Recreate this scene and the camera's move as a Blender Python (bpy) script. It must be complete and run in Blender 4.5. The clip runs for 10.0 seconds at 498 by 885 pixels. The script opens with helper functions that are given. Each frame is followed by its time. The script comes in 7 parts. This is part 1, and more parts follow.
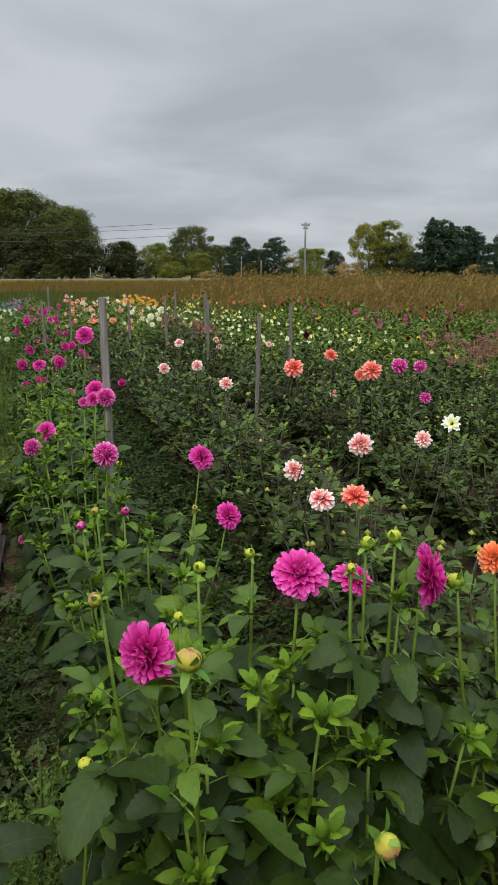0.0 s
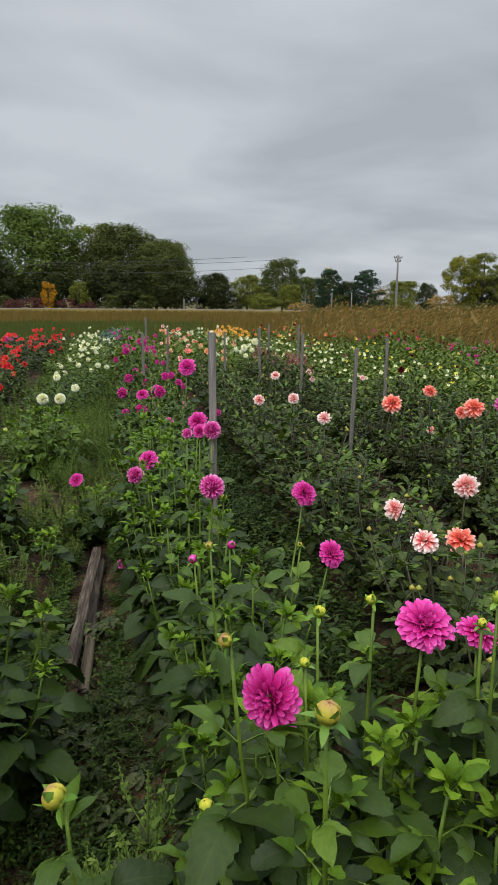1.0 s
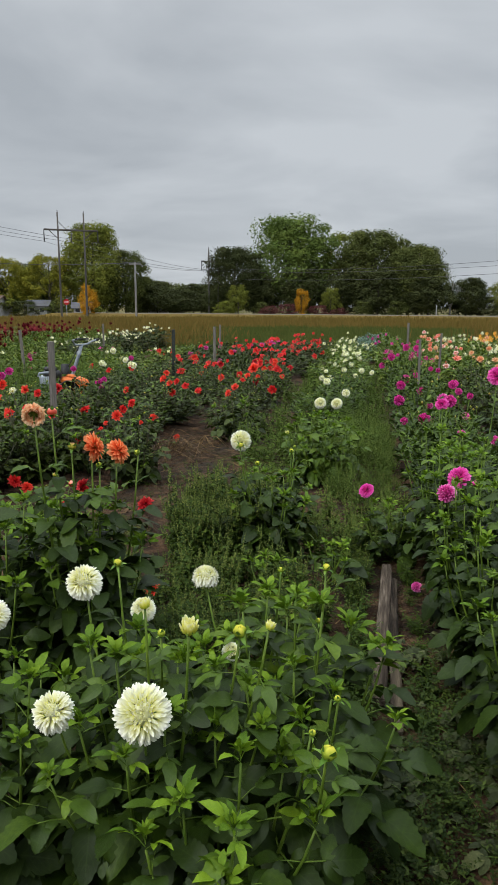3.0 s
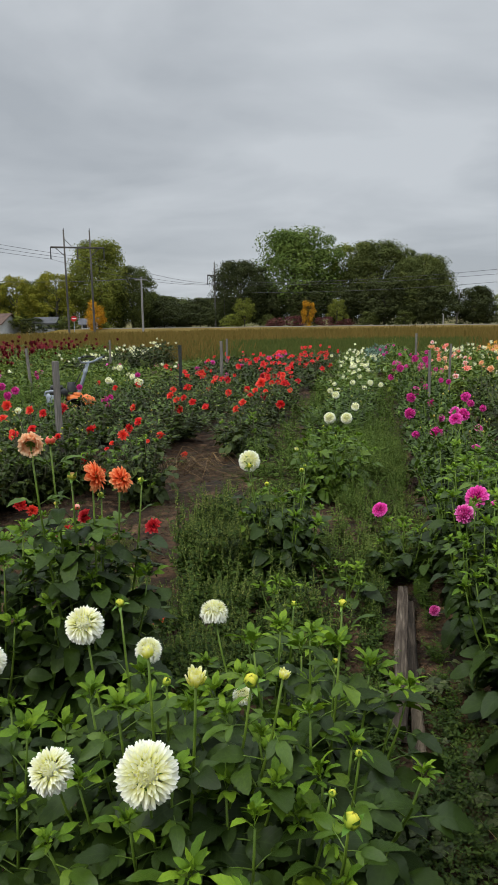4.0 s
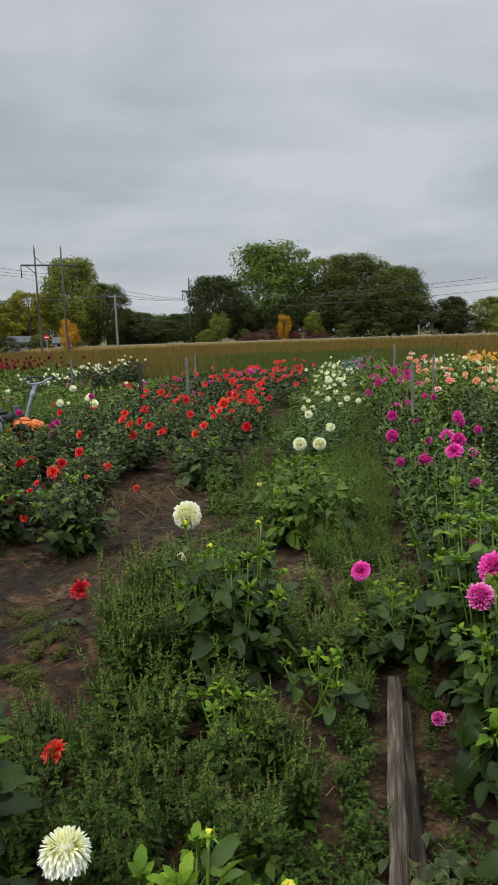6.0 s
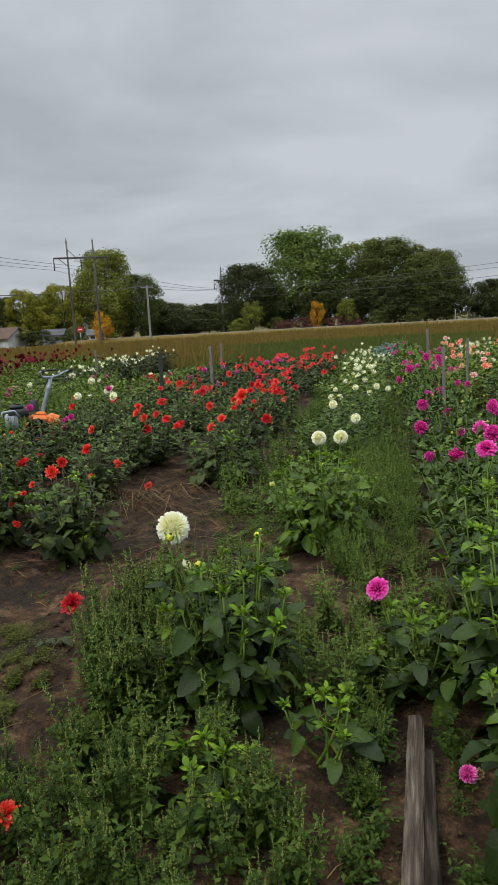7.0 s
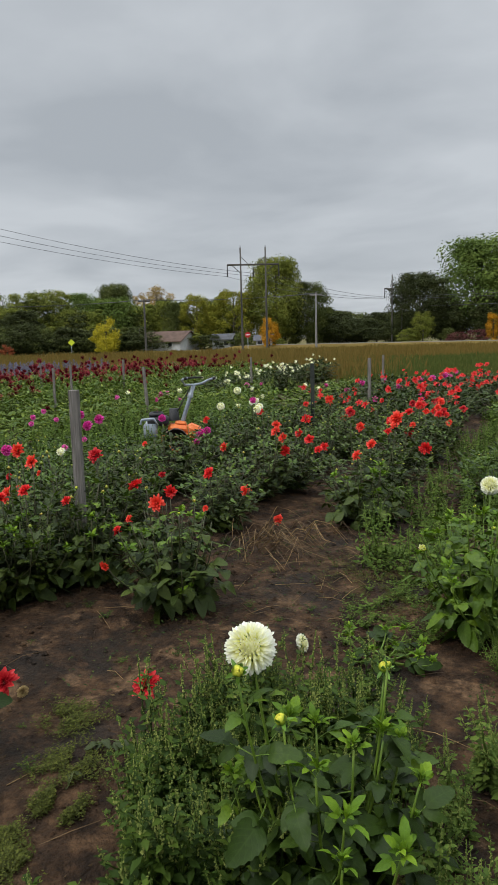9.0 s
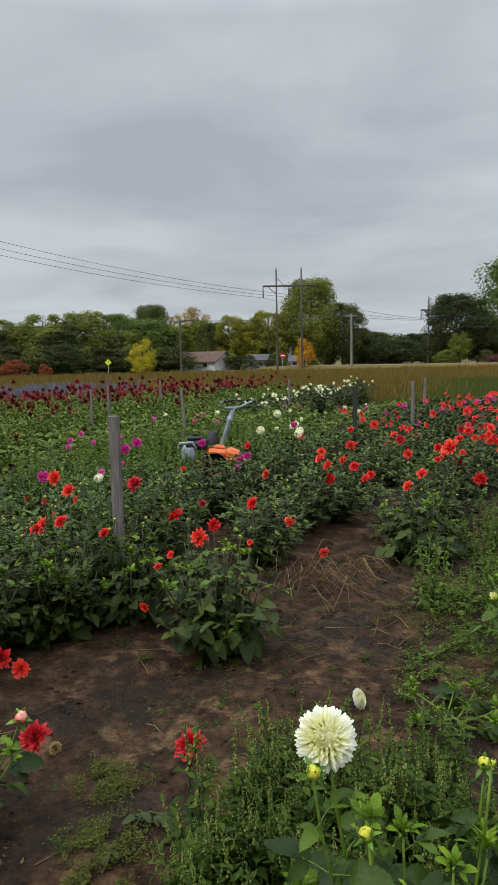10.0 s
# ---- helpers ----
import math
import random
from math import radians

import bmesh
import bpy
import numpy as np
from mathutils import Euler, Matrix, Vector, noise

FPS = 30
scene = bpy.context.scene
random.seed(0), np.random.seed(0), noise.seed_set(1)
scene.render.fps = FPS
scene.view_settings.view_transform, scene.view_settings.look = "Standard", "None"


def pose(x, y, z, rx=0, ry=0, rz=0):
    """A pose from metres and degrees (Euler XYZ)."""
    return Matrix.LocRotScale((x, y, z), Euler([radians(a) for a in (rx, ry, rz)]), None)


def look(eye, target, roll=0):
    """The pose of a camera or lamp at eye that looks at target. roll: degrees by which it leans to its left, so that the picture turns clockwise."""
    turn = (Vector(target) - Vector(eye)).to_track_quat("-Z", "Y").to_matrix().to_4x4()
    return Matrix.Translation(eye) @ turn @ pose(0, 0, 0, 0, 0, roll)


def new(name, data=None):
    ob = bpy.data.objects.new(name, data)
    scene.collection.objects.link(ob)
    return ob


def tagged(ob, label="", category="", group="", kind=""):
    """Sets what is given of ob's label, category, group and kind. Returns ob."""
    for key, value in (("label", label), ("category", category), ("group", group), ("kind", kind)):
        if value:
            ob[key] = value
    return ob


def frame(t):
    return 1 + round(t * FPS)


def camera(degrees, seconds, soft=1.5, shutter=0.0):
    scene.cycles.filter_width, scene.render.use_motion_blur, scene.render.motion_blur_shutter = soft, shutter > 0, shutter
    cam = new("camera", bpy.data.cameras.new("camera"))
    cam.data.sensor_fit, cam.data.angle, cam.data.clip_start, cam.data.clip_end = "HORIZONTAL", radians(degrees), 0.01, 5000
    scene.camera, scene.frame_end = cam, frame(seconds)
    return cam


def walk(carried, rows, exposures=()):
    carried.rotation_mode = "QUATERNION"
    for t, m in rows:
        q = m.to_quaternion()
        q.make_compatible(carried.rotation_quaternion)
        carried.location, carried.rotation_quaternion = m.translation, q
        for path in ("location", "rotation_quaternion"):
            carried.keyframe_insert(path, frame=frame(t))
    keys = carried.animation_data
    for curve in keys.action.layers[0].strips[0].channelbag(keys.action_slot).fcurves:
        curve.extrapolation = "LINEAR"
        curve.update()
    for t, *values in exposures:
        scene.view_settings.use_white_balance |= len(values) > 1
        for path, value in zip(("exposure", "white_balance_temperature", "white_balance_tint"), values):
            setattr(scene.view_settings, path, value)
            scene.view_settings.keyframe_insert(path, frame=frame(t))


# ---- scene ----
cam = camera(39.7, 10.0, 1.2)
PATH = [
    (0, (0.584, -0.049, 1.575), (0.501, 1.89, 1.091), -0.1),
    (0.5, (0.547, -0.054, 1.59), (0.336, 1.888, 1.157), -0.2),
    (1, (0.502, -0.053, 1.598), (0.175, 1.879, 1.198), 0.4),
    (1.5, (0.447, -0.061, 1.606), (-0.02, 1.848, 1.236), 0.9),
    (2, (0.36, -0.016, 1.591), (-0.23, 1.858, 1.215), 0.6),
    (2.5, (0.216, 0.044, 1.588), (-0.569, 1.844, 1.211), 0.8),
    (3, (0.059, 0.098, 1.567), (-0.911, 1.804, 1.18), 0.3),
    (3.2, (0.015, 0.128, 1.559), (-0.981, 1.822, 1.19), -0.3),
    (4.3, (-0.012, 0.321, 1.597), (-0.993, 2.031, 1.263), -1.5),
    (4.5, (-0.024, 0.446, 1.578), (-0.992, 2.171, 1.283), -2.0),
    (5, (-0.049, 0.617, 1.598), (-1.039, 2.32, 1.255), -1.9),
    (5.2, (-0.114, 0.732, 1.593), (-1.082, 2.447, 1.245), -0.5),
    (6.3, (-0.356, 1.299, 1.552), (-1.301, 3.035, 1.245), -2.5),
    (6.5, (-0.342, 1.372, 1.561), (-1.322, 3.084, 1.235), -1.8),
    (7, (-0.406, 1.643, 1.526), (-1.441, 3.321, 1.187), -3.3),
    (7.5, (-0.574, 1.861, 1.547), (-1.67, 3.508, 1.257), -0.8),
    (8, (-0.664, 2.061, 1.535), (-1.958, 3.556, 1.231), -2.9),
    (8.5, (-0.745, 2.361, 1.542), (-2.13, 3.77, 1.228), -1.6),
    (9, (-0.868, 2.537, 1.533), (-2.267, 3.935, 1.235), -1.5),
    (9.5, (-1.014, 2.622, 1.561), (-2.438, 4.005, 1.312), -2.0),
    (10, (-1.125, 2.661, 1.559), (-2.595, 3.996, 1.321), -1.2),
]
walk(cam, [(t, look(eye, target, roll)) for t, eye, target, roll in PATH])

# ---- world and light: a bright overcast sky ----
EXPOSURE = 0.0
SUN_AZ, SUN_EL = 200.0, 48.0
world = bpy.data.worlds.new("overcast_sky")
scene.world = world
world.use_nodes = True
wn, wl = world.node_tree.nodes, world.node_tree.links
wn.clear()


def wnode(kind, **values):
    n = wn.new(kind)
    for k, v in values.items():
        if k in n.inputs:
            n.inputs[k].default_value = v
    return n


coord = wnode("ShaderNodeTexCoord")
split = wnode("ShaderNodeSeparateXYZ")
wl.new(coord.outputs["Generated"], split.inputs[0])
# clouds are laid on a flat layer: direction divided by its height
lift = wnode("ShaderNodeMath")
lift.operation = "MAXIMUM"
wl.new(split.outputs["Z"], lift.inputs[0])
lift.inputs[1].default_value = 0.0
lift2 = wnode("ShaderNodeMath")
lift2.operation = "ADD"
wl.new(lift.outputs[0], lift2.inputs[0])
lift2.inputs[1].default_value = 0.16
divide = wnode("ShaderNodeVectorMath")
divide.operation = "DIVIDE"
wl.new(coord.outputs["Generated"], divide.inputs[0])
together = wnode("ShaderNodeCombineXYZ")
for i in range(3):
    wl.new(lift2.outputs[0], together.inputs[i])
wl.new(together.outputs[0], divide.inputs[1])
cloud = wnode("ShaderNodeTexNoise", Scale=1.05, Detail=6.0, Roughness=0.48, Distortion=0.35)
wl.new(divide.outputs[0], cloud.inputs["Vector"])
cloud_ramp = wnode("ShaderNodeValToRGB")
cloud_ramp.color_ramp.elements[0].position, cloud_ramp.color_ramp.elements[0].color = 0.36, (0.422, 0.458, 0.498, 1)
cloud_ramp.color_ramp.elements[1].position, cloud_ramp.color_ramp.elements[1].color = 0.64, (0.588, 0.626, 0.666, 1)
wl.new(cloud.outputs["Fac"], cloud_ramp.inputs["Fac"])
# an overcast sky is brighter overhead than near the horizon
rise = wnode("ShaderNodeMapRange")
rise.inputs["From Min"].default_value, rise.inputs["From Max"].default_value = 0.42, 1.0
rise.inputs["To Min"].default_value, rise.inputs["To Max"].default_value = 1.0, 5.8
wl.new(split.outputs["Z"], rise.inputs["Value"])
bright = wnode("ShaderNodeVectorMath")
bright.operation = "SCALE"
wl.new(cloud_ramp.outputs["Color"], bright.inputs[0])
wl.new(rise.outputs[0], bright.inputs["Scale"])
sky = wnode("ShaderNodeTexSky")
sky.sky_type, sky.sun_disc = "NISHITA", False
sky.sun_elevation, sky.sun_rotation = radians(SUN_EL), radians(SUN_AZ)
back_cloud = wnode("ShaderNodeBackground", Strength=1.0)
back_sky = wnode("ShaderNodeBackground", Strength=0.05)
both = wnode("ShaderNodeMixShader", Fac=0.93)
wout = wnode("ShaderNodeOutputWorld")
wl.new(bright.outputs[0], back_cloud.inputs["Color"])
wl.new(sky.outputs[0], back_sky.inputs["Color"])
wl.new(back_sky.outputs[0], both.inputs[1])
wl.new(back_cloud.outputs[0], both.inputs[2])
wl.new(both.outputs[0], wout.inputs["Surface"])

sun = new("sun", bpy.data.lights.new("sun", "SUN"))
sun.data.energy, sun.data.angle, sun.data.color = 1.7, radians(25), (1.0, 0.97, 0.93)
sun.matrix_basis = look((0, 0, 30), (-30 * math.sin(radians(SUN_AZ)), -30 * math.cos(radians(SUN_AZ)), 30 - 30 * math.tan(radians(SUN_EL))))
scene.view_settings.exposure = EXPOSURE


# ---- materials ----
def material(name, stops, scale=8.0, rough=0.6, bump=0.0, bump_scale=40.0, translucent=0.0, by="noise", spec=0.3, metal=0.0, detail=5.0, second=None, stretch=None, veins=0.0):
    """A ramp of base colours driven by noise, by the piece (random) or by the petal's length, with a finer second noise and a bump."""
    m = bpy.data.materials.new(name)
    m.use_nodes = True
    n, l = m.node_tree.nodes, m.node_tree.links
    bsdf, out = n["Principled BSDF"], n["Material Output"]
    tc = n.new("ShaderNodeTexCoord")
    where = tc.outputs["Object"]
    if stretch:
        mp = n.new("ShaderNodeMapping")
        mp.inputs["Scale"].default_value = stretch
        l.new(where, mp.inputs["Vector"])
        where = mp.outputs["Vector"]
    noise_a = n.new("ShaderNodeTexNoise")
    noise_a.inputs["Scale"].default_value, noise_a.inputs["Detail"].default_value = scale, detail
    l.new(where, noise_a.inputs["Vector"])
    ramp = n.new("ShaderNodeValToRGB")
    el = ramp.color_ramp.elements
    while len(el) < len(stops):
        el.new(0.5)
    for e, (p, c) in zip(el, stops):
        e.position, e.color = p, (*c[:3], 1)
    if by == "noise":
        l.new(noise_a.outputs["Fac"], ramp.inputs["Fac"])
    else:
        geo, info = n.new("ShaderNodeNewGeometry"), n.new("ShaderNodeObjectInfo")
        add = n.new("ShaderNodeMath")
        add.operation = "ADD"
        l.new(geo.outputs["Random Per Island"], add.inputs[0])
        l.new(info.outputs["Random"], add.inputs[1])
        wrap = n.new("ShaderNodeMath")
        wrap.operation = "FRACT"
        l.new(add.outputs[0], wrap.inputs[0])
        mix = n.new("ShaderNodeMath")
        mix.operation = "MULTIPLY_ADD"
        if by == "clump":
            l.new(noise_a.outputs["Fac"], mix.inputs[0])
            mix.inputs[1].default_value = 1.3
            less = n.new("ShaderNodeMath")
            less.operation = "MULTIPLY_ADD"
            l.new(wrap.outputs[0], less.inputs[0])
            less.inputs[1].default_value, less.inputs[2].default_value = 0.3, -0.32
            l.new(less.outputs[0], mix.inputs[2])
        elif by == "piece":
            l.new(noise_a.outputs["Fac"], mix.inputs[0])
            mix.inputs[1].default_value = 0.5
            less = n.new("ShaderNodeMath")
            less.operation = "MULTIPLY_ADD"
            l.new(wrap.outputs[0], less.inputs[0])
            less.inputs[1].default_value, less.inputs[2].default_value = 0.68, -0.12
            l.new(less.outputs[0], mix.inputs[2])
        else:
            att = n.new("ShaderNodeAttribute")
            att.attribute_name = "along"
            less = n.new("ShaderNodeMath")
            less.operation = "MULTIPLY_ADD"
            l.new(wrap.outputs[0], less.inputs[0])
            less.inputs[1].default_value, less.inputs[2].default_value = 0.25, -0.12
            l.new(att.outputs["Fac"], mix.inputs[0])
            mix.inputs[1].default_value = 1.0
            l.new(less.outputs[0], mix.inputs[2])
        l.new(mix.outputs[0], ramp.inputs["Fac"])
    colour = ramp.outputs["Color"]
    if second:
        amount, c2, s2 = second
        nb = n.new("ShaderNodeTexNoise")
        nb.inputs["Scale"].default_value, nb.inputs["Detail"].default_value = s2, 3.0
        l.new(where, nb.inputs["Vector"])
        mr = n.new("ShaderNodeMapRange")
        mr.inputs["From Min"].default_value, mr.inputs["From Max"].default_value, mr.inputs["To Max"].default_value = 0.5, 0.68, amount
        l.new(nb.outputs["Fac"], mr.inputs["Value"])
        mc = n.new("ShaderNodeMix")
        mc.data_type = "RGBA"
        l.new(mr.outputs[0], mc.inputs["Factor"])
        l.new(colour, mc.inputs["A"])
        mc.inputs["B"].default_value = (*c2[:3], 1)
        colour = mc.outputs["Result"]
    vein = None
    if veins:
        def calc(op, x, y=None, z=None):
            q = n.new("ShaderNodeMath")
            q.operation = op
            for k, w in enumerate((x, y, z)):
                if w is None:
                    continue
                if isinstance(w, (int, float)):
                    q.inputs[k].default_value = w
                else:
                    l.new(w, q.inputs[k])
            return q.outputs[0]
        al, ac = n.new("ShaderNodeAttribute"), n.new("ShaderNodeAttribute")
        al.attribute_name, ac.attribute_name = "along", "across"
        side = calc("ABSOLUTE", ac.outputs["Fac"])
        middle = calc("SUBTRACT", 1.0, calc("MULTIPLY", side, 12.0))
        wave = calc("FRACT", calc("SUBTRACT", calc("MULTIPLY", al.outputs["Fac"], 7.0), calc("MULTIPLY", side, 2.2)))
        ribs = calc("SUBTRACT", 0.75, calc("MULTIPLY", calc("ABSOLUTE", calc("SUBTRACT", wave, 0.5)), 7.0))
        vein = calc("MAXIMUM", calc("MAXIMUM", middle, ribs), 0.0)
        vc = n.new("ShaderNodeMix")
        vc.data_type = "RGBA"
        l.new(calc("MULTIPLY", vein, veins), vc.inputs["Factor"])
        l.new(colour, vc.inputs["A"])
        vc.inputs["B"].default_value = (0.13, 0.20, 0.05, 1)
        colour = vc.outputs["Result"]
    l.new(colour, bsdf.inputs["Base Color"])
    bsdf.inputs["Roughness"].default_value, bsdf.inputs["Metallic"].default_value = rough, metal
    bsdf.inputs["Specular IOR Level"].default_value = spec
    if bump:
        nc, bp = n.new("ShaderNodeTexNoise"), n.new("ShaderNodeBump")
        nc.inputs["Scale"].default_value, nc.inputs["Detail"].default_value = bump_scale, 6.0
        l.new(where, nc.inputs["Vector"])
        bp.inputs["Strength"].default_value, bp.inputs["Distance"].default_value = bump, 0.02
        if vein is None:
            l.new(nc.outputs["Fac"], bp.inputs["Height"])
        else:
            l.new(calc("SUBTRACT", nc.outputs["Fac"], calc("MULTIPLY", vein, 0.3)), bp.inputs["Height"])
        l.new(bp.outputs[0], bsdf.inputs["Normal"])
    if translucent:
        tr, mx = n.new("ShaderNodeBsdfTranslucent"), n.new("ShaderNodeMixShader")
        l.new(colour, tr.inputs["Color"])
        mx.inputs["Fac"].default_value = translucent
        l.new(bsdf.outputs[0], mx.inputs[1])
        l.new(tr.outputs[0], mx.inputs[2])
        l.new(mx.outputs[0], out.inputs["Surface"])
    return m


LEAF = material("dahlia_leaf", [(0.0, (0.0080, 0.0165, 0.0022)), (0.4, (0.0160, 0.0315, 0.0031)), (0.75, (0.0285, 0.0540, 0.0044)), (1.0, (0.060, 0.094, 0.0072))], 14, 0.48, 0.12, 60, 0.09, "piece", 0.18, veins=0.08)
YOUNG = material("young_dahlia_leaf", [(0.0, (0.022, 0.046, 0.0032)), (0.6, (0.058, 0.106, 0.0054)), (1.0, (0.128, 0.192, 0.0088))], 14, 0.46, 0.12, 60, 0.16, "piece", 0.24, veins=0.12)
TIP = material("shoot_tip_leaf", [(0.0, (0.040, 0.090, 0.0048)), (0.5, (0.100, 0.185, 0.0076)), (1.0, (0.21, 0.32, 0.015))], 14, 0.5, 0.3, 60, 0.25, "piece", 0.2, veins=0.15)
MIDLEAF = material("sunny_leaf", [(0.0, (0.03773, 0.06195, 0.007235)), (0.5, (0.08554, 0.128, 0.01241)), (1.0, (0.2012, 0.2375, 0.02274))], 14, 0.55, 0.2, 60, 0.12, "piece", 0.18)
DARKLEAF = material("dark_dahlia_leaf", [(0.0, (0.0095, 0.017, 0.0034)), (0.45, (0.026, 0.041, 0.0056)), (0.8, (0.057, 0.079, 0.0095)), (1.0, (0.125, 0.138, 0.015))], 14, 0.5, 0.25, 60, 0.09, "piece", 0.18)
STEM = material("green_stem", [(0.3, (0.052, 0.098, 0.009)), (0.7, (0.125, 0.190, 0.020))], 20, 0.5, 0.1, 60)
DARKSTEM = material("brown_stem", [(0.3, (0.035, 0.04, 0.02)), (0.7, (0.08, 0.075, 0.035))], 20, 0.5, 0.1, 60)
BUDTOP = material("closed_bud", [(0.0, (0.10, 0.17, 0.02)), (0.5, (0.26, 0.27, 0.035)), (1.0, (0.40, 0.26, 0.05))], 20, 0.5, 0, 60, 0.1, "piece")
SEPAL = material("green_sepal", [(0.2, (0.070, 0.155, 0.016)), (0.8, (0.16, 0.27, 0.035))], 20, 0.5, 0.1, 60, 0.15, "piece")
PETAL = {
    "magenta": material("magenta_petal", [(0.0, (0.28, 0.004, 0.095)), (0.45, (0.62, 0.020, 0.25)), (0.8, (0.75, 0.065, 0.40)), (1.0, (0.82, 0.17, 0.53))], 10, 0.5, 0.1, 50, 0.28, "petal"),
    "lilac": material("lilac_petal", [(0.0, (0.40, 0.010, 0.17)), (0.45, (0.72, 0.055, 0.36)), (0.8, (0.86, 0.24, 0.56)), (1.0, (0.90, 0.48, 0.71))], 10, 0.5, 0.1, 50, 0.25, "petal"),
    "opening": material("half_open_petal", [(0.0, (0.42, 0.50, 0.03)), (0.45, (0.80, 0.78, 0.10)), (0.8, (0.90, 0.88, 0.36)), (1.0, (0.92, 0.91, 0.66))], 10, 0.5, 0.1, 50, 0.25, "petal"),
    "pink": material("pale_pink_petal", [(0.0, (0.74, 0.10, 0.09)), (0.35, (0.86, 0.28, 0.25)), (0.62, (0.92, 0.66, 0.61)), (0.9, (0.94, 0.84, 0.80))], 10, 0.5, 0.1, 50, 0.3, "petal"),
    "coral": material("coral_petal", [(0.0, (0.62, 0.05, 0.03)), (0.5, (0.86, 0.17, 0.11)), (0.9, (0.92, 0.50, 0.40))], 10, 0.5, 0.1, 50, 0.3, "petal"),
    "orange": material("orange_petal", [(0.0, (0.66, 0.07, 0.018)), (0.5, (0.88, 0.21, 0.065)), (1.0, (0.92, 0.44, 0.20))], 10, 0.5, 0.1, 50, 0.3, "petal"),
    "peach": material("peach_petal", [(0.0, (0.70, 0.18, 0.06)), (0.4, (0.87, 0.42, 0.20)), (0.85, (0.92, 0.66, 0.42))], 10, 0.5, 0.1, 50, 0.3, "petal"),
    "red": material("red_petal", [(0.0, (0.38, 0.005, 0.008)), (0.5, (0.68, 0.016, 0.017)), (1.0, (0.82, 0.065, 0.055))], 10, 0.45, 0.1, 50, 0.3, "petal"),
    "crimson": material("crimson_petal", [(0.0, (0.22, 0.003, 0.010)), (0.5, (0.48, 0.010, 0.020)), (1.0, (0.64, 0.05, 0.048))], 10, 0.45, 0.1, 50, 0.3, "petal"),
    "vermilion": material("vermilion_petal", [(0.0, (0.50, 0.014, 0.008)), (0.5, (0.80, 0.046, 0.025)), (1.0, (0.87, 0.125, 0.075))], 10, 0.45, 0.1, 50, 0.3, "petal"),
    "darkred": material("dark_red_petal", [(0.0, (0.022, 0.0012, 0.002)), (0.5, (0.070, 0.003, 0.006)), (1.0, (0.15, 0.010, 0.014))], 10, 0.7, 0.1, 50, 0.15, "petal", 0.05),
    "white": material("white_petal", [(0.0, (0.76, 0.75, 0.22)), (0.3, (0.85, 0.84, 0.50)), (0.65, (0.89, 0.89, 0.74)), (1.0, (0.90, 0.90, 0.83))], 10, 0.5, 0.0, 50, 0.32, "petal"),
    "cream": material("cream_petal", [(0.0, (0.55, 0.60, 0.20)), (0.5, (0.78, 0.78, 0.45)), (1.0, (0.84, 0.84, 0.66))], 10, 0.5, 0.1, 50, 0.25, "petal"),
    "yellow": material("yellow_petal", [(0.0, (0.48, 0.42, 0.02)), (0.5, (0.72, 0.62, 0.04)), (1.0, (0.82, 0.76, 0.22))], 10, 0.5, 0.1, 50, 0.25, "petal"),
    "gold": material("golden_petal", [(0.0, (0.45, 0.16, 0.01)), (0.5, (0.70, 0.32, 0.02)), (1.0, (0.78, 0.46, 0.05))], 10, 0.5, 0.1, 50, 0.25, "petal"),
    "spent": material("spent_petal", [(0.0, (0.12, 0.07, 0.03)), (0.5, (0.22, 0.15, 0.06)), (1.0, (0.34, 0.26, 0.11))], 10, 0.7, 0.1, 50, 0.15, "petal"),
    "salvia": material("violet_petal", [(0.0, (0.035, 0.035, 0.055)), (0.5, (0.07, 0.068, 0.10)), (1.0, (0.13, 0.125, 0.16))], 10, 0.6, 0.1, 50, 0.2, "petal"),
    "wine": material("wine_petal", [(0.0, (0.07, 0.006, 0.010)), (0.5, (0.17, 0.016, 0.024)), (1.0, (0.30, 0.06, 0.06))], 10, 0.7, 0.1, 50, 0.15, "petal", 0.05),
    "amaranth": material("amaranth_tassel", [(0.0, (0.09, 0.03, 0.028)), (0.5, (0.19, 0.075, 0.065)), (1.0, (0.30, 0.17, 0.12))], 10, 0.9, 0.2, 50, 0.15, "petal", 0.03),
    "bud": material("bud_petal", [(0.0, (0.17, 0.23, 0.02)), (0.5, (0.46, 0.40, 0.04)), (1.0, (0.40, 0.20, 0.10))], 30, 0.5, 0.3, 50, 0.12, "petal"),
    "ybud": material("yellow_bud_petal", [(0.0, (0.11, 0.21, 0.015)), (0.5, (0.30, 0.37, 0.025)), (1.0, (0.66, 0.60, 0.06))], 30, 0.5, 0.3, 50, 0.15, "petal"),
}
WEED = material("weed_leaf", [(0.0, (0.012, 0.025, 0.0038)), (0.5, (0.031, 0.056, 0.0070)), (1.0, (0.080, 0.118, 0.0140))], 6, 0.6, 0.1, 60, 0.12, "piece", 0.1)
SEEDS = material("weed_seed", [(0.0, (0.060, 0.085, 0.016)), (0.6, (0.135, 0.160, 0.036)), (1.0, (0.25, 0.26, 0.075))], 6, 0.75, 0.1, 60, 0.1, "piece", 0.1)
CREEP = material("creeping_weed_leaf", [(0.0, (0.010, 0.021, 0.0040)), (0.5, (0.025, 0.044, 0.0065)), (1.0, (0.072, 0.100, 0.0150))], 3, 0.6, 0.1, 60, 0.1, "piece", 0.12)
FEATHER = material("feathery_weed", [(0.0, (0.032, 0.058, 0.0100)), (0.5, (0.068, 0.108, 0.018)), (1.0, (0.130, 0.178, 0.032))], 6, 0.65, 0.1, 60, 0.15, "piece", 0.08)
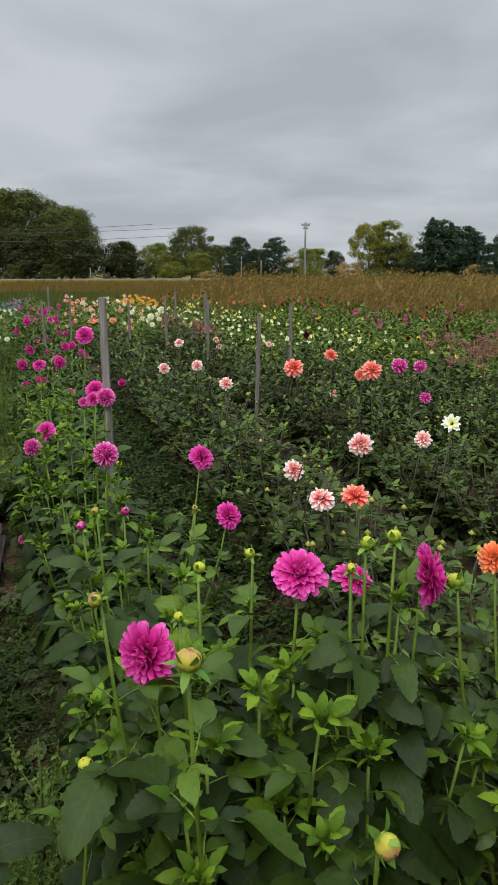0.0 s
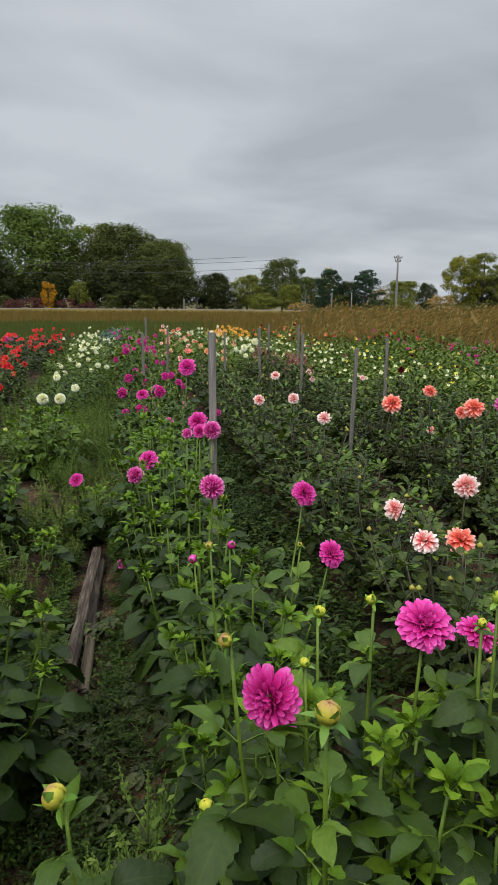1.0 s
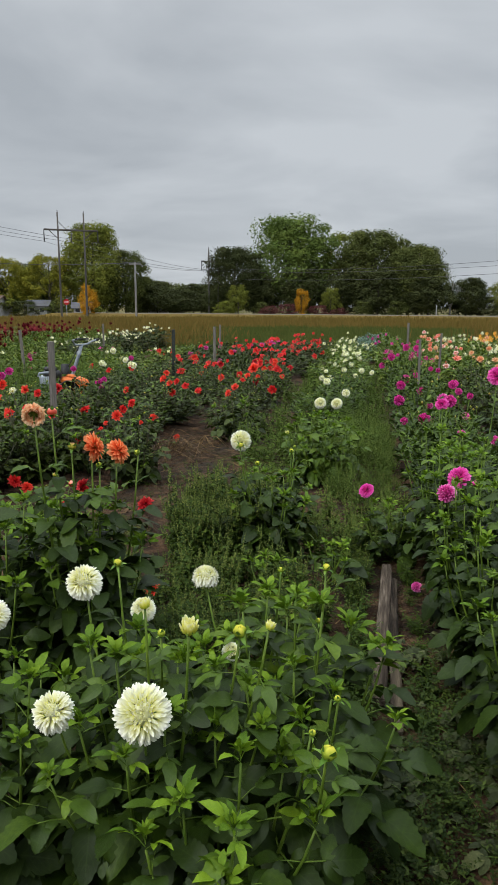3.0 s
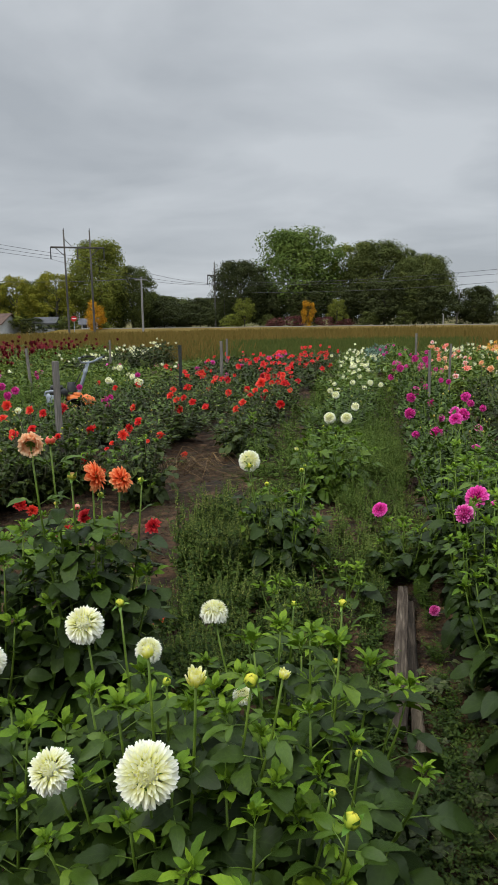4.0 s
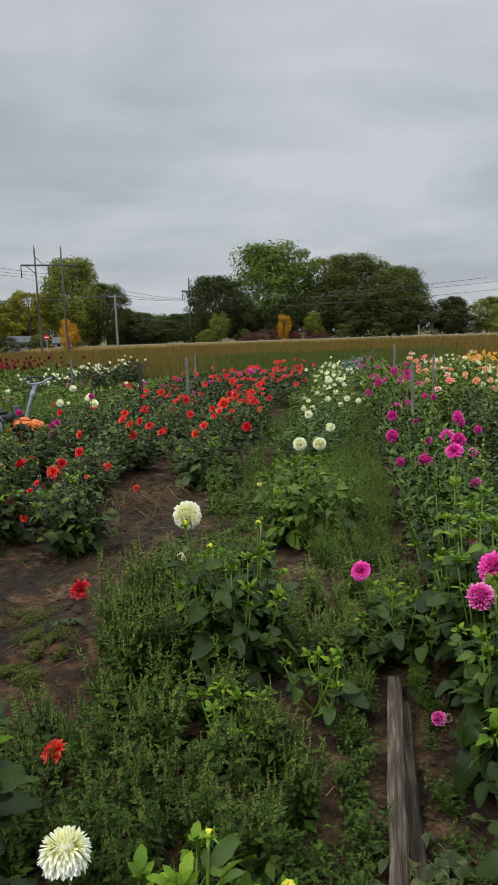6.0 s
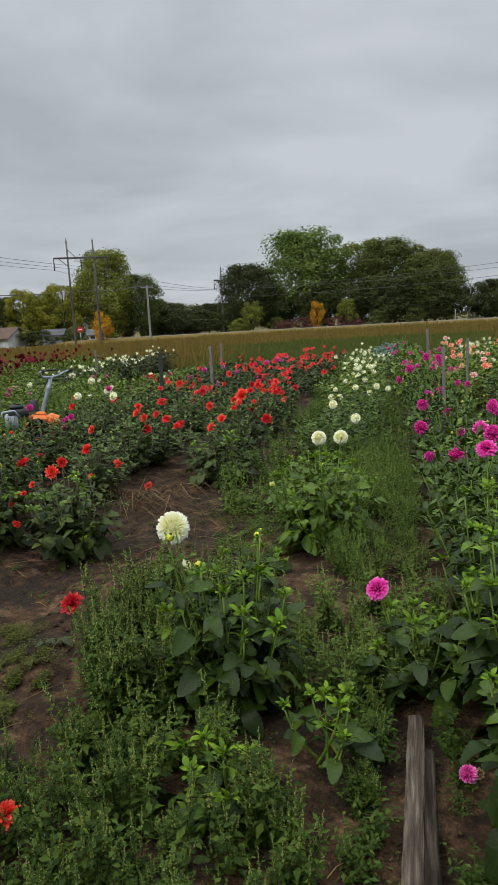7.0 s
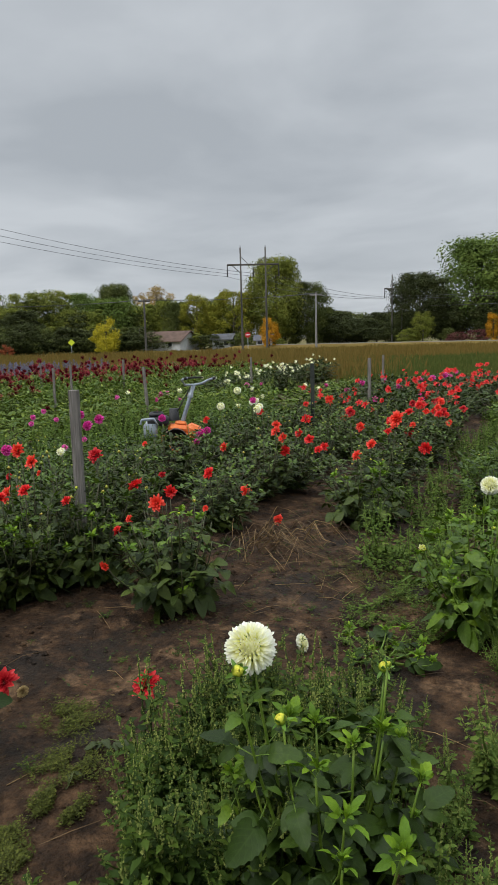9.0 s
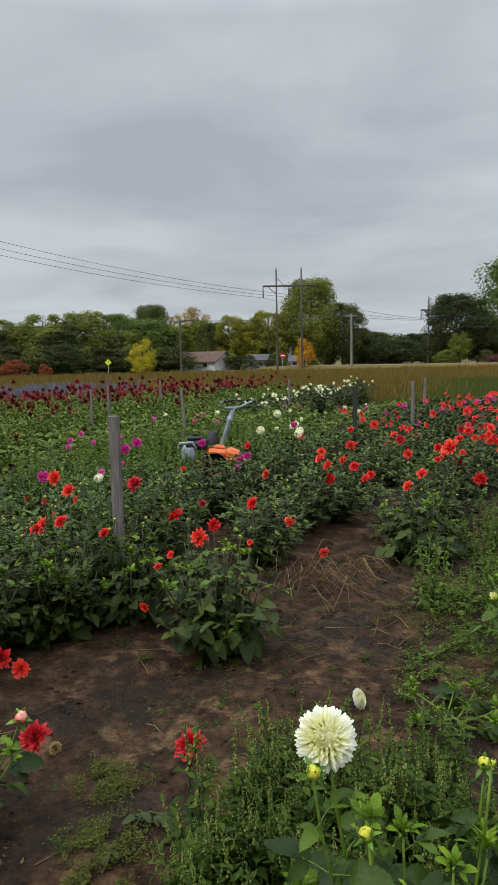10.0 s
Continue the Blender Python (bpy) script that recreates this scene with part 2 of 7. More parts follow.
MAT = material("matted_weed_leaf", [(0.0, (0.022, 0.022, 0.006)), (0.45, (0.046, 0.055, 0.009)), (1.0, (0.110, 0.115, 0.020))], 30, 0.7, 0.1, 60, 0.1, "piece", 0.1)
LITTER = material("wilted_leaf", [(0.0, (0.014, 0.022, 0.005)), (0.5, (0.036, 0.048, 0.012)), (0.85, (0.080, 0.092, 0.030)), (1.0, (0.18, 0.185, 0.080))], 20, 0.55, 0.3, 60, 0.08, "piece", 0.25)
DEADLEAF = material("dead_leaf", [(0.0, (0.018, 0.011, 0.006)), (0.5, (0.055, 0.035, 0.016)), (1.0, (0.13, 0.095, 0.04))], 20, 0.7, 0.1, 60, 0.05, "piece", 0.1)
STRAW = material("dry_straw", [(0.2, (0.050, 0.029, 0.013)), (0.6, (0.135, 0.083, 0.033)), (0.9, (0.33, 0.22, 0.085))], 20, 0.7, 0.1, 60, 0, "piece")
WOOD = material("weathered_wood", [(0.25, (0.075, 0.068, 0.062)), (0.55, (0.17, 0.155, 0.14)), (0.8, (0.27, 0.25, 0.23))], 22, 0.85, 0.25, 70, 0, "noise", 0.15, second=(0.6, (0.05, 0.045, 0.04), 5.0), stretch=(4, 4, 0.22))
PLANK = material("old_plank", [(0.25, (0.024, 0.018, 0.013)), (0.5, (0.082, 0.064, 0.048)), (0.75, (0.20, 0.165, 0.125))], 16, 0.9, 0.6, 60, 0, "noise", 0.1, second=(0.85, (0.020, 0.015, 0.011), 3.0), stretch=(5.0, 0.32, 2.5))
DAMP = material("damp_plank", [(0.25, (0.0072, 0.0058, 0.0044)), (0.5, (0.024, 0.01856, 0.01375)), (0.75, (0.072, 0.05684, 0.0407))], 14, 0.9, 0.6, 60, 0, "noise", 0.1, second=(0.7, (0.12, 0.0957, 0.06325), 2.2), stretch=(4.5, 0.36, 2.5))
BLUELEAF = material("blue_green_leaf", [(0.0, (0.051, 0.0935, 0.068)), (0.5, (0.119, 0.187, 0.1445)), (1.0, (0.238, 0.323, 0.255))], 14, 0.6, 0.2, 60, 0.1, "piece", 0.15)
DARKPOST = material("dark_metal_post", [(0.3, (0.016, 0.02, 0.018)), (0.7, (0.035, 0.04, 0.035))], 30, 0.6, 0.2, 60)
GRASS = material("meadow_grass", [(0.0, (0.118, 0.096, 0.024)), (0.35, (0.142, 0.104, 0.0265)), (0.7, (0.168, 0.113, 0.031)), (1.0, (0.20, 0.138, 0.042))], 0.08, 0.85, 0, 10, 0.25, "piece", 0.05)
TALLGRASS = material("tall_dry_grass", [(0.0, (0.085, 0.100, 0.024)), (0.3, (0.165, 0.125, 0.034)), (0.65, (0.245, 0.150, 0.046)), (1.0, (0.42, 0.33, 0.13))], 0.5, 0.85, 0, 10, 0.25, "piece", 0.05)
GREENGRASS = material("green_field_grass", [(0.0, (0.060, 0.082, 0.019)), (0.5, (0.078, 0.100, 0.024)), (1.0, (0.118, 0.122, 0.033))], 0.3, 0.85, 0, 10, 0.25, "piece", 0.05)
BARK = material("tree_bark", [(0.3, (0.03, 0.026, 0.02)), (0.7, (0.085, 0.075, 0.06))], 3, 0.9, 0.6, 12, stretch=(1, 1, 0.2))
POLEWOOD = material("utility_pole_wood", [(0.3, (0.0465, 0.04216, 0.0372)), (0.7, (0.1054, 0.0961, 0.0868))], 4, 0.85, 0.3, 20, stretch=(0.62, 0.62, 0.062))
PALEPOLE = material("bleached_pole_wood", [(0.3, (0.15, 0.144, 0.1364)), (0.7, (0.252, 0.24, 0.2294))], 4, 0.85, 0.3, 20, stretch=(0.6, 0.6, 0.062))
WIRE = material("power_cable", [(0.3, (0.04, 0.04, 0.045)), (0.7, (0.08, 0.08, 0.085))], 4, 0.6)
CROWN = {
    "green": material("green_crown", [(0.0, (0.03648, 0.04632, 0.01495)), (0.5, (0.07857, 0.09508, 0.0253)), (1.0, (0.1614, 0.1731, 0.0437))], 7.0, 0.75, 0, 10, 0.2, "clump", 0.05),
    "bright": material("bright_green_crown", [(0.0, (0.04554, 0.0713, 0.01725)), (0.5, (0.09867, 0.1437, 0.0299)), (1.0, (0.1898, 0.2357, 0.05175))], 7.0, 0.75, 0, 10, 0.2, "clump", 0.05),
    "dark": material("dark_green_crown", [(0.0, (0.0234, 0.0299, 0.012)), (0.5, (0.0442, 0.0529, 0.018)), (1.0, (0.0832, 0.092, 0.028))], 7.0, 0.75, 0, 10, 0.12, "clump", 0.05),
    "olive": material("olive_crown", [(0.0, (0.06325, 0.0805, 0.0161)), (0.5, (0.1437, 0.1633, 0.02875)), (1.0, (0.2875, 0.276, 0.046))], 7.0, 0.75, 0, 10, 0.25, "clump", 0.05),
    "lime": material("yellowing_crown", [(0.0, (0.11, 0.115, 0.016)), (0.5, (0.19, 0.19, 0.024)), (1.0, (0.33, 0.29, 0.034))], 7.0, 0.75, 0, 10, 0.25, "clump", 0.05),
    "yellow": material("yellow_crown", [(0.0, (0.17, 0.15, 0.015)), (0.5, (0.38, 0.33, 0.025)), (1.0, (0.62, 0.50, 0.04))], 7.0, 0.75, 0, 10, 0.25, "clump", 0.05),
    "orange": material("orange_crown", [(0.0, (0.20, 0.095, 0.012)), (0.5, (0.46, 0.23, 0.018)), (1.0, (0.66, 0.40, 0.025))], 7.0, 0.75, 0, 10, 0.25, "clump", 0.05),
    "tan": material("thin_tan_crown", [(0.0, (0.16, 0.12, 0.045)), (0.5, (0.32, 0.225, 0.08)), (1.0, (0.48, 0.34, 0.12))], 7.0, 0.75, 0, 10, 0.25, "clump", 0.05),
    "rust": material("rust_red_crown", [(0.0, (0.10, 0.028, 0.014)), (0.5, (0.22, 0.060, 0.026)), (1.0, (0.36, 0.13, 0.05))], 7.0, 0.75, 0, 10, 0.2, "clump", 0.05),
    "burgundy": material("burgundy_crown", [(0.0, (0.0540, 0.0216, 0.0192)), (0.5, (0.1080, 0.0420, 0.0360)), (1.0, (0.1800, 0.0720, 0.0540))], 7.0, 0.75, 0, 10, 0.15, "clump", 0.05),
    "pine": material("pine_needles", [(0.0, (0.0144, 0.0288, 0.0168)), (0.5, (0.0288, 0.0504, 0.0264)), (1.0, (0.0540, 0.0780, 0.0360))], 7.0, 0.8, 0, 10, 0.1, "clump", 0.05),
}
ROAD = material("pale_road", [(0.3, (0.104, 0.092, 0.07176)), (0.7, (0.16, 0.144, 0.1131))], 0.6, 0.95, 0.2, 6, spec=0.05)
SIDING = material("white_siding", [(0.3, (0.36, 0.37, 0.38)), (0.7, (0.50, 0.50, 0.50))], 1.5, 0.6, 0.1, 10)
SHINGLE = material("brown_roof_shingle", [(0.3, (0.060, 0.036, 0.026)), (0.7, (0.11, 0.07, 0.052))], 2.0, 0.9, 0.3, 8)
GREYROOF = material("grey_roof_shingle", [(0.3, (0.06, 0.062, 0.068)), (0.7, (0.10, 0.10, 0.105))], 2.0, 0.9, 0.3, 8)
WINDOW = material("dark_window_glass", [(0.3, (0.02, 0.025, 0.03)), (0.7, (0.05, 0.055, 0.06))], 1.0, 0.1, spec=0.6)
ORANGEPLASTIC = material("orange_plastic", [(0.3, (0.55, 0.11, 0.02)), (0.7, (0.70, 0.18, 0.035))], 5, 0.5, 0.1, 40, second=(0.5, (0.22, 0.08, 0.035), 12.0))
STEEL = material("painted_grey_steel", [(0.3, (0.20, 0.23, 0.27)), (0.7, (0.33, 0.36, 0.40))], 12, 0.45, 0.1, 60, metal=0.2)
BLACKRUBBER = material("black_rubber", [(0.3, (0.012, 0.012, 0.013)), (0.7, (0.03, 0.03, 0.03))], 30, 0.6, 0.2, 60)
SIGNRED = material("red_sign_paint", [(0.3, (0.45, 0.02, 0.02)), (0.7, (0.55, 0.03, 0.03))], 4, 0.5)
SIGNYELLOW = material("fluorescent_sign_paint", [(0.3, (0.55, 0.65, 0.03)), (0.7, (0.65, 0.75, 0.05))], 4, 0.5)
WHITEPAINT = material("white_paint", [(0.3, (0.7, 0.7, 0.7)), (0.7, (0.8, 0.8, 0.8))], 4, 0.5)


def soil_material():
    """Damp brown field soil with dark wet hollows, pale dry crusts and grit, turning to turf outside the field."""
    m = material("field_soil", [(0.36, (0.0155, 0.0086, 0.0042)), (0.5, (0.034, 0.0182, 0.0086)), (0.64, (0.064, 0.035, 0.0165))], 9.0, 0.9, 1.0, 55, 0, "noise", 0.18, 0, 9.0)
    n, l = m.node_tree.nodes, m.node_tree.links
    bsdf = n["Principled BSDF"]
    soil = bsdf.inputs["Base Color"].links[0].from_socket
    tc = n.new("ShaderNodeTexCoord")

    def cloudy(scale, detail, rough, lo, hi, a, b):
        q, r = n.new("ShaderNodeTexNoise"), n.new("ShaderNodeMapRange")
        q.inputs["Scale"].default_value, q.inputs["Detail"].default_value, q.inputs["Roughness"].default_value = scale, detail, rough
        l.new(tc.outputs["Object"], q.inputs["Vector"])
        for key, value in (("From Min", lo), ("From Max", hi), ("To Min", a), ("To Max", b)):
            r.inputs[key].default_value = value
        l.new(q.outputs["Fac"], r.inputs["Value"])
        return r.outputs[0]

    def blend(fac, a, b):
        mc = n.new("ShaderNodeMix")
        mc.data_type = "RGBA"
        l.new(fac, mc.inputs["Factor"])
        l.new(a, mc.inputs["A"])
        if isinstance(b, tuple):
            mc.inputs["B"].default_value = (*b, 1)
        else:
            l.new(b, mc.inputs["B"])
        return mc.outputs["Result"]
    # pale dry crust with a broken edge, then dark wet hollows, then fine grit over both
    soil = blend(cloudy(3.6, 9.0, 0.62, 0.555, 0.62, 0.0, 0.7), soil, (0.125, 0.074, 0.038))
    soil = blend(cloudy(1.7, 8.0, 0.66, 0.52, 0.62, 0.0, 0.85), soil, (0.0120, 0.0080, 0.0048))
    soil = blend(cloudy(7.0, 6.0, 0.7, 0.60, 0.68, 0.0, 0.55), soil, (0.066, 0.033, 0.016))
    gm = n.new("ShaderNodeVectorMath")
    gm.operation = "SCALE"
    l.new(soil, gm.inputs[0])
    l.new(cloudy(26.0, 8.0, 0.8, 0.34, 0.68, 0.35, 1.6), gm.inputs["Scale"])
    far, sp = n.new("ShaderNodeMapRange"), n.new("ShaderNodeVectorMath")
    sp.operation = "DISTANCE"
    l.new(tc.outputs["Object"], sp.inputs[0])
    sp.inputs[1].default_value = (-4.0, 8.0, 0.0)
    far.inputs["From Min"].default_value, far.inputs["From Max"].default_value = 17, 24
    l.new(sp.outputs["Value"], far.inputs["Value"])
    turf, tr = n.new("ShaderNodeTexNoise"), n.new("ShaderNodeValToRGB")
    turf.inputs["Scale"].default_value, turf.inputs["Detail"].default_value = 0.09, 8.0
    l.new(tc.outputs["Object"], turf.inputs["Vector"])
    tr.color_ramp.elements[0].position, tr.color_ramp.elements[0].color = 0.35, (0.05, 0.07, 0.02, 1)
    tr.color_ramp.elements[1].position, tr.color_ramp.elements[1].color = 0.6, (0.14, 0.105, 0.038, 1)
    l.new(turf.outputs["Fac"], tr.inputs["Fac"])
    l.new(blend(far.outputs[0], gm.outputs[0], tr.outputs["Color"]), bsdf.inputs["Base Color"])
    # the wet hollows shine a little more than the crust
    l.new(cloudy(1.7, 8.0, 0.66, 0.52, 0.62, 0.95, 0.78), bsdf.inputs["Roughness"])
    return m


SOIL = soil_material()


# ---- geometry kit: a piece is (verts, triangles, material numbers, along) ----
def piece(v, t, mat=0, along=None):
    v, t = np.asarray(v, float).reshape(-1, 3), np.asarray(t, int).reshape(-1, 3)
    return v, t, np.full(len(t), mat), np.zeros(len(v)) if along is None else np.asarray(along)


def moved(p, m):
    m = np.asarray(m)
    return p[0] @ m[:3, :3].T + m[:3, 3], p[1], p[2], p[3]


def joined(pieces):
    at, out = 0, ([], [], [], [])
    for v, t, k, a in pieces:
        out[0].append(v), out[1].append(t + at), out[2].append(k), out[3].append(a)
        at += len(v)
    return tuple(np.concatenate(o) for o in out)


def mesh_of(name, p, mats, smooth=True):
    v, t, k, a = p
    me = bpy.data.meshes.new(name)
    me.vertices.add(len(v)), me.loops.add(3 * len(t)), me.polygons.add(len(t))
    me.vertices.foreach_set("co", v.astype(np.float32).ravel())
    me.loops.foreach_set("vertex_index", t.astype(np.int32).ravel())
    me.polygons.foreach_set("loop_start", np.arange(0, 3 * len(t), 3, dtype=np.int32))
    me.polygons.foreach_set("material_index", k.astype(np.int32))
    me.polygons.foreach_set("use_smooth", np.full(len(t), smooth))
    att = me.attributes.new("along", "FLOAT", "POINT")
    att.data.foreach_set("value", np.real(a).astype(np.float32))
    if np.iscomplexobj(a):
        att = me.attributes.new("across", "FLOAT", "POINT")
        att.data.foreach_set("value", np.imag(a).astype(np.float32))
    for m in mats:
        me.materials.append(m)
    me.update()
    me.validate()
    return me


def put(name, me, parent=None, m=None, label=""):
    ob = new(name, me)
    if parent is not None:
        ob.parent = parent
    if m is not None:
        ob.matrix_basis = Matrix(m)
    return tagged(ob, label) if label else ob


def axes(at, x, up=(0, 0, 1), size=1.0):
    """A matrix at a place whose x axis points along x, with z as near up as can be."""
    x = np.asarray(x, float)
    x = x / (np.linalg.norm(x) + 1e-9)
    y = np.cross(up, x)
    if np.linalg.norm(y) < 1e-4:
        y = np.cross((1, 0, 0.1), x)
    y /= np.linalg.norm(y)
    m = np.eye(4)
    m[:3, 0], m[:3, 1], m[:3, 2], m[:3, 3] = x * size, y * size, np.cross(x, y) * size, at
    return m


def axes_z(at, z, spin=0.0, size=1.0):
    """A matrix at a place whose z axis points along z."""
    z = np.asarray(z, float)
    z = z / (np.linalg.norm(z) + 1e-9)
    x = np.cross((0.31, 0.95, 0.05), z)
    x /= np.linalg.norm(x)
    y = np.cross(z, x)
    c, s = math.cos(spin), math.sin(spin)
    m = np.eye(4)
    m[:3, 0], m[:3, 1], m[:3, 2], m[:3, 3] = (c * x + s * y) * size, (c * y - s * x) * size, z * size, at
    return m


def tube(points, r0, r1, sides=5, mat=0):
    pts = np.asarray(points, float)
    n = len(pts)
    v, t = [], []
    for i, p in enumerate(pts):
        d = pts[min(i + 1, n - 1)] - pts[max(i - 1, 0)]
        m = axes_z(p, d)
        r = r0 + (r1 - r0) * i / (n - 1)
        for j in range(sides):
            a = 2 * math.pi * j / sides
            v.append(p + r * (math.cos(a) * m[:3, 0] + math.sin(a) * m[:3, 1]))
    for i in range(n - 1):
        for j in range(sides):
            a, b, c, d = i * sides + j, i * sides + (j + 1) % sides, (i + 1) * sides + j, (i + 1) * sides + (j + 1) % sides
            t += [(a, b, d), (a, d, c)]
    top = (n - 1) * sides
    t += [(top, top + j, top + j + 1) for j in range(1, sides - 1)]
    return piece(v, t, mat)


def bezier(a, b, c, n):
    s = np.linspace(0, 1, n)[:, None]
    a, b, c = (np.asarray(q, float) for q in (a, b, c))
    return (1 - s) ** 2 * a + 2 * s * (1 - s) * b + s * s * c


def box_piece(lo, hi, mat=0):
    v = [(x, y, z) for x in (lo[0], hi[0]) for y in (lo[1], hi[1]) for z in (lo[2], hi[2])]
    t = [(0, 1, 3), (0, 3, 2), (4, 6, 7), (4, 7, 5), (0, 4, 5), (0, 5, 1), (2, 3, 7), (2, 7, 6), (0, 2, 6), (0, 6, 4), (1, 5, 7), (1, 7, 3)]
    return piece(v, t, mat)


def bevelled(lo, hi, r, mat=0):
    """A box with chamfered edges."""
    bm = bmesh.new()
    bmesh.ops.create_cube(bm, size=1.0)
    c, s = (np.array(lo) + hi) / 2, np.array(hi) - lo
    for v in bm.verts:
        v.co = Vector(c + np.array(v.co) * s)
    bmesh.ops.bevel(bm, geom=list(bm.edges), offset=r, segments=1, affect="EDGES")
    bmesh.ops.triangulate(bm, faces=bm.faces)
    bm.verts.index_update()
    p = piece([v.co[:] for v in bm.verts], [[v.index for v in f.verts] for f in bm.faces], mat)
    bm.free()
    return p


# ---- leaves ----
def leaflet(length, width, n, rng, teeth=True, fold=0.22, droop=0.25, mat=0):
    """An ovate leaf blade along x with a folded midrib, a drooping pointed tip, wavy halves and a saw-toothed edge."""
    v, t, a = [], [], []
    wave, swing = rng.uniform(0, 6.28), rng.uniform(0.02, 0.05) if teeth else 0.0
    for i in range(n + 1):
        s = i / n
        w = width * 0.5 * (math.sin(math.pi * min(1, s ** 0.82 * 0.95 + 0.05)) ** 0.72) if i < n else 0.0
        if teeth and 0 < i < n:
            w *= 1.0 + (0.065 if i % 2 else -0.05) + rng.uniform(-0.012, 0.012)
        z = -droop * length * s * s + 0.04 * length * math.sin(s * 5 + rng.uniform(-0.2, 0.2))
        x = length * s
        tip = x + (0.03 * length if i % 2 and teeth and i < n else 0)
        v += [(x, 0, z), (tip, w, z + fold * w + swing * length * math.sin(7 * s + wave)), (tip, -w, z + fold * w + swing * length * math.sin(6 * s + 2 * wave))]
        a += [s, s + 1j, s - 1j]
    for i in range(n):
        b, c = 3 * i, 3 * i + 3
        t += [(b, c, c + 1), (b, c + 1, b + 1), (b, b + 2, c + 2), (b, c + 2, c)]
    return piece(v, t, mat, a)


def plain_leaflet(length, width, rng, few):
    """A leaf blade for plants farther off: two halves folded at the midrib."""
    f, d = rng.uniform(0.05, 0.2) * width, rng.uniform(0.05, 0.3) * length
    if few:
        return piece([(0, 0, 0), (0.42 * length, 0.5 * width, f), (length, 0, -d), (0.42 * length, -0.5 * width, f)], [(0, 2, 1), (0, 3, 2)], 0, np.zeros(4))
    v = [(0, 0, 0), (0.25 * length, 0.46 * width, f), (0.66 * length, 0.40 * width, f - 0.4 * d), (length, 0, -d), (0.66 * length, -0.40 * width, f - 0.4 * d), (0.25 * length, -0.46 * width, f)]
    return piece(v, [(0, 3, 2), (0, 2, 1), (0, 4, 3), (0, 5, 4)], 0, np.zeros(6))


def compound_leaf(rng, detail, young):
    """A dahlia leaf 1 unit long: a petiole with a large end leaflet and one or two opposite pairs. detail: 2 toothed, 1 plain, 0 fewest faces."""
    pairs = 1 if young or not detail else rng.choice((1, 1, 2))
    out = []

    def blade(s, w):
        if detail == 2:
            return leaflet(s, w, 7 if young else 17, rng, True, rng.uniform(0.0, 0.3), rng.uniform(0.1, 0.5))
        return plain_leaflet(s, w, rng, detail == 0)
    if detail == 2:
        out.append(tube([(0, 0, 0), (0.25, 0, 0.03), (0.5, 0, 0.02)], 0.016, 0.01, 3, 1))
    size = rng.uniform(0.60, 0.72)
    out.append(moved(blade(size, size * (rng.uniform(0.44, 0.56) if young else rng.uniform(0.54, 0.68))), np.array(pose(0.44, 0, 0.02, rng.uniform(-12, 12), rng.uniform(-10, 16), rng.uniform(-8, 8)))))
    for k in range(pairs):
        for side in (1, -1):
            s = (0.44 if k == 0 else 0.30) * rng.uniform(0.85, 1.1)
            m = np.array(pose(0.36 - 0.18 * k, 0, 0.02, rng.uniform(-25, 25), rng.uniform(-5, 20), side * rng.uniform(42, 66)))
            out.append(moved(blade(s, s * (0.46 if young else rng.uniform(0.48, 0.60))), m))
    return joined(out)


LEAF_RNG = random.Random(11)
LEAF_PIECES = [compound_leaf(LEAF_RNG, 2, False) for _ in range(9)]
YOUNG_PIECES = [compound_leaf(LEAF_RNG, 2, True) for _ in range(4)]
FAR_LEAVES = [compound_leaf(LEAF_RNG, 1, False) for _ in range(6)]
LOW_LEAVES = [compound_leaf(LEAF_RNG, 0, False) for _ in range(5)]
LEAF_MESHES = {}


def shoot_piece(rng):
    """A growing tip: small young compound leaves standing round a few tiny folded ones."""
    out = []
    for j in range(6):
        a, k = j * 2.4 + rng.uniform(-0.2, 0.2), rng.uniform(0.75, 1.1) * (0.6 + 0.4 * j / 5)
        v, t, m, al = moved(rng.choice(YOUNG_PIECES), axes((0, 0, 0.28 - 0.05 * j), (math.cos(a), math.sin(a), 2.5 - 0.36 * j + rng.uniform(-0.3, 0.3)), (0.3 * rng.uniform(-1, 1), 0.3 * rng.uniform(-1, 1), 1), k))
        out.append((v, t, np.zeros(len(t)), al))
    for j in range(5):
        a, s = j * 2.4, rng.uniform(0.25, 0.4)
        out.append(moved(leaflet(s, s * 0.4, 4, rng, False, 0.6, 0.0), axes((0.03 * math.cos(a), 0.03 * math.sin(a), 0.3), (math.cos(a) * 0.35, math.sin(a) * 0.35, 1.0))))
    return joined(out)


SHOOTS = [mesh_of("shoot_tip", shoot_piece(LEAF_RNG), [TIP]) for _ in range(5)]
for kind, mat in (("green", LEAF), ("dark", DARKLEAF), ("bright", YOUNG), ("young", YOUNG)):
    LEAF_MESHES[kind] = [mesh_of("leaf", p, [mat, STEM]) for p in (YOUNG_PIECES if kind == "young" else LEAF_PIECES)]


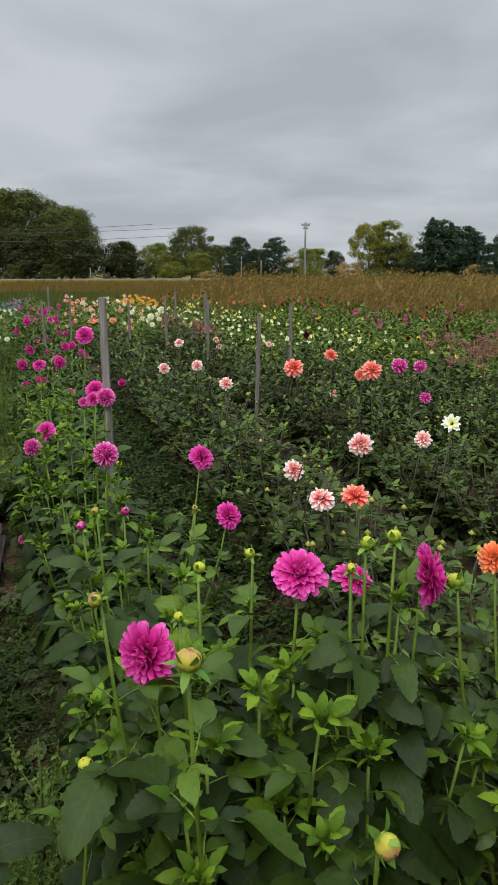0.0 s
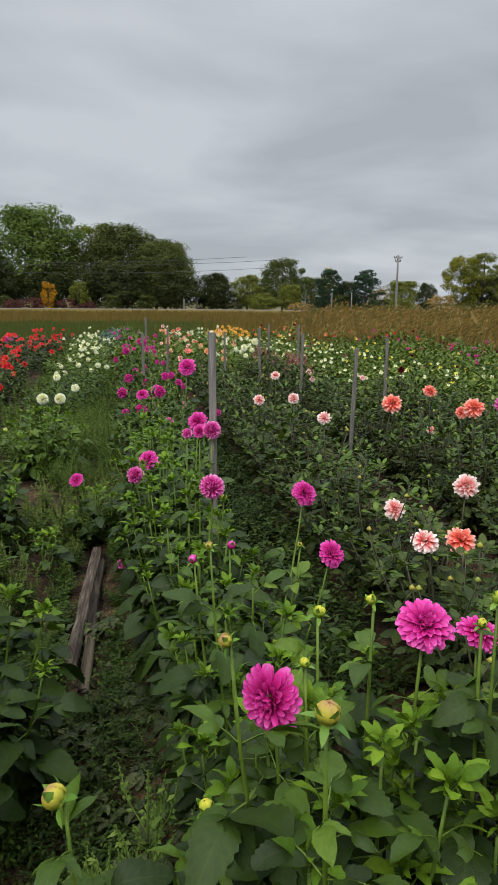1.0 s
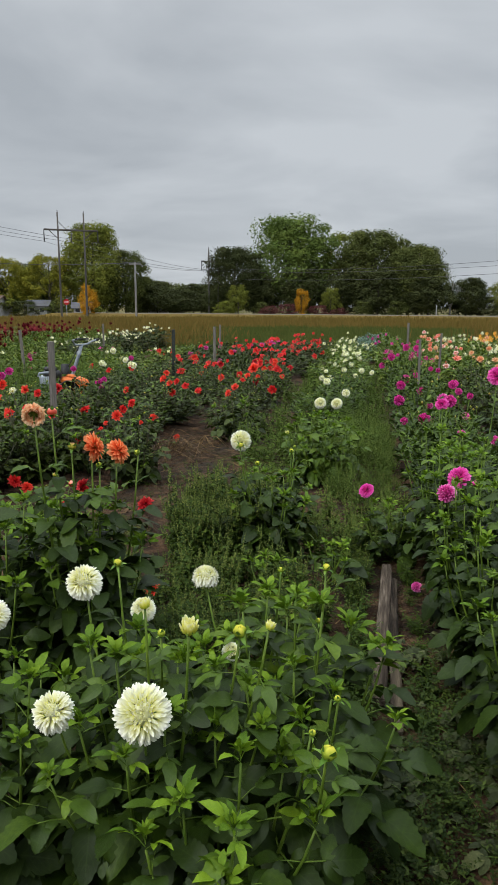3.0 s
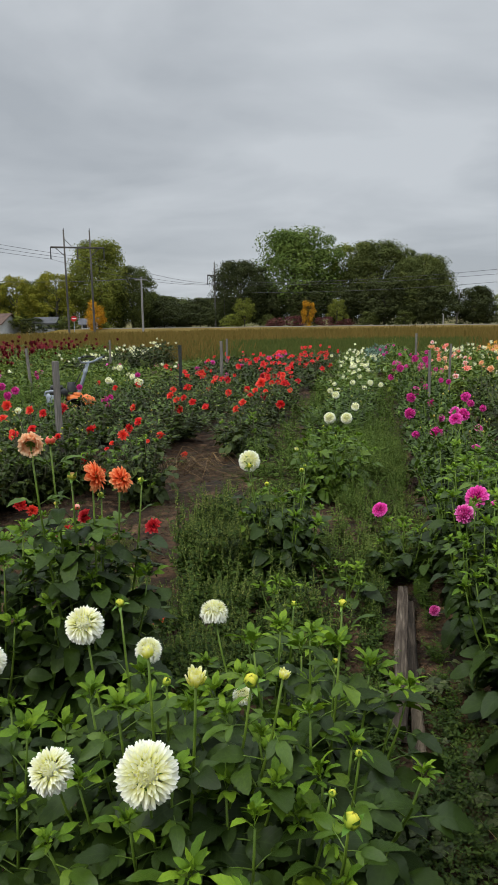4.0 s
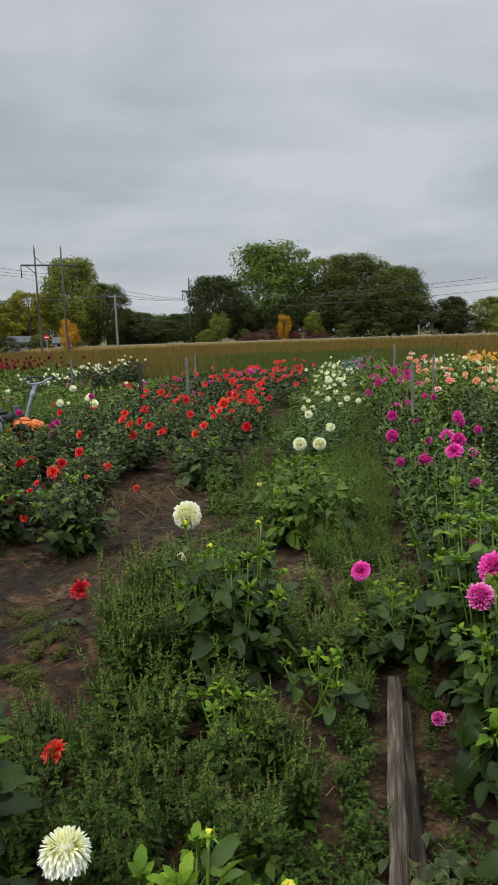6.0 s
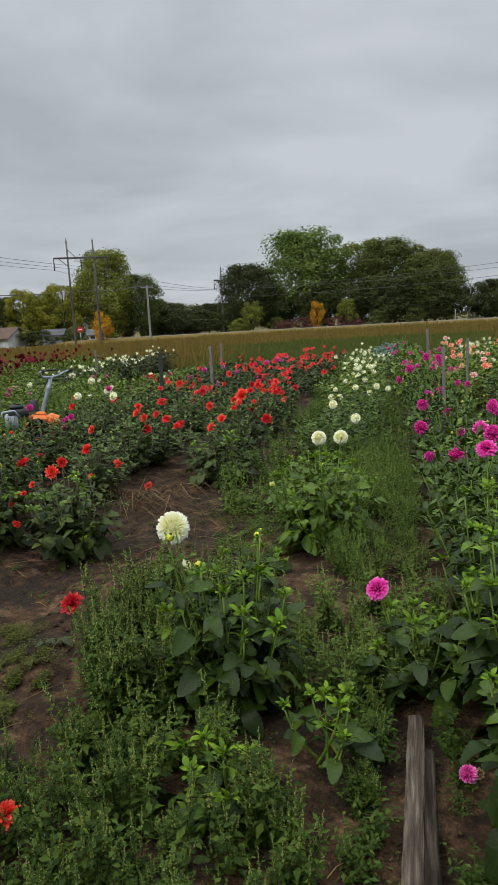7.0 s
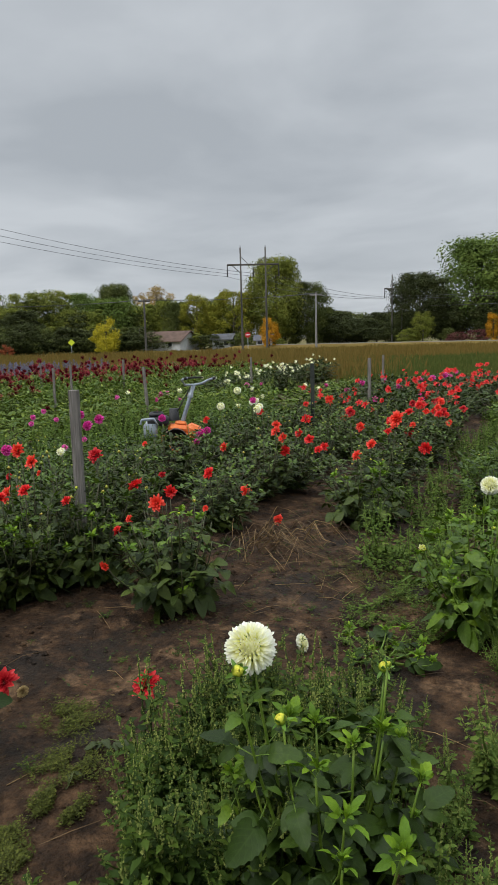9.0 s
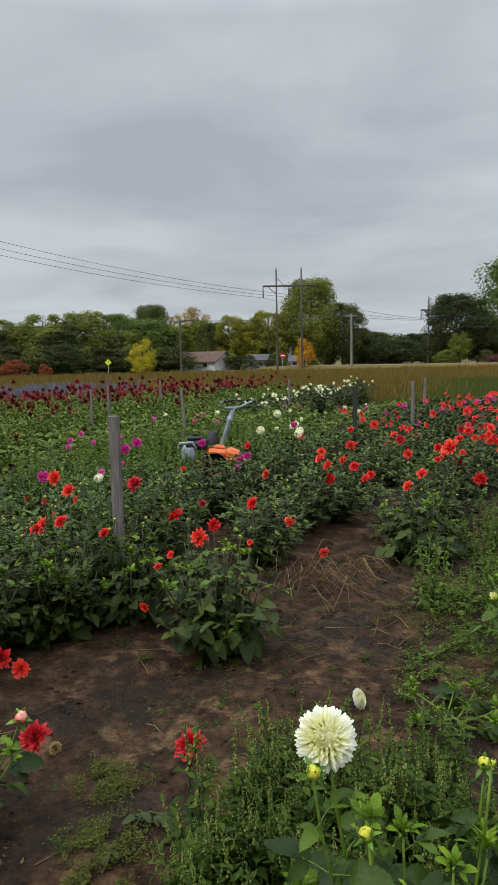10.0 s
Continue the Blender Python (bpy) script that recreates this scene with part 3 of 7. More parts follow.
# ---- flower heads, facing +z, one unit across ----
def petal(length, width, rows, cols, cup, curl, point):
    """A petal along x with a rounded or pointed tip, cupped across and curled along."""
    v, t, a = [], [], []
    for i in range(rows + 1):
        s = i / rows
        w = width * 0.5 * (0.35 + 0.65 * math.sin(math.pi * min(1.0, 0.12 + 0.62 * s))) * (1 - point * max(0, (s - 0.55) / 0.45) ** 1.6)
        for j in range(cols + 1):
            q = 2 * j / cols - 1
            v.append((length * s - 0.06 * length * (abs(q) if i == rows else 0), w * q, cup * w * q * q + curl * length * s * s))
            a.append(s)
    for i in range(rows):
        for j in range(cols):
            b, c = i * (cols + 1) + j, (i + 1) * (cols + 1) + j
            t += [(b, c, c + 1), (b, c + 1, b + 1)]
    return piece(v, t, 0, a)


# kind: petals at full, middle and low detail, angle of the last petals, base radius, length, growth, width, growth, cup, curl, point, spread at the crown and at the rim
FORMS = {
    "ball": ((170, 80, 24), 124, 0.22, 0.20, 0.13, 0.075, 0.095, 0.9, 0.14, 0.45, -0.75, 0.62),
    "shaggy": ((96, 72, 20), 118, 0.14, 0.27, 0.21, 0.11, 0.10, 0.9, 0.18, 0.45, -0.6, 0.66),
    "fringe": ((430, 110, 28), 128, 0.27, 0.15, 0.13, 0.048, 0.044, 0.7, 0.14, 0.55, -0.15, 0.60),
    "loose": ((60, 46, 17), 104, 0.10, 0.34, 0.10, 0.135, 0.035, 0.85, 0.12, 0.42, 0.0, 0.0),
    "cup": ((46, 26, 12), 60, 0.26, 0.44, 0.14, 0.21, 0.0, 0.9, 0.10, 0.35, 0.0, 0.0),
    "deco": ((130, 80, 24), 100, 0.15, 0.26, 0.17, 0.10, 0.10, 0.85, 0.14, 0.40, -0.70, 0.55),
    "daisy": ((22, 16, 10), 92, 0.10, 0.40, 0.0, 0.20, 0.0, 0.3, -0.1, 0.55, 0.0, 0.0),
}


def head(rng, kind, detail):
    """A flower head: ball (full, rounded petals), shaggy (pointed, loose), fringe (many narrow petals), loose (informal, broad petals), cup (half open), deco (flat-backed), daisy (flat, open centre)."""
    out = []
    counts, last, r0, ln0, ln1, w0, w1, cup, curl, point, at_crown, at_rim = FORMS[kind]
    n = counts[2 - detail]
    rows, cols = ((3, 2), (2, 2), (1, 1))[2 - detail]
    for i in range(n):
        s = (i + 0.5) / n
        th = radians(last) * (s ** 0.54 if kind != "daisy" else 0.55 + 0.45 * s)
        ph = i * 2.39996 + rng.uniform(-0.15, 0.15)
        d = np.array((math.sin(th) * math.cos(ph), math.sin(th) * math.sin(ph), math.cos(th)))
        down = np.array((math.cos(th) * math.cos(ph), math.cos(th) * math.sin(ph), -math.sin(th)))
        ln, w = (ln0 + ln1 * s) * rng.uniform(0.84, 1.14), (w0 + w1 * s) * (1.0, 1.12, 1.9)[2 - detail]
        if kind in ("ball", "shaggy", "fringe", "deco"):
            lean = at_crown + (at_rim - at_crown) * min(1.0, s * 2.0)
            out_dir = d * (1.0 - 0.35 * abs(lean)) + down * lean + 0.17 * np.array([rng.uniform(-1, 1) for _ in range(3)])
            up, base = d - 0.5 * down, d * r0 * np.array((1, 1, 0.85))
            if th < 0.35:
                up = -down + 0.2 * d
        else:
            out_dir = d * 0.9 + np.array((0, 0, 0.12)) + (0.32 if kind == "loose" else 0.14) * np.array([rng.uniform(-1, 1) for _ in range(3)])
            up, base = (0, 0, 1) if th > 0.3 else (math.cos(ph + 3.14), math.sin(ph + 3.14), 0.3), d * r0 * np.array((1, 1, 0.8))
        if kind == "cup":
            ring = np.array((math.cos(ph), math.sin(ph), 0.0))
            out_dir, up, base = ring * (0.05 + 0.5 * s ** 3) + np.array((0, 0, 1.0)), -ring + np.array((0, 0, 0.2)), ring * r0 * (0.3 + 0.7 * s) - np.array((0, 0, 0.22))
        v, t, k, a = moved(petal(ln, w, rows, cols, cup, curl, point), axes(base, out_dir, up))
        if kind in ("shaggy", "loose", "deco"):
            v = v * np.array((1, 1, 0.66))
        out.append((v, t, k, a * (0.55 + 0.45 * min(1.0, 2.2 * s) if kind == "fringe" else 0.8 + 0.2 * s)))
    if kind in ("ball", "fringe"):
        core = moved(tube([(0, 0, -0.95), (0, 0, -0.6), (0, 0, 0.1), (0, 0, 0.55), (0, 0, 0.85)], 0.9, 0.42, 10), np.diag((0.27, 0.27, 0.25, 1)))
        out.append((core[0], core[1], core[2], np.full(len(core[0]), 0.45)))
    if kind == "daisy":
        for i in range(10 if detail else 5):
            ph, r = i * 2.39996, 0.05 * math.sqrt(i)
            v, t, k, a = moved(petal(0.06, 0.07, 1, 1, 0.2, 0, 0.2), axes((r * math.cos(ph), r * math.sin(ph), 0.02), (math.cos(ph) * 0.4, math.sin(ph) * 0.4, 1)))
            out.append((v, t, k + 1, a))
    return joined(out)


def calyx_piece(rng):
    out = [tube([(0, 0, -0.16), (0, 0, -0.02), (0, 0, 0.05)], 0.05, 0.17, 6)]
    for i in range(7):
        ph = i * 0.9
        out.append(moved(leaflet(0.26, 0.12, 2, rng, False, 0.2, 0.5), axes((0.06 * math.cos(ph), 0.06 * math.sin(ph), -0.04), (math.cos(ph), math.sin(ph), 0.25 * rng.uniform(-1, 1)))))
    return joined(out)


def bud_piece(rng):
    """A round bud of overlapping closed petals."""
    out = [tube([(0, 0, -0.40), (0, 0, -0.2), (0, 0, 0.1), (0, 0, 0.28)], 0.34, 0.3, 8)]
    for i in range(18):
        ph, r, top = i * 2.39996, 0.44 + 0.07 * (i % 3) / 2 + rng.uniform(0, 0.03), rng.uniform(0.0, 0.35)
        v, t, a = [], [], []
        for q in range(6):
            s = q / 5
            th = 2.5 - (2.5 - top) * s
            w = 0.34 * math.sin(math.pi * (0.12 + 0.76 * s)) / max(0.35, math.sin(th))
            for j in (-1, 0, 1):
                rr = r * (1.0 if j == 0 else 0.93)
                v.append((rr * math.sin(th) * math.cos(ph + j * w), rr * math.sin(th) * math.sin(ph + j * w), 0.9 * rr * math.cos(th)))
                a.append(s)
        for q in range(5):
            for j in (0, 1):
                b, c = 3 * q + j, 3 * q + 3 + j
                t += [(b, b + 1, c + 1), (b, c + 1, c)]
        out.append(piece(v, t, 0, a))
    return joined(out)


def bud_sepals(rng):
    out = [tube([(0, 0, -0.55), (0, 0, -0.36), (0, 0, -0.2)], 0.10, 0.30, 6)]
    for i in range(8):
        ph = i * 0.785 + rng.uniform(-0.2, 0.2)
        if i % 2:
            out.append(moved(leaflet(1.0, 0.46, 4, rng, False, 0.35, -0.30), axes((0.30 * math.cos(ph), 0.30 * math.sin(ph), -0.42), (0.62 * math.cos(ph), 0.62 * math.sin(ph), 1.0), (-math.cos(ph), -math.sin(ph), 0.6))))
        else:
            out.append(moved(leaflet(0.85, 0.36, 4, rng, False, 0.3, 0.35), axes((0.2 * math.cos(ph), 0.2 * math.sin(ph), -0.4), (math.cos(ph), math.sin(ph), 0.15 + rng.uniform(-0.3, 0.3)))))
    return joined(out)


FORM = {"magenta": "ball", "lilac": "ball", "pink": "shaggy", "coral": "shaggy", "orange": "shaggy", "peach": "ball", "red": "loose", "crimson": "loose", "vermilion": "loose", "darkred": "ball", "wine": "ball", "white": "fringe", "cream": "daisy", "yellow": "daisy", "gold": "daisy", "single": "daisy", "opening": "cup", "spent": "shaggy"}
HEAD_RNG = random.Random(5)
PETAL["single"] = PETAL["white"]
HEAD_PIECES = {(k, d): [head(HEAD_RNG, k, d) for _ in range(3)] for k in FORMS for d in (0, 1, 2)}
HEADS = {}
for colour, form in FORM.items():
    for d in (0, 1, 2):
        HEADS[colour, d] = [mesh_of("flower_head", p, [PETAL[colour], PETAL["yellow"]]) for p in HEAD_PIECES["deco" if colour == "magenta" and d == 2 else form, d]]
CALYX = mesh_of("calyx", calyx_piece(HEAD_RNG), [SEPAL])
BUD = {k: mesh_of("bud", bud_piece(HEAD_RNG), [PETAL[k]]) for k in ("bud", "ybud", "magenta", "coral")}
SEPALS = mesh_of("bud_calyx", bud_sepals(HEAD_RNG), [SEPAL])

# ---- plan of the field: rows run along ROW_DIR; u counts metres along a row, v across them ----
ROW_DIR = np.array((-0.34, 0.94)) / math.hypot(0.34, 0.94)
ROW_SIDE = np.array((-ROW_DIR[1], ROW_DIR[0]))


def field(u, v, z=0.0):
    p = u * ROW_DIR + v * ROW_SIDE
    return np.array((p[0], p[1], z))


def uv_of(p):
    return float(np.dot(p[:2], ROW_DIR)), float(np.dot(p[:2], ROW_SIDE))


def ground_height(x, y):
    """Gently uneven soil: low hills under the rows, clods and hollows."""
    u, v = uv_of((x, y))
    d = math.hypot(x + 4, y - 8)
    fade = max(0.0, min(1.0, (26 - d) / 8))
    furrow = 0.02 * math.cos(2 * math.pi * (v + 0.75) / 1.12)
    z = furrow + 0.025 * noise.noise((x * 0.7, y * 0.7, 0)) + 0.022 * noise.noise((x * 3.1, y * 3.1, 4)) + 0.014 * noise.noise((x * 8, y * 8, 9))
    return z * fade - 0.02


def facing(rng, toward=(0.1, -0.75, 0.55), loose=0.35):
    d = np.array(toward) + np.array([rng.uniform(-loose, loose) for _ in range(3)])
    return d / np.linalg.norm(d)


def stem_path(base, tip, n=7, lean=0.8):
    ctrl = np.array((base[0] + (tip[0] - base[0]) * lean, base[1] + (tip[1] - base[1]) * lean, base[2] + (tip[2] - base[2]) * 0.45))
    return bezier(base, ctrl, tip, n)


def leaf_places(path, rng, size, bare, step=0.085, top=True):
    """Opposite leaves at the nodes of a stem: yields (matrix, young)."""
    seg = np.linalg.norm(np.diff(path, axis=0), axis=1)
    total = seg.sum()
    along = np.concatenate([[0], np.cumsum(seg)])
    s, turn = 0.10 + rng.uniform(0, 0.06), rng.uniform(0, 3.14)
    while s < total - bare:
        p = np.array([np.interp(s, along, path[:, i]) for i in range(3)])
        rel = s / max(total - bare, 0.01)
        for side in (0, math.pi):
            a = turn + side + rng.uniform(-0.35, 0.35)
            up = -0.55 + 1.0 * rel + rng.uniform(-0.4, 0.4)
            k = size * (1.1 - 0.62 * rel ** 2) * rng.uniform(0.75, 1.2)
            yield axes(p, (math.cos(a), math.sin(a), up), (0.7 * rng.uniform(-1, 1), 0.7 * rng.uniform(-1, 1), 1), k), rel > 0.90 and top
        s += step * rng.uniform(0.8, 1.25)
        turn += 1.57


def tips_for(base, height, spread, count, rng):
    tips = []
    for i in range(count):
        r, a = math.sqrt((i + 0.6) / count), i * 2.4 + rng.uniform(-0.4, 0.4)
        tips.append(base + np.array((spread * r * math.cos(a), spread * r * math.sin(a), height * (1.0 - 0.34 * r * r) * rng.uniform(0.85, 1.05))))
    return tips


def flower_on(plant, base, at, colour, size, detail, toward, rng):
    """A flower head with its calyx, as parts of the plant."""
    if colour == "red":
        colour = rng.choice(("red", "red", "red", "crimson", "vermilion", "vermilion"))
    m = axes_z(np.asarray(at) - base, toward, rng.uniform(0, 6.28), size)
    h = put("flower_head", rng.choice(HEADS[colour, detail]), plant, m)
    if detail == 2:
        put("calyx", CALYX, h)
    return h


def bud_on(plant, base, at, kind, size, toward, rng):
    m = axes_z(np.asarray(at) - base, toward, rng.uniform(0, 6.28), size)
    b = put("bud", BUD[kind], plant, m)
    put("calyx", SEPALS, b)
    return b


def near_dahlia(base, height, spread, label, flowers=(), buds=(), stems=9, leaf="green", leaf_size=0.17, seed=1, group="dahlias in the rows"):
    """A dahlia near the camera: each stem, leaf, bud and flower head is a part of its own.
    flowers: (x, y, z, across, colour, facing); buds: (x, y, z, across, kind, facing)."""
    rng = random.Random(seed)
    base = np.array(base, float)
    plant = tagged(new("dahlia_plant"), label, "plant", group)
    plant.matrix_basis = Matrix.Translation(Vector(base))
    paths = []
    for x, y, z, size, colour, toward in flowers:
        d = facing(rng) if toward is None else np.array(toward) / np.linalg.norm(toward)
        flower_on(plant, base, (x, y, z), colour, size, 2, d, rng)
        paths.append((stem_path(base, np.array((x, y, z)) - d * size * 0.12), 0.14, True))
    for x, y, z, size, kind, toward in buds:
        d = np.array(toward or (rng.uniform(-0.4, 0.4), rng.uniform(-0.4, 0.4), 1.0))
        d = d / np.linalg.norm(d)
        bud_on(plant, base, (x, y, z), kind, size, d, rng)
        paths.append((stem_path(base, np.array((x, y, z)) - d * size * 0.45), 0.08, True))
    for tip in tips_for(base, height, spread, int(stems * 1.2), rng):
        paths.append((stem_path(base + np.array((rng.uniform(-0.05, 0.05), rng.uniform(-0.05, 0.05), 0)), tip), 0.02, True))
    for path, bare, top in paths:
        put("stem", mesh_of("stem", tube(path - base, 0.0068, 0.003, 5), [DARKSTEM if leaf == "dark" else STEM]), plant)
        for m, young in leaf_places(path - base, rng, leaf_size * 1.06, bare, 0.104, top):
            kind = "young" if young else leaf
            put("leaf", rng.choice(LEAF_MESHES[kind]), plant, m)
            if rng.random() < 0.025:
                put("shoot_tip", rng.choice(SHOOTS), plant, axes_z(m[:3, 3] + 0.1 * m[:3, 0], (m[0, 0] * 3, m[1, 0] * 3, 1), rng.uniform(0, 6), leaf_size * rng.uniform(0.2, 0.34)))
        if bare < 0.05 and (leaf != "dark" or rng.random() < 0.4):
            put("shoot_tip", rng.choice(SHOOTS), plant, axes_z(path[-1] - base, (rng.uniform(-0.3, 0.3), rng.uniform(-0.3, 0.3), 1), rng.uniform(0, 6), leaf_size * rng.uniform(0.34, 0.5)))
    return plant


def foliage_piece(height, spread, stems, rng, leaf_size, step, leaves):
    """Joined foliage for a plant farther off: material 0 leaf, 1 young leaf, 2 stem. Also gives the stem tips."""
    out, base, parts = [], np.zeros(3), []
    tips = tips_for(base, height, spread, stems, rng)
    for tip in tips:
        begun = len(out)
        path = stem_path(base, tip, 4)
        out.append(tube(path, 0.007, 0.004, 3, 2))
        for m, young in leaf_places(path, rng, leaf_size, 0.03, step):
            v, t, k, a = moved(rng.choice(leaves), m)
            out.append((v, t, np.full(len(t), 1 if young else 0), a))
        for j in range(5):
            a, k = j * 1.257 + rng.uniform(-0.3, 0.3), leaf_size * rng.uniform(0.45, 0.75)
            v, t, m, al = moved(rng.choice(leaves), axes(tip - np.array((0, 0, 0.03)), (math.cos(a), math.sin(a), rng.uniform(0.3, 1.4)), (0, 0, 1), k))
            out.append((v, t, np.full(len(t), 1 if j < 2 else 0), al))
        if rng.random() < 0.22:
            top, r = tip + np.array((rng.uniform(-0.05, 0.05), rng.uniform(-0.05, 0.05), rng.uniform(0.05, 0.17))), rng.uniform(0.009, 0.016)
            out.append(tube([tip, (tip + top) / 2, top], 0.0035, 0.003, 3, 2))
            ring = [(r, 0, 0.8 * r), (0, r, 0.8 * r), (-r, 0, 0.8 * r), (0, -r, 0.8 * r), (0, 0, 0), (0, 0, 1.9 * r)]
            out.append(piece(np.array(ring) + top, [(0, 1, 5), (1, 2, 5), (2, 3, 5), (3, 0, 5), (1, 0, 4), (2, 1, 4), (3, 2, 4), (0, 3, 4)], 3))
        parts.append(joined(out[begun:]))
    return joined(out), tips, parts


FAR_RNG = random.Random(21)
PROTO = [foliage_piece(0.62, 0.42, 18, FAR_RNG, 0.128, 0.066, FAR_LEAVES) for _ in range(5)]
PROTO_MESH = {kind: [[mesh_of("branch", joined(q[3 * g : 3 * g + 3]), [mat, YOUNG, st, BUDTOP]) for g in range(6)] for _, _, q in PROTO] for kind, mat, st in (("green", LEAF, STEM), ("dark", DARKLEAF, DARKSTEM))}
LOW = [foliage_piece(0.62, 0.48, 11, FAR_RNG, 0.20, 0.105, LOW_LEAVES) for _ in range(4)]


def row_dahlia(base, height, leaf, label, flowers, rng, detail=1, group="dahlias in the rows"):
    """A dahlia farther off: branches and flower heads are its parts. flowers: (place or None, across, colour)."""
    base = np.array(base, float)
    plant = tagged(new("dahlia_plant"), label, "plant", group)
    plant.matrix_basis = Matrix.Translation(Vector(base))
    i, spin, k = rng.randrange(len(PROTO)), rng.uniform(0, 6.28), height / 0.62
    m = np.array(Matrix.Rotation(spin, 4, "Z")) @ np.diag((0.9 + 0.25 * rng.random(), 0.9 + 0.25 * rng.random(), k, 1))
    for branch in PROTO_MESH[leaf][i]:
        put("branch", branch, plant, m)
    tips = list(PROTO[i][1])
    rng.shuffle(tips)
    for at, size, colour in flowers:
        d = facing(rng)
        if at is None:
            at = base + (m @ np.append(tips.pop() * np.array((1, 1, 1.0)), 1))[:3] + np.array((0, 0, rng.uniform(0.06, 0.2)))
        at = np.array(at)
        flower_on(plant, base, at, colour, size, detail, d, rng)
        start = base + np.array((0.6 * (at[0] - base[0]), 0.6 * (at[1] - base[1]), height * 0.35)) if np.linalg.norm(at[:2] - base[:2]) < 0.8 else np.array((at[0], at[1], 0.1))
        put("stem", mesh_of("stem", tube(stem_path(start - base, at - base - d * size * 0.12, 4), 0.006, 0.004, 3), [STEM if leaf == "green" else DARKSTEM]), plant)
    return plant


BLOOMS = []


def bloom(colour, x, y, z, across):
    BLOOMS.append((np.array((x, y, z)), across, colour))

# ---- ground, road, meadow ----
def ground():
    """One sheet: fine near the walk, coarser and coarser out to the horizon."""
    near = np.arange(-7.5, 3.2, 0.05)
    xs = np.concatenate([-7.5 - np.geomspace(0.12, 1500, 60)[::-1], near, 3.2 + np.geomspace(0.12, 1500, 60)])
    nearer = np.arange(-0.5, 9.5, 0.05)
    ys = np.concatenate([-0.5 - np.geomspace(0.12, 800, 40)[::-1], nearer, 9.5 + np.geomspace(0.12, 1800, 70)])
    nx, ny = len(xs), len(ys)
    v = np.array([(x, y, ground_height(x, y) if -30 < x < 22 and -18 < y < 34 else -0.01) for y in ys for x in xs])
    i = np.arange(nx * ny).reshape(ny, nx)
    a, b, c, d = i[:-1, :-1].ravel(), i[:-1, 1:].ravel(), i[1:, 1:].ravel(), i[1:, :-1].ravel()
    t = np.concatenate([np.stack([a, b, c], 1), np.stack([a, c, d], 1)])
    ob = put("ground", mesh_of("ground", piece(v, t), [SOIL]))
    tagged(ob, "bare brown field soil running out into turf", "ground", kind="structure")


ground()


def road():
    """A pale country road on a low bank beyond the meadow."""
    v, t = [], []
    xs = np.linspace(-75, 140, 60)
    for x in xs:
        y = 93 - 0.0022 * (x - 10) ** 2 * (1 if x < 10 else -0.15)
        for dy, z in ((-7, 0.0), (-3.2, 0.45), (-3.0, 0.5), (3.0, 0.55), (3.4, 0.4), (8, 0)):
            v.append((x, y + dy, z))
    for i in range(len(xs) - 1):
        for j in range(5):
            a, b = 6 * i + j, 6 * (i + 1) + j
            t += [(a, b, b + 1), (a, b + 1, a + 1)]
    p = piece(v, t)
    k = np.array([1 if (i // 2) % 5 == 2 else 0 for i in range(len(t))])
    ob = put("road", mesh_of("road", (p[0], p[1], k, p[3]), [GRASS, ROAD]))
    tagged(ob, "pale country road on a low grassy bank", "road", kind="structure")


road()


def blade_field(name, label, count, spot, height, width, mat, seed, heads=False):
    """Upright grass blades in one mesh; spot(rng) gives a place, height and width give sizes in metres."""
    rng = random.Random(seed)
    v, t, a = [], [], []
    for _ in range(count):
        x, y = spot(rng)
        d = math.hypot(x, y)
        h, w = height(rng, d) * (1.0 + 0.55 * noise.noise((x * 0.35, y * 0.35, 2.0)) + 0.35 * noise.noise((x * 1.3, y * 1.3, 5.0))), width(rng, d)
        ang, lean = rng.uniform(0, 3.14), rng.gauss(0, 0.2)
        cx, cy, n = math.cos(ang) * w, math.sin(ang) * w, len(v)
        lx, ly = lean * h * math.cos(ang + 1), lean * h * math.sin(ang + 1)
        v += [(x - cx, y - cy, -0.02), (x + cx, y + cy, -0.02), (x + 0.7 * cx + lx * 0.4, y + 0.7 * cy + ly * 0.4, 0.6 * h), (x + lx, y + ly, h)]
        t += [(n, n + 1, n + 2), (n, n + 2, n + 3)]
        a += [0, 0, 0.6, 1]
        if heads and rng.random() < 0.3:
            n = len(v)
            s = 0.02 + 0.0016 * d
            v += [(x + lx - s, y + ly, h), (x + lx + s, y + ly, h + s), (x + lx, y + ly - s, h + 1.6 * s), (x + lx, y + ly + s, h + 2 * s)]
            t += [(n, n + 1, n + 2), (n, n + 1, n + 3)]
            a += [1, 1, 1, 1]
    ob = put(name, mesh_of(name, piece(v, t, 0, a), [mat]))
    return tagged(ob, label, "grass", kind="stuff")


def polar(lo, hi, near, far):
    """A spot by bearing (degrees, left of ahead is plus) and distance, thicker near."""
    def spot(rng):
        b, d = radians(rng.uniform(lo, hi) + rng.gauss(0, 1.6)), near * (far / near) ** (rng.random() ** 0.85)
        return -d * math.sin(b), d * math.cos(b)
    return spot


blade_field("meadow_grass", "golden-brown meadow grass beyond the flower rows", 60000, polar(33, 80, 26.5, 84), lambda r, d: r.uniform(0.25, 0.6), lambda r, d: 0.0006 * d * r.uniform(0.6, 1.6), GRASS, 31)
blade_field("green_field_grass", "low green grass strip behind the rows", 42000, polar(9, 34, 24, 48), lambda r, d: r.uniform(0.15, 0.38), lambda r, d: 0.0006 * d * r.uniform(0.6, 1.6), GREENGRASS, 32)
blade_field("meadow_grass", "brown meadow grass in front of the road", 32000, polar(-8, 34, 47, 84), lambda r, d: r.uniform(0.3, 0.6), lambda r, d: 0.0006 * d * r.uniform(0.6, 1.6), GRASS, 33)
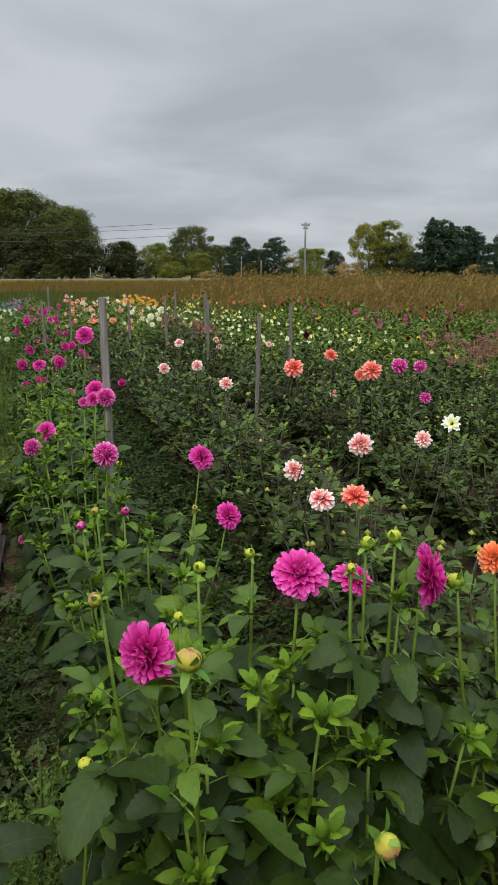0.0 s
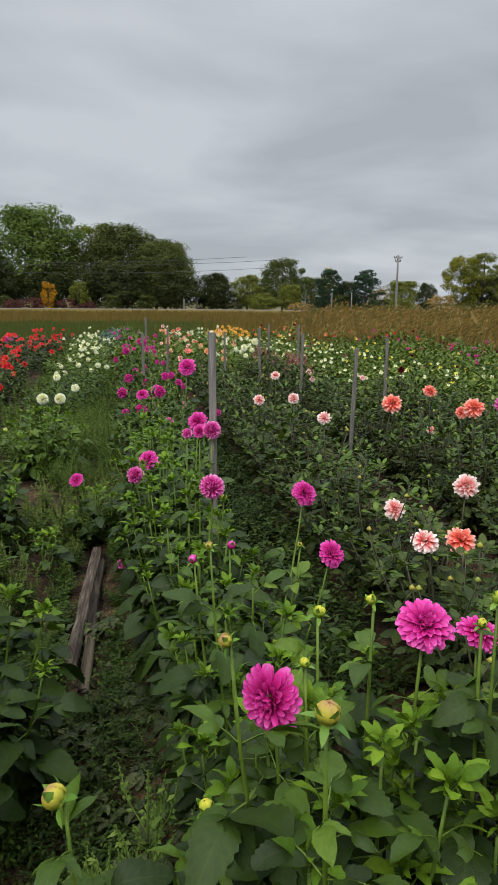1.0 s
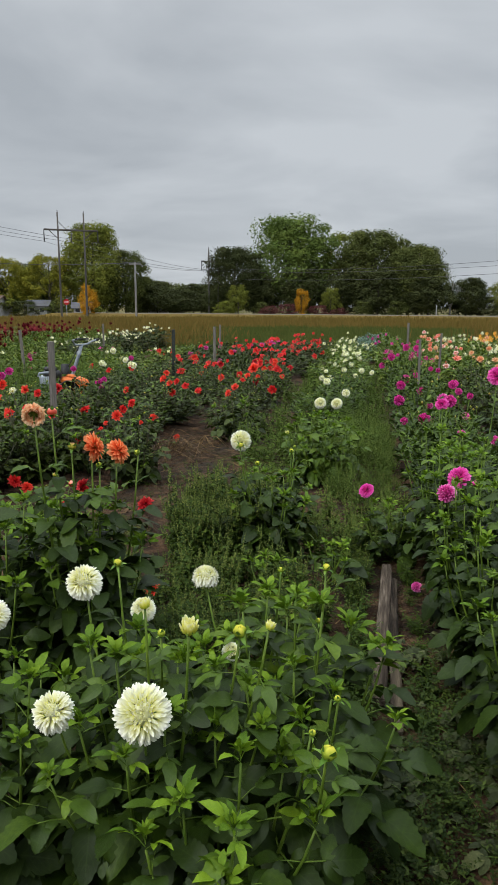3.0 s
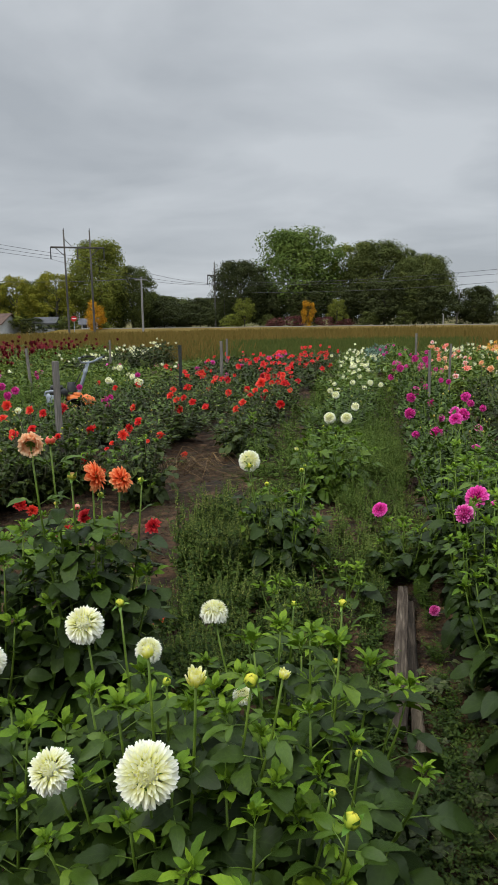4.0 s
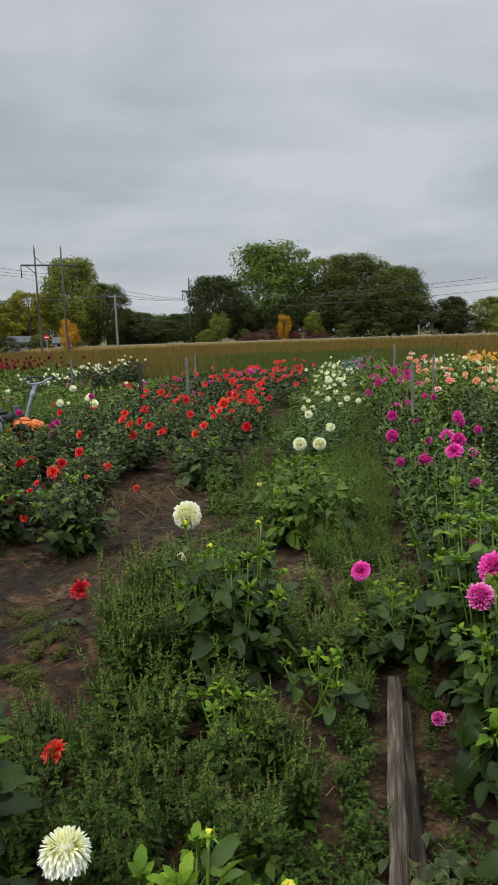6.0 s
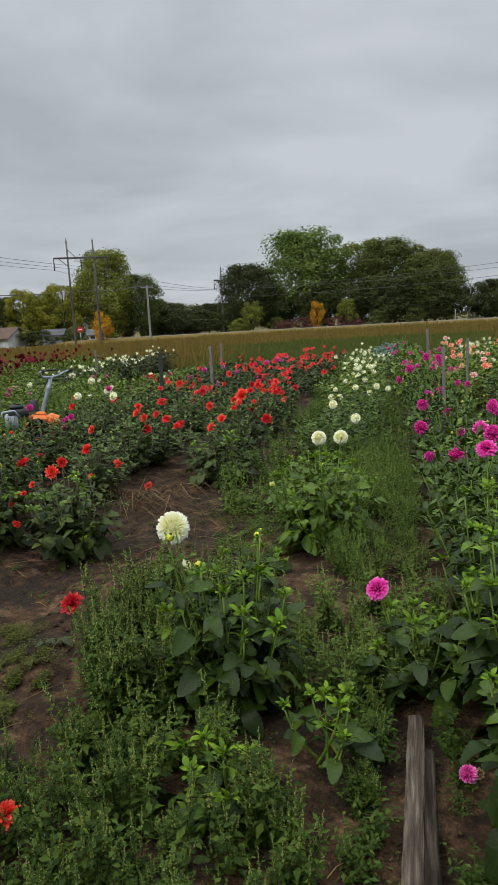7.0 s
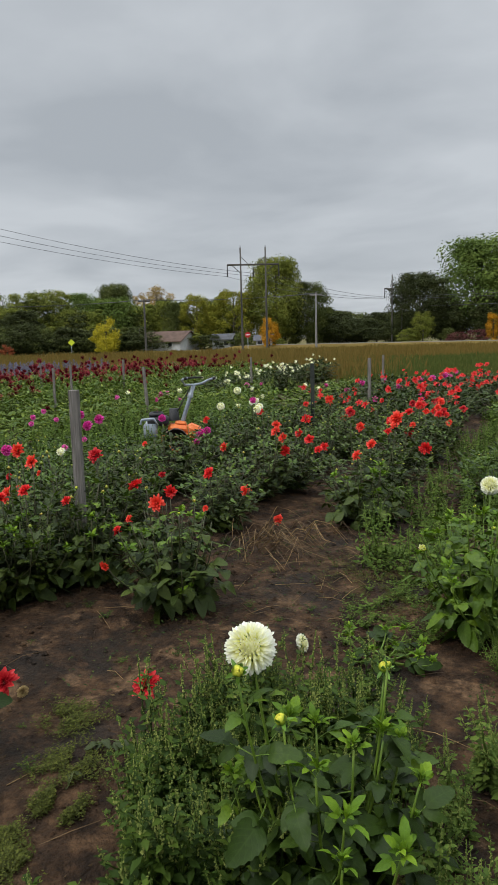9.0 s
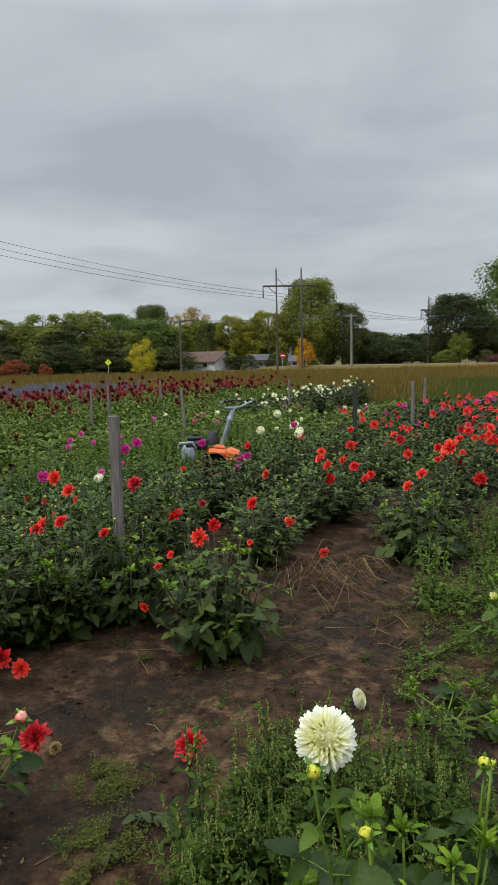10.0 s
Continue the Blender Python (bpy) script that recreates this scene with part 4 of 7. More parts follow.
blade_field("meadow_grass", "mixed brown and green grass beside the rows", 30000, polar(-8, 10, 23, 62), lambda r, d: r.uniform(0.25, 0.7), lambda r, d: 0.0009 * d * r.uniform(0.5, 1.5), GRASS, 35)
blade_field("tall_dry_grass", "tall russet dry grass with seed heads", 165000, polar(-32, 3, 19, 62), lambda r, d: r.uniform(0.22, 0.68) * (0.75 + 0.35 * r.random()) + 0.55 * r.random() ** 6, lambda r, d: 0.00024 * d * r.uniform(0.5, 1.5), TALLGRASS, 34, True)


# ---- trees ----
def crown_piece(rng, lobes, cards, card, shape="round", core=0.0, grow=1.0):
    """A crown one unit wide and one high made of many small leaf clumps set on overlapping lobes, with gaps between."""
    centres = []
    for i in range(lobes):
        a = rng.uniform(0, 6.28)
        if shape == "cone":
            z = 0.03 + 0.94 * (i + rng.random()) / lobes
            r = 0.44 * (1 - z) ** 0.7 * math.sqrt(rng.random()) * rng.uniform(0.7, 1.1)
            s = 0.03 + 0.075 * (1 - z)
            centres.append((r * math.cos(a), r * math.sin(a), z, s, 0.045))
        elif shape == "layered":
            z = 0.05 + 0.90 * rng.random()
            r = 0.46 * (1 - 0.75 * z ** 2.2) * math.sqrt(rng.uniform(0.1, 1.0)) * rng.uniform(0.75, 1.1)
            centres.append((r * math.cos(a), r * math.sin(a), z + 0.12 * r, rng.uniform(0.07, 0.13), rng.uniform(0.03, 0.055)))
        else:
            z = 0.06 + 0.88 * rng.random() ** 0.8
            s = rng.uniform(0.055, 0.135) * grow
            r = (0.47 * math.sqrt(max(0.0, 1 - ((z - 0.46) / 0.54) ** 2)) - 0.6 * s) * math.sqrt(rng.uniform(0.25, 1.0)) * (1.0 + 0.10 * math.sin(2 * a + 1.0))
            centres.append((r * math.cos(a), r * math.sin(a), min(z, 0.98 - s * 0.75), s, s * rng.uniform(0.6, 0.9)))
    v, t = [], []
    for _ in range(cards):
        cx, cy, cz, rx, rz = rng.choice(centres) if rng.random() >= core else (0.0, 0.0, 0.46, 0.40, 0.42)
        d = np.array([rng.gauss(0, 1) for _ in range(3)])
        d /= np.linalg.norm(d) + 1e-9
        q = rng.uniform(0.35, 1.0) ** 0.6 * (1.0 if rng.random() < 0.86 else rng.uniform(1.0, 1.14))
        p = np.array((cx + rx * q * d[0], cy + rx * q * d[1], cz + rz * q * d[2]))
        nrm = d + np.array((0, 0, 0.5)) + 0.4 * np.array([rng.gauss(0, 1) for _ in range(3)])
        e1 = np.cross(nrm, [rng.gauss(0, 1) for _ in range(3)])
        e1 /= np.linalg.norm(e1) + 1e-9
        e2 = np.cross(nrm, e1)
        e2 /= np.linalg.norm(e2) + 1e-9
        s, n = card * rng.uniform(0.6, 1.6), len(v)
        v += [p - e1 * s, p + e1 * s, p + e2 * s * 1.5]
        t.append((n, n + 1, n + 2))
    return piece(v, t)


TREE_RNG = random.Random(77)
BIG_CROWNS = [crown_piece(TREE_RNG, 95, 30000, 0.0088, core=0.24, grow=1.35) for _ in range(4)]
MID_CROWNS = [crown_piece(TREE_RNG, 50, 11000, 0.0135, core=0.26, grow=1.3) for _ in range(3)]
OPEN_CROWNS = [crown_piece(TREE_RNG, 90, 12000, 0.0105) for _ in range(3)]
THIN_CROWNS = [crown_piece(TREE_RNG, 70, 7000, 0.0105) for _ in range(2)]
SHRUB_CROWNS = [crown_piece(TREE_RNG, 34, 5200, 0.0150, core=0.16, grow=1.25) for _ in range(3)]
PINE_CROWNS = [crown_piece(TREE_RNG, 170, 7000, 0.015, "cone") for _ in range(3)]
BROAD_PINES = [crown_piece(TREE_RNG, 110, 9000, 0.014, "layered", 0.15) for _ in range(3)]
CROWN_SET = {"broad": BROAD_PINES, "big": BIG_CROWNS, "mid": MID_CROWNS, "open": OPEN_CROWNS, "thin": THIN_CROWNS, "shrub": SHRUB_CROWNS, "pine": PINE_CROWNS}
CROWN_MESHES = {}


def trunk_piece(height, radius, rng, limbs=6):
    """A tapered trunk with limbs, one unit of crown width around it."""
    out = [tube([(0, 0, -0.1), (0.01 * height, 0, height * 0.3), (-0.01 * height, 0.01 * height, height * 0.62), (0, 0, height * 0.86)], radius, radius * 0.25, 8)]
    for i in range(limbs):
        z, a, r = height * rng.uniform(0.22, 0.6), i * 2.4, height * rng.uniform(0.14, 0.28)
        out.append(tube([(0, 0, z), (r * 0.5 * math.cos(a), r * 0.5 * math.sin(a), z + height * 0.09), (r * math.cos(a), r * math.sin(a), z + height * 0.24)], radius * 0.45, radius * 0.08, 5))
    return joined(out)


def tree(x, y, height, width, colour, form, label, lift=0.02, category="tree", name="tree"):
    rng = random.Random(int(1000 * abs(x) + 10 * abs(y)))
    i = rng.randrange(len(CROWN_SET[form]))
    key = (form, i, colour)
    if key not in CROWN_MESHES:
        CROWN_MESHES[key] = mesh_of("crown", CROWN_SET[form][i], [CROWN[colour]], False)
    ob = tagged(new(name), label, category)
    ob.matrix_basis = pose(x, y, 0, 0, 0, rng.uniform(0, 360))
    put("trunk", mesh_of("trunk", trunk_piece(height, 0.024 * height, rng, 7 if form != "shrub" else 3), [BARK]), ob)
    put("crown", CROWN_MESHES[key], ob, np.array(Matrix.Translation((0, 0, lift * height))) @ np.diag((1.08 * width, 1.08 * width, height * (1 - lift), 1)))
    return ob


OAK = "large green deciduous tree in the grove beyond the road"
tree(-52.4, 105.8, 16.6, 17.5, "bright", "big", OAK)
tree(-58.2, 97.5, 11.2, 11.0, "dark", "big", "dark green oak at the edge of the grove")
tree(-45.5, 113.0, 14.4, 12.0, "olive", "open", "yellow-green deciduous tree inside the grove")
tree(-39.1, 109.2, 14.0, 14.5, "green", "big", OAK)
tree(-31.3, 107.6, 11.2, 11.5, "green", "big", OAK)
tree(-35.0, 115.0, 12.0, 11.0, "dark", "big", OAK)
tree(-24.3, 110.0, 6.2, 8.0, "dark", "mid", "dark green tree at the end of the grove")
tree(-48.0, 102.0, 8.0, 9.0, "dark", "mid", "dark understorey tree below the grove")
tree(-36.0, 103.0, 7.5, 9.0, "dark", "mid", "dark understorey tree below the grove")
tree(-28.5, 104.0, 6.0, 8.0, "dark", "mid", "dark understorey tree below the grove")
tree(-42.5, 104.0, 7.0, 8.0, "dark", "mid", "dark understorey tree below the grove")
tree(-54.0, 100.0, 6.5, 7.0, "dark", "mid", "dark understorey tree below the grove")
tree(-46.2, 97.6, 4.4, 2.6, "orange", "shrub", "small golden-yellow autumn tree", 0.0)
tree(-54.8, 93.0, 5.0, 4.0, "olive", "shrub", "yellow-green bushy young tree", 0.0)
tree(-55.8, 90.2, 2.5, 3.4, "olive", "shrub", "low yellow-green bush before the grove", 0.0, "bush", "bush")
tree(-42.2, 99.4, 4.6, 3.6, "olive", "shrub", "olive-green young tree before the grove", 0.05)
for x, y, h, w in ((-49.8, 94.0, 1.9, 4.0), (-47.6, 95.4, 2.1, 3.8), (-43.4, 97.6, 1.9, 3.6), (-40.5, 98.6, 1.6, 3.4)):
    tree(x, y, h, w, "burgundy", "shrub", "burgundy-leaved hedge bush before the grove", -0.05, "bush", "bush")
for x, y, h, w in ((-37.0, 99.3, 2.6, 3.4), (-32.2, 101.0, 2.6, 3.4), (-51.8, 95.0, 2.4, 3.0)):
    tree(x, y, h, w, "green", "shrub", "green bush at the grove's edge", -0.05, "bush", "bush")
# along the road to the east
tree(-14.7, 124.0, 9.4, 8.6, "green", "big", "round green tree in the far hedgerow")
tree(-20.0, 118.2, 6.2, 7.0, "olive", "mid", "olive-green leafy tree in the far hedgerow")
tree(-18.0, 121.0, 5.0, 6.0, "green", "mid", "green tree in the far hedgerow")
tree(-9.2, 119.5, 6.0, 6.4, "green", "mid", "green tree in the far hedgerow")
tree(-12.5, 116.0, 4.6, 5.0, "olive", "mid", "olive-green leafy tree in the far hedgerow")
tree(-24.6, 115.3, 5.8, 6.0, "dark", "mid", "dark green tree in the far hedgerow")
tree(-5.9, 114.8, 6.9, 5.6, "pine", "broad", "dark conifer in the far hedgerow", 0.0)
tree(-0.2, 115.0, 6.8, 6.5, "pine", "broad", "dark conifer in the far hedgerow", 0.0)
tree(-3.0, 117.0, 5.2, 5.0, "dark", "mid", "dark conifer in the far hedgerow", 0.0)
tree(-7.0, 129.7, 8.0, 3.4, "yellow", "thin", "yellow autumn treetop behind the conifers")
tree(6.0, 124.8, 5.6, 7.0, "olive", "mid", "olive-green leafy tree in the far hedgerow")
tree(3.2, 129.9, 4.2, 7.0, "tan", "thin", "thin rust-coloured tree in the far hedgerow")
tree(9.7, 117.6, 4.9, 4.0, "dark", "mid", "small round dark green tree")
tree(15.6, 120.0, 9.4, 8.0, "lime", "open", "yellowing deciduous tree beside the road")
tree(18.6, 119.5, 9.8, 9.0, "olive", "open", "large yellow-green deciduous tree by the road")
tree(20.5, 122.0, 6.5, 8.0, "dark", "mid", "dark green tree beside the road")
tree(25.6, 113.2, 9.3, 9.5, "pine", "broad", "broad dark pine beside the road", 0.0)
tree(29.6, 114.3, 8.4, 8.5, "pine", "broad", "broad dark pine beside the road", 0.0)
tree(32.0, 116.0, 7.0, 6.0, "pine", "broad", "broad dark pine beside the road", 0.0)
tree(34.2, 107.5, 7.0, 8.0, "pine", "broad", "dark pine beside the field", 0.0)
tree(24.4, 113.8, 9.5, 5.5, "pine", "pine", "dark pointed pine beside the road", 0.0)
tree(27.6, 115.0, 8.9, 5.5, "pine", "pine", "dark pointed pine beside the road", 0.0)
tree(23.0, 117.0, 4.6, 6.5, "dark", "mid", "dark green bushy tree beside the road")
tree(37.5, 112.0, 7.4, 7.0, "dark", "mid", "dark green bushy tree beside the road")
for i, x in enumerate((-26, -22, -16, -10.5, -4, 1.5, 5.5, 11.5, 16, 21.5, 26, 31, 36)):
    tree(x, 112.5 + 3 * math.sin(i * 2.2), 2.4 + 0.7 * math.sin(i * 3.7), 5.0, ("green", "dark", "olive", "tan")[i % 4], "shrub", "low bush in the far hedgerow", -0.05, "bush", "bush")
# to the west, beyond the power line
tree(-80.6, 89.4, 15.3, 13.0, "olive", "big", "tall yellowing deciduous tree behind the pole")
for x, y, h, w in ((-87.0, 98.0, 7.5, 11.0), (-80.0, 103.0, 7.0, 11.0), (-94.0, 92.0, 8.0, 10.0), (-74.0, 98.0, 5.0, 8.0)):
    tree(x, y, h, w, "dark", "mid", "dark green tree behind the roadside houses")
tree(-77.5, 94.0, 11.0, 9.0, "green", "big", "green deciduous tree beyond the road")
for x, y, h, w, c, f in ((-84.0, 82.8, 9.8, 9.5, "lime", "open"), (-90.1, 80.0, 9.4, 8.0, "lime", "open"), (-94.5, 79.2, 8.6, 6.0, "green", "mid"), (-107.7, 85.3, 12.2, 10.5, "tan", "thin"), (-108.2, 76.2, 12.4, 10.0, "green", "big"), (-111.5, 71.1, 10.6, 10.5, "bright", "big"), (-110.1, 63.7, 11.0, 11.5, "olive", "open"), (-113.4, 57.4, 10.4, 12.0, "olive", "open"), (-104.0, 55.5, 7.0, 9.0, "dark", "mid"), (-106.0, 66.0, 7.2, 9.0, "dark", "mid"), (-104.0, 73.0, 7.5, 8.0, "dark", "mid"), (-113.0, 49.0, 9.2, 10.0, "olive", "open"), (-108.0, 46.0, 7.2, 9.0, "dark", "mid"), (-102.0, 80.0, 8.0, 7.0, "green", "mid")):
    tree(x, y, h, w, c, f, {"olive": "yellow-green deciduous tree in the western tree belt", "lime": "yellowing deciduous tree beyond the transmission pole", "tan": "thinning tan-leaved tree in the western tree belt", "dark": "dark green tree in the western tree belt"}.get(c, "green deciduous tree in the western tree belt"))
for x, y, h, w in ((-92.4, 118.0, 6.8, 9.0), (-93.8, 129.5, 7.0, 13.0), (-88.2, 133.4, 6.8, 11.0), (-94.5, 122.0, 7.2, 9.0), (-84.0, 124.0, 6.4, 10.0), (-75.0, 122.0, 6.4, 10.0), (-80.0, 112.0, 5.0, 9.0), (-70.0, 113.0, 5.4, 9.0), (-66.0, 118.0, 6.4, 10.0), (-72.0, 102.0, 3.0, 7.0), (-66.5, 103.0, 3.0, 7.0)):
    tree(x, y, h, w, "green" if h > 6.5 else "dark", "mid", "dark green tree in the distant wood")
for i in range(16):
    s = i / 15
    tree(-119 + 26 * s + 2 * math.sin(i * 5), 44 + 46 * s, 8.0 + 1.6 * math.sin(i * 2.3), 9.0, ("olive", "bright", "green", "olive")[i % 4], "mid", "deciduous tree at the back of the western belt")
for i in range(9):
    s = i / 8
    tree(-98 + 22 * s, 58 + 24 * s + math.sin(i * 4), 2.6 + 0.8 * math.sin(i * 3.1), 5.5, ("dark", "green", "olive")[i % 3], "shrub", "low bush before the western belt", -0.05, "bush", "bush")
tree(-69.3, 75.6, 4.8, 3.4, "orange", "shrub", "orange autumn tree beside the power pole", 0.0)
tree(-80.6, 55.6, 5.1, 4.2, "yellow", "shrub", "small bright yellow-green tree", 0.0)
tree(-79.0, 54.5, 2.4, 3.0, "yellow", "shrub", "low yellow bush by the road", -0.05, "bush", "bush")


for i in range(26):
    s = i / 25
    tree(-92.5 + 2.0 * math.sin(i * 7.1) + 6 * s, 36 + 28 * s, 3.4 + 0.9 * math.sin(i * 3.3), 6.0, ("dark", "dark", "green")[i % 3], "shrub", "dark undergrowth bush at the foot of the western belt", -0.08, "bush", "bush")
for x, y, h, w in ((-79.0, 36.8, 2.2, 3.6), (-77.6, 40.0, 1.7, 1.8)):
    tree(x, y, h, w, "rust", "shrub", "rust-red autumn shrub beyond the meadow", -0.05, "bush", "bush")


def birch():
    """A bare pale forked trunk at the end of the grove."""
    p = joined([tube([(0, 0, 0), (0.1, 0, 2.4), (0.35, 0, 5.2)], 0.17, 0.05, 6), tube([(0.1, 0, 1.6), (0.8, 0, 3.4), (1.5, 0, 4.6)], 0.11, 0.03, 5), tube([(0.15, 0, 2.6), (-0.5, 0, 4.0)], 0.07, 0.02, 5)])
    ob = put("bare_birch_tree", mesh_of("bare_birch_tree", p, [PALEPOLE]), None, pose(-26.2, 107.5, 0))
    tagged(ob, "bare pale forked birch trunk at the grove's end", "tree")


birch()


# ---- power line ----
def pole(x, y, height, mat, label, arms=((0.4, 2.0),), name="utility_pole", yaw=0.0, lean=0.0):
    ob = tagged(new(name), label, "utility pole")
    ob.matrix_basis = pose(x, y, 0, 0, lean, yaw)
    put("post", mesh_of("post", tube([(0, 0, -0.1), (0, 0, height * 0.5), (0, 0, height)], 0.16, 0.11, 8), [mat]), ob)
    for drop, width in arms:
        put("crossarm", mesh_of("crossarm", bevelled((-width / 2, -0.07, height - drop - 0.08), (width / 2, 0.07, height - drop + 0.08), 0.015), [mat]), ob)
        for s in (-0.46, -0.18, 0.2, 0.46):
            put("insulator", mesh_of("insulator", tube([(s * width, 0, height - drop + 0.07), (s * width, 0, height - drop + 0.2), (s * width, 0, height - drop + 0.26)], 0.05, 0.03, 6), [WIRE]), ob)
    return ob


def h_frame(x, y, height, gap, yaw, label):
    ob = tagged(new("transmission_pole"), label, "utility pole")
    ob.matrix_basis = pose(x, y, 0, 0, 0, yaw)
    for s in (-0.5, 0.5):
        put("post", mesh_of("post", tube([(s * gap, 0, -0.1), (s * gap, 0, height * 0.5), (s * gap, 0, height)], 0.14, 0.09, 8), [POLEWOOD]), ob)
        put("pole_cap", mesh_of("pole_cap", tube([(s * gap, 0, height - 0.05), (s * gap, 0, height + 0.25)], 0.05, 0.04, 6), [WIRE]), ob)
    z = height - 2.0
    put("crossarm", mesh_of("crossarm", bevelled((-gap * 0.5 - 1.6, -0.1, z - 0.1), (gap * 0.5 + 1.6, 0.1, z + 0.1), 0.02), [POLEWOOD]), ob)
    for s in (-1.6 - gap / 2, 0.0, 1.6 + gap / 2):
        put("insulator", mesh_of("insulator", tube([(s, 0, z), (s, 0, z - 0.7), (s, 0, z - 1.4)], 0.05, 0.08, 6), [WIRE]), ob)
    for s in (-1, 1):
        put("brace", mesh_of("brace", tube([(s * gap / 2, 0, z - 1.0), (s * gap / 2 + s * 1.1, 0, z)], 0.05, 0.05, 5), [POLEWOOD]), ob)
        put("brace", mesh_of("brace", tube([(s * gap / 2, 0, z + 1.0), (s * gap / 2 - s * 1.0, 0, z)], 0.04, 0.04, 5), [POLEWOOD]), ob)
    return ob


H_NEAR, H_YAW = (-60.3, 63.4), 48.0
h_frame(*H_NEAR, 12.3, 3.0, H_YAW, "tall two-post wooden transmission pole in the meadow")
h_frame(-60.4, 94.8, 10.4, 2.2, 80.0, "distant two-post wooden transmission pole")
pole(-60.9, 75.9, 7.4, PALEPOLE, "bleached wooden utility pole with a crossarm", ((0.3, 1.7),), yaw=20)
pole(-76.8, 59.3, 7.1, POLEWOOD, "wooden utility pole with a crossarm by the road", ((0.3, 1.7),), yaw=40)
pole(4.0, 94.9, 7.7, PALEPOLE, "bleached wooden utility pole with short crossarms", ((0.35, 1.1), (0.8, 0.7)), yaw=10)
for x, y, h in ((-4.6, 97.8, 2.9), (-1.9, 97.9, 2.9), (-24.8, 94.6, 1.9)):
    ob = put("marker_post", mesh_of("marker_post", tube([(0, 0, 0), (0, 0, h * 0.6), (0, 0, h)], 0.09, 0.08, 6), [PALEPOLE]), None, pose(x, y, 0))
    tagged(ob, "pale wooden marker post by the road", "post")


def cable(name, a, b, sag, label):
    pts = [np.array(a) + (np.array(b) - np.array(a)) * s - np.array((0, 0, 4 * sag * s * (1 - s))) for s in np.linspace(0, 1, 25)]
    ob = put(name, mesh_of(name, tube(pts, 0.022, 0.022, 4), [WIRE]))
    return tagged(ob, label, "cable", "cables of the power line")


ARM = np.array((math.cos(radians(H_YAW)), math.sin(radians(H_YAW))))
for s in (-3.1, 0.0, 3.1):
    at = (H_NEAR[0] + s * ARM[0], H_NEAR[1] + s * ARM[1], 8.95)
    cable("power_cable", at, (-66 + s * 1.4, 8 + s * 0.8, 16.2 - 0.25 * s), 1.4, "dark power cable strung from the transmission pole")
    cable("power_cable", at, (-60.4 + s * 0.7, 94.8, 7.1), 0.8, "dark power cable strung between transmission poles")
for s, z in ((-2.4, 7.4), (2.4, 7.0), (0, 5.9)):
    cable("power_cable", (-60.4 + s * 0.3, 94.8, z), (-14 + s, 96.0, z + 0.2), 0.6, "dark power cable crossing before the grove")
for s in (-0.7, 0.0, 0.7):
    cable("power_cable", (-60.9 + s * 0.9, 75.9 + s * 0.3, 7.3), (-76.8 + s * 0.8, 59.3 + s * 0.5, 7.0), 0.35, "dark cable between the roadside poles")
    cable("power_cable", (-76.8 + s * 0.8, 59.3 + s * 0.5, 7.0), (-98 + s, 38.0, 7.0), 0.5, "dark cable between the roadside poles")


# ---- houses and signs ----
def house(x, y, yaw, length, depth, wall, ridge, roof_mat, label):
    ob = tagged(new("house"), label, "house")
    ob.matrix_basis = pose(x, y, 0, 0, 0, yaw)
    L, D = length / 2, depth / 2
    put("wall", mesh_of("wall", box_piece((-L, -D, -0.1), (L, D, wall)), [SIDING], False), ob)
    gable = piece([(-L, -D, wall), (-L, D, wall), (-L, 0, ridge - 0.06), (L, -D, wall), (L, D, wall), (L, 0, ridge - 0.06)], [(0, 2, 1), (3, 4, 5)])
    put("gable", mesh_of("gable", gable, [SIDING], False), ob)
    o, e = 0.4, 0.35
    slope = (ridge - wall) / D
    roof = []
    for s in (-1, 1):
        v = [(-L - o, 0, ridge), (L + o, 0, ridge), (L + o, s * (D + e), wall - slope * e), (-L - o, s * (D + e), wall - slope * e)]
        v += [(a, b, c - 0.12) for a, b, c in v]
        roof.append(piece(v, [(0, 1, 2), (0, 2, 3), (4, 6, 5), (4, 7, 6), (3, 2, 6), (3, 6, 7), (0, 3, 7), (0, 7, 4), (1, 5, 6), (1, 6, 2)]))
    put("roof", mesh_of("roof", joined(roof), [roof_mat], False), ob)
    for k in range(max(2, int(length / 3))):
        cx = -L + (k + 0.5) * length / max(2, int(length / 3))
        w = put("window", mesh_of("window", box_piece((cx - 0.4, -D - 0.05, 0.55), (cx + 0.4, -D + 0.02, 1.3)), [WHITEPAINT], False), ob)
        put("pane", mesh_of("pane", box_piece((cx - 0.34, -D - 0.06, 0.61), (cx + 0.34, -D - 0.052, 1.24)), [WINDOW], False), w)


house(-87.0, 71.6, 15, 7.5, 5.0, 1.6, 3.0, SHINGLE, "low white house with a brown shingle roof")
house(-81.0, 77.6, 30, 3.0, 2.6, 1.7, 2.4, GREYROOF, "small white house with a grey roof behind trees")
house(-75.0, 80.5, 40, 2.4, 2.4, 1.4, 2.1, GREYROOF, "small white outbuilding with a grey roof")
house(-76.0, 101.0, 35, 3.5, 3.5, 1.4, 2.2, GREYROOF, "distant white house with a pale roof")


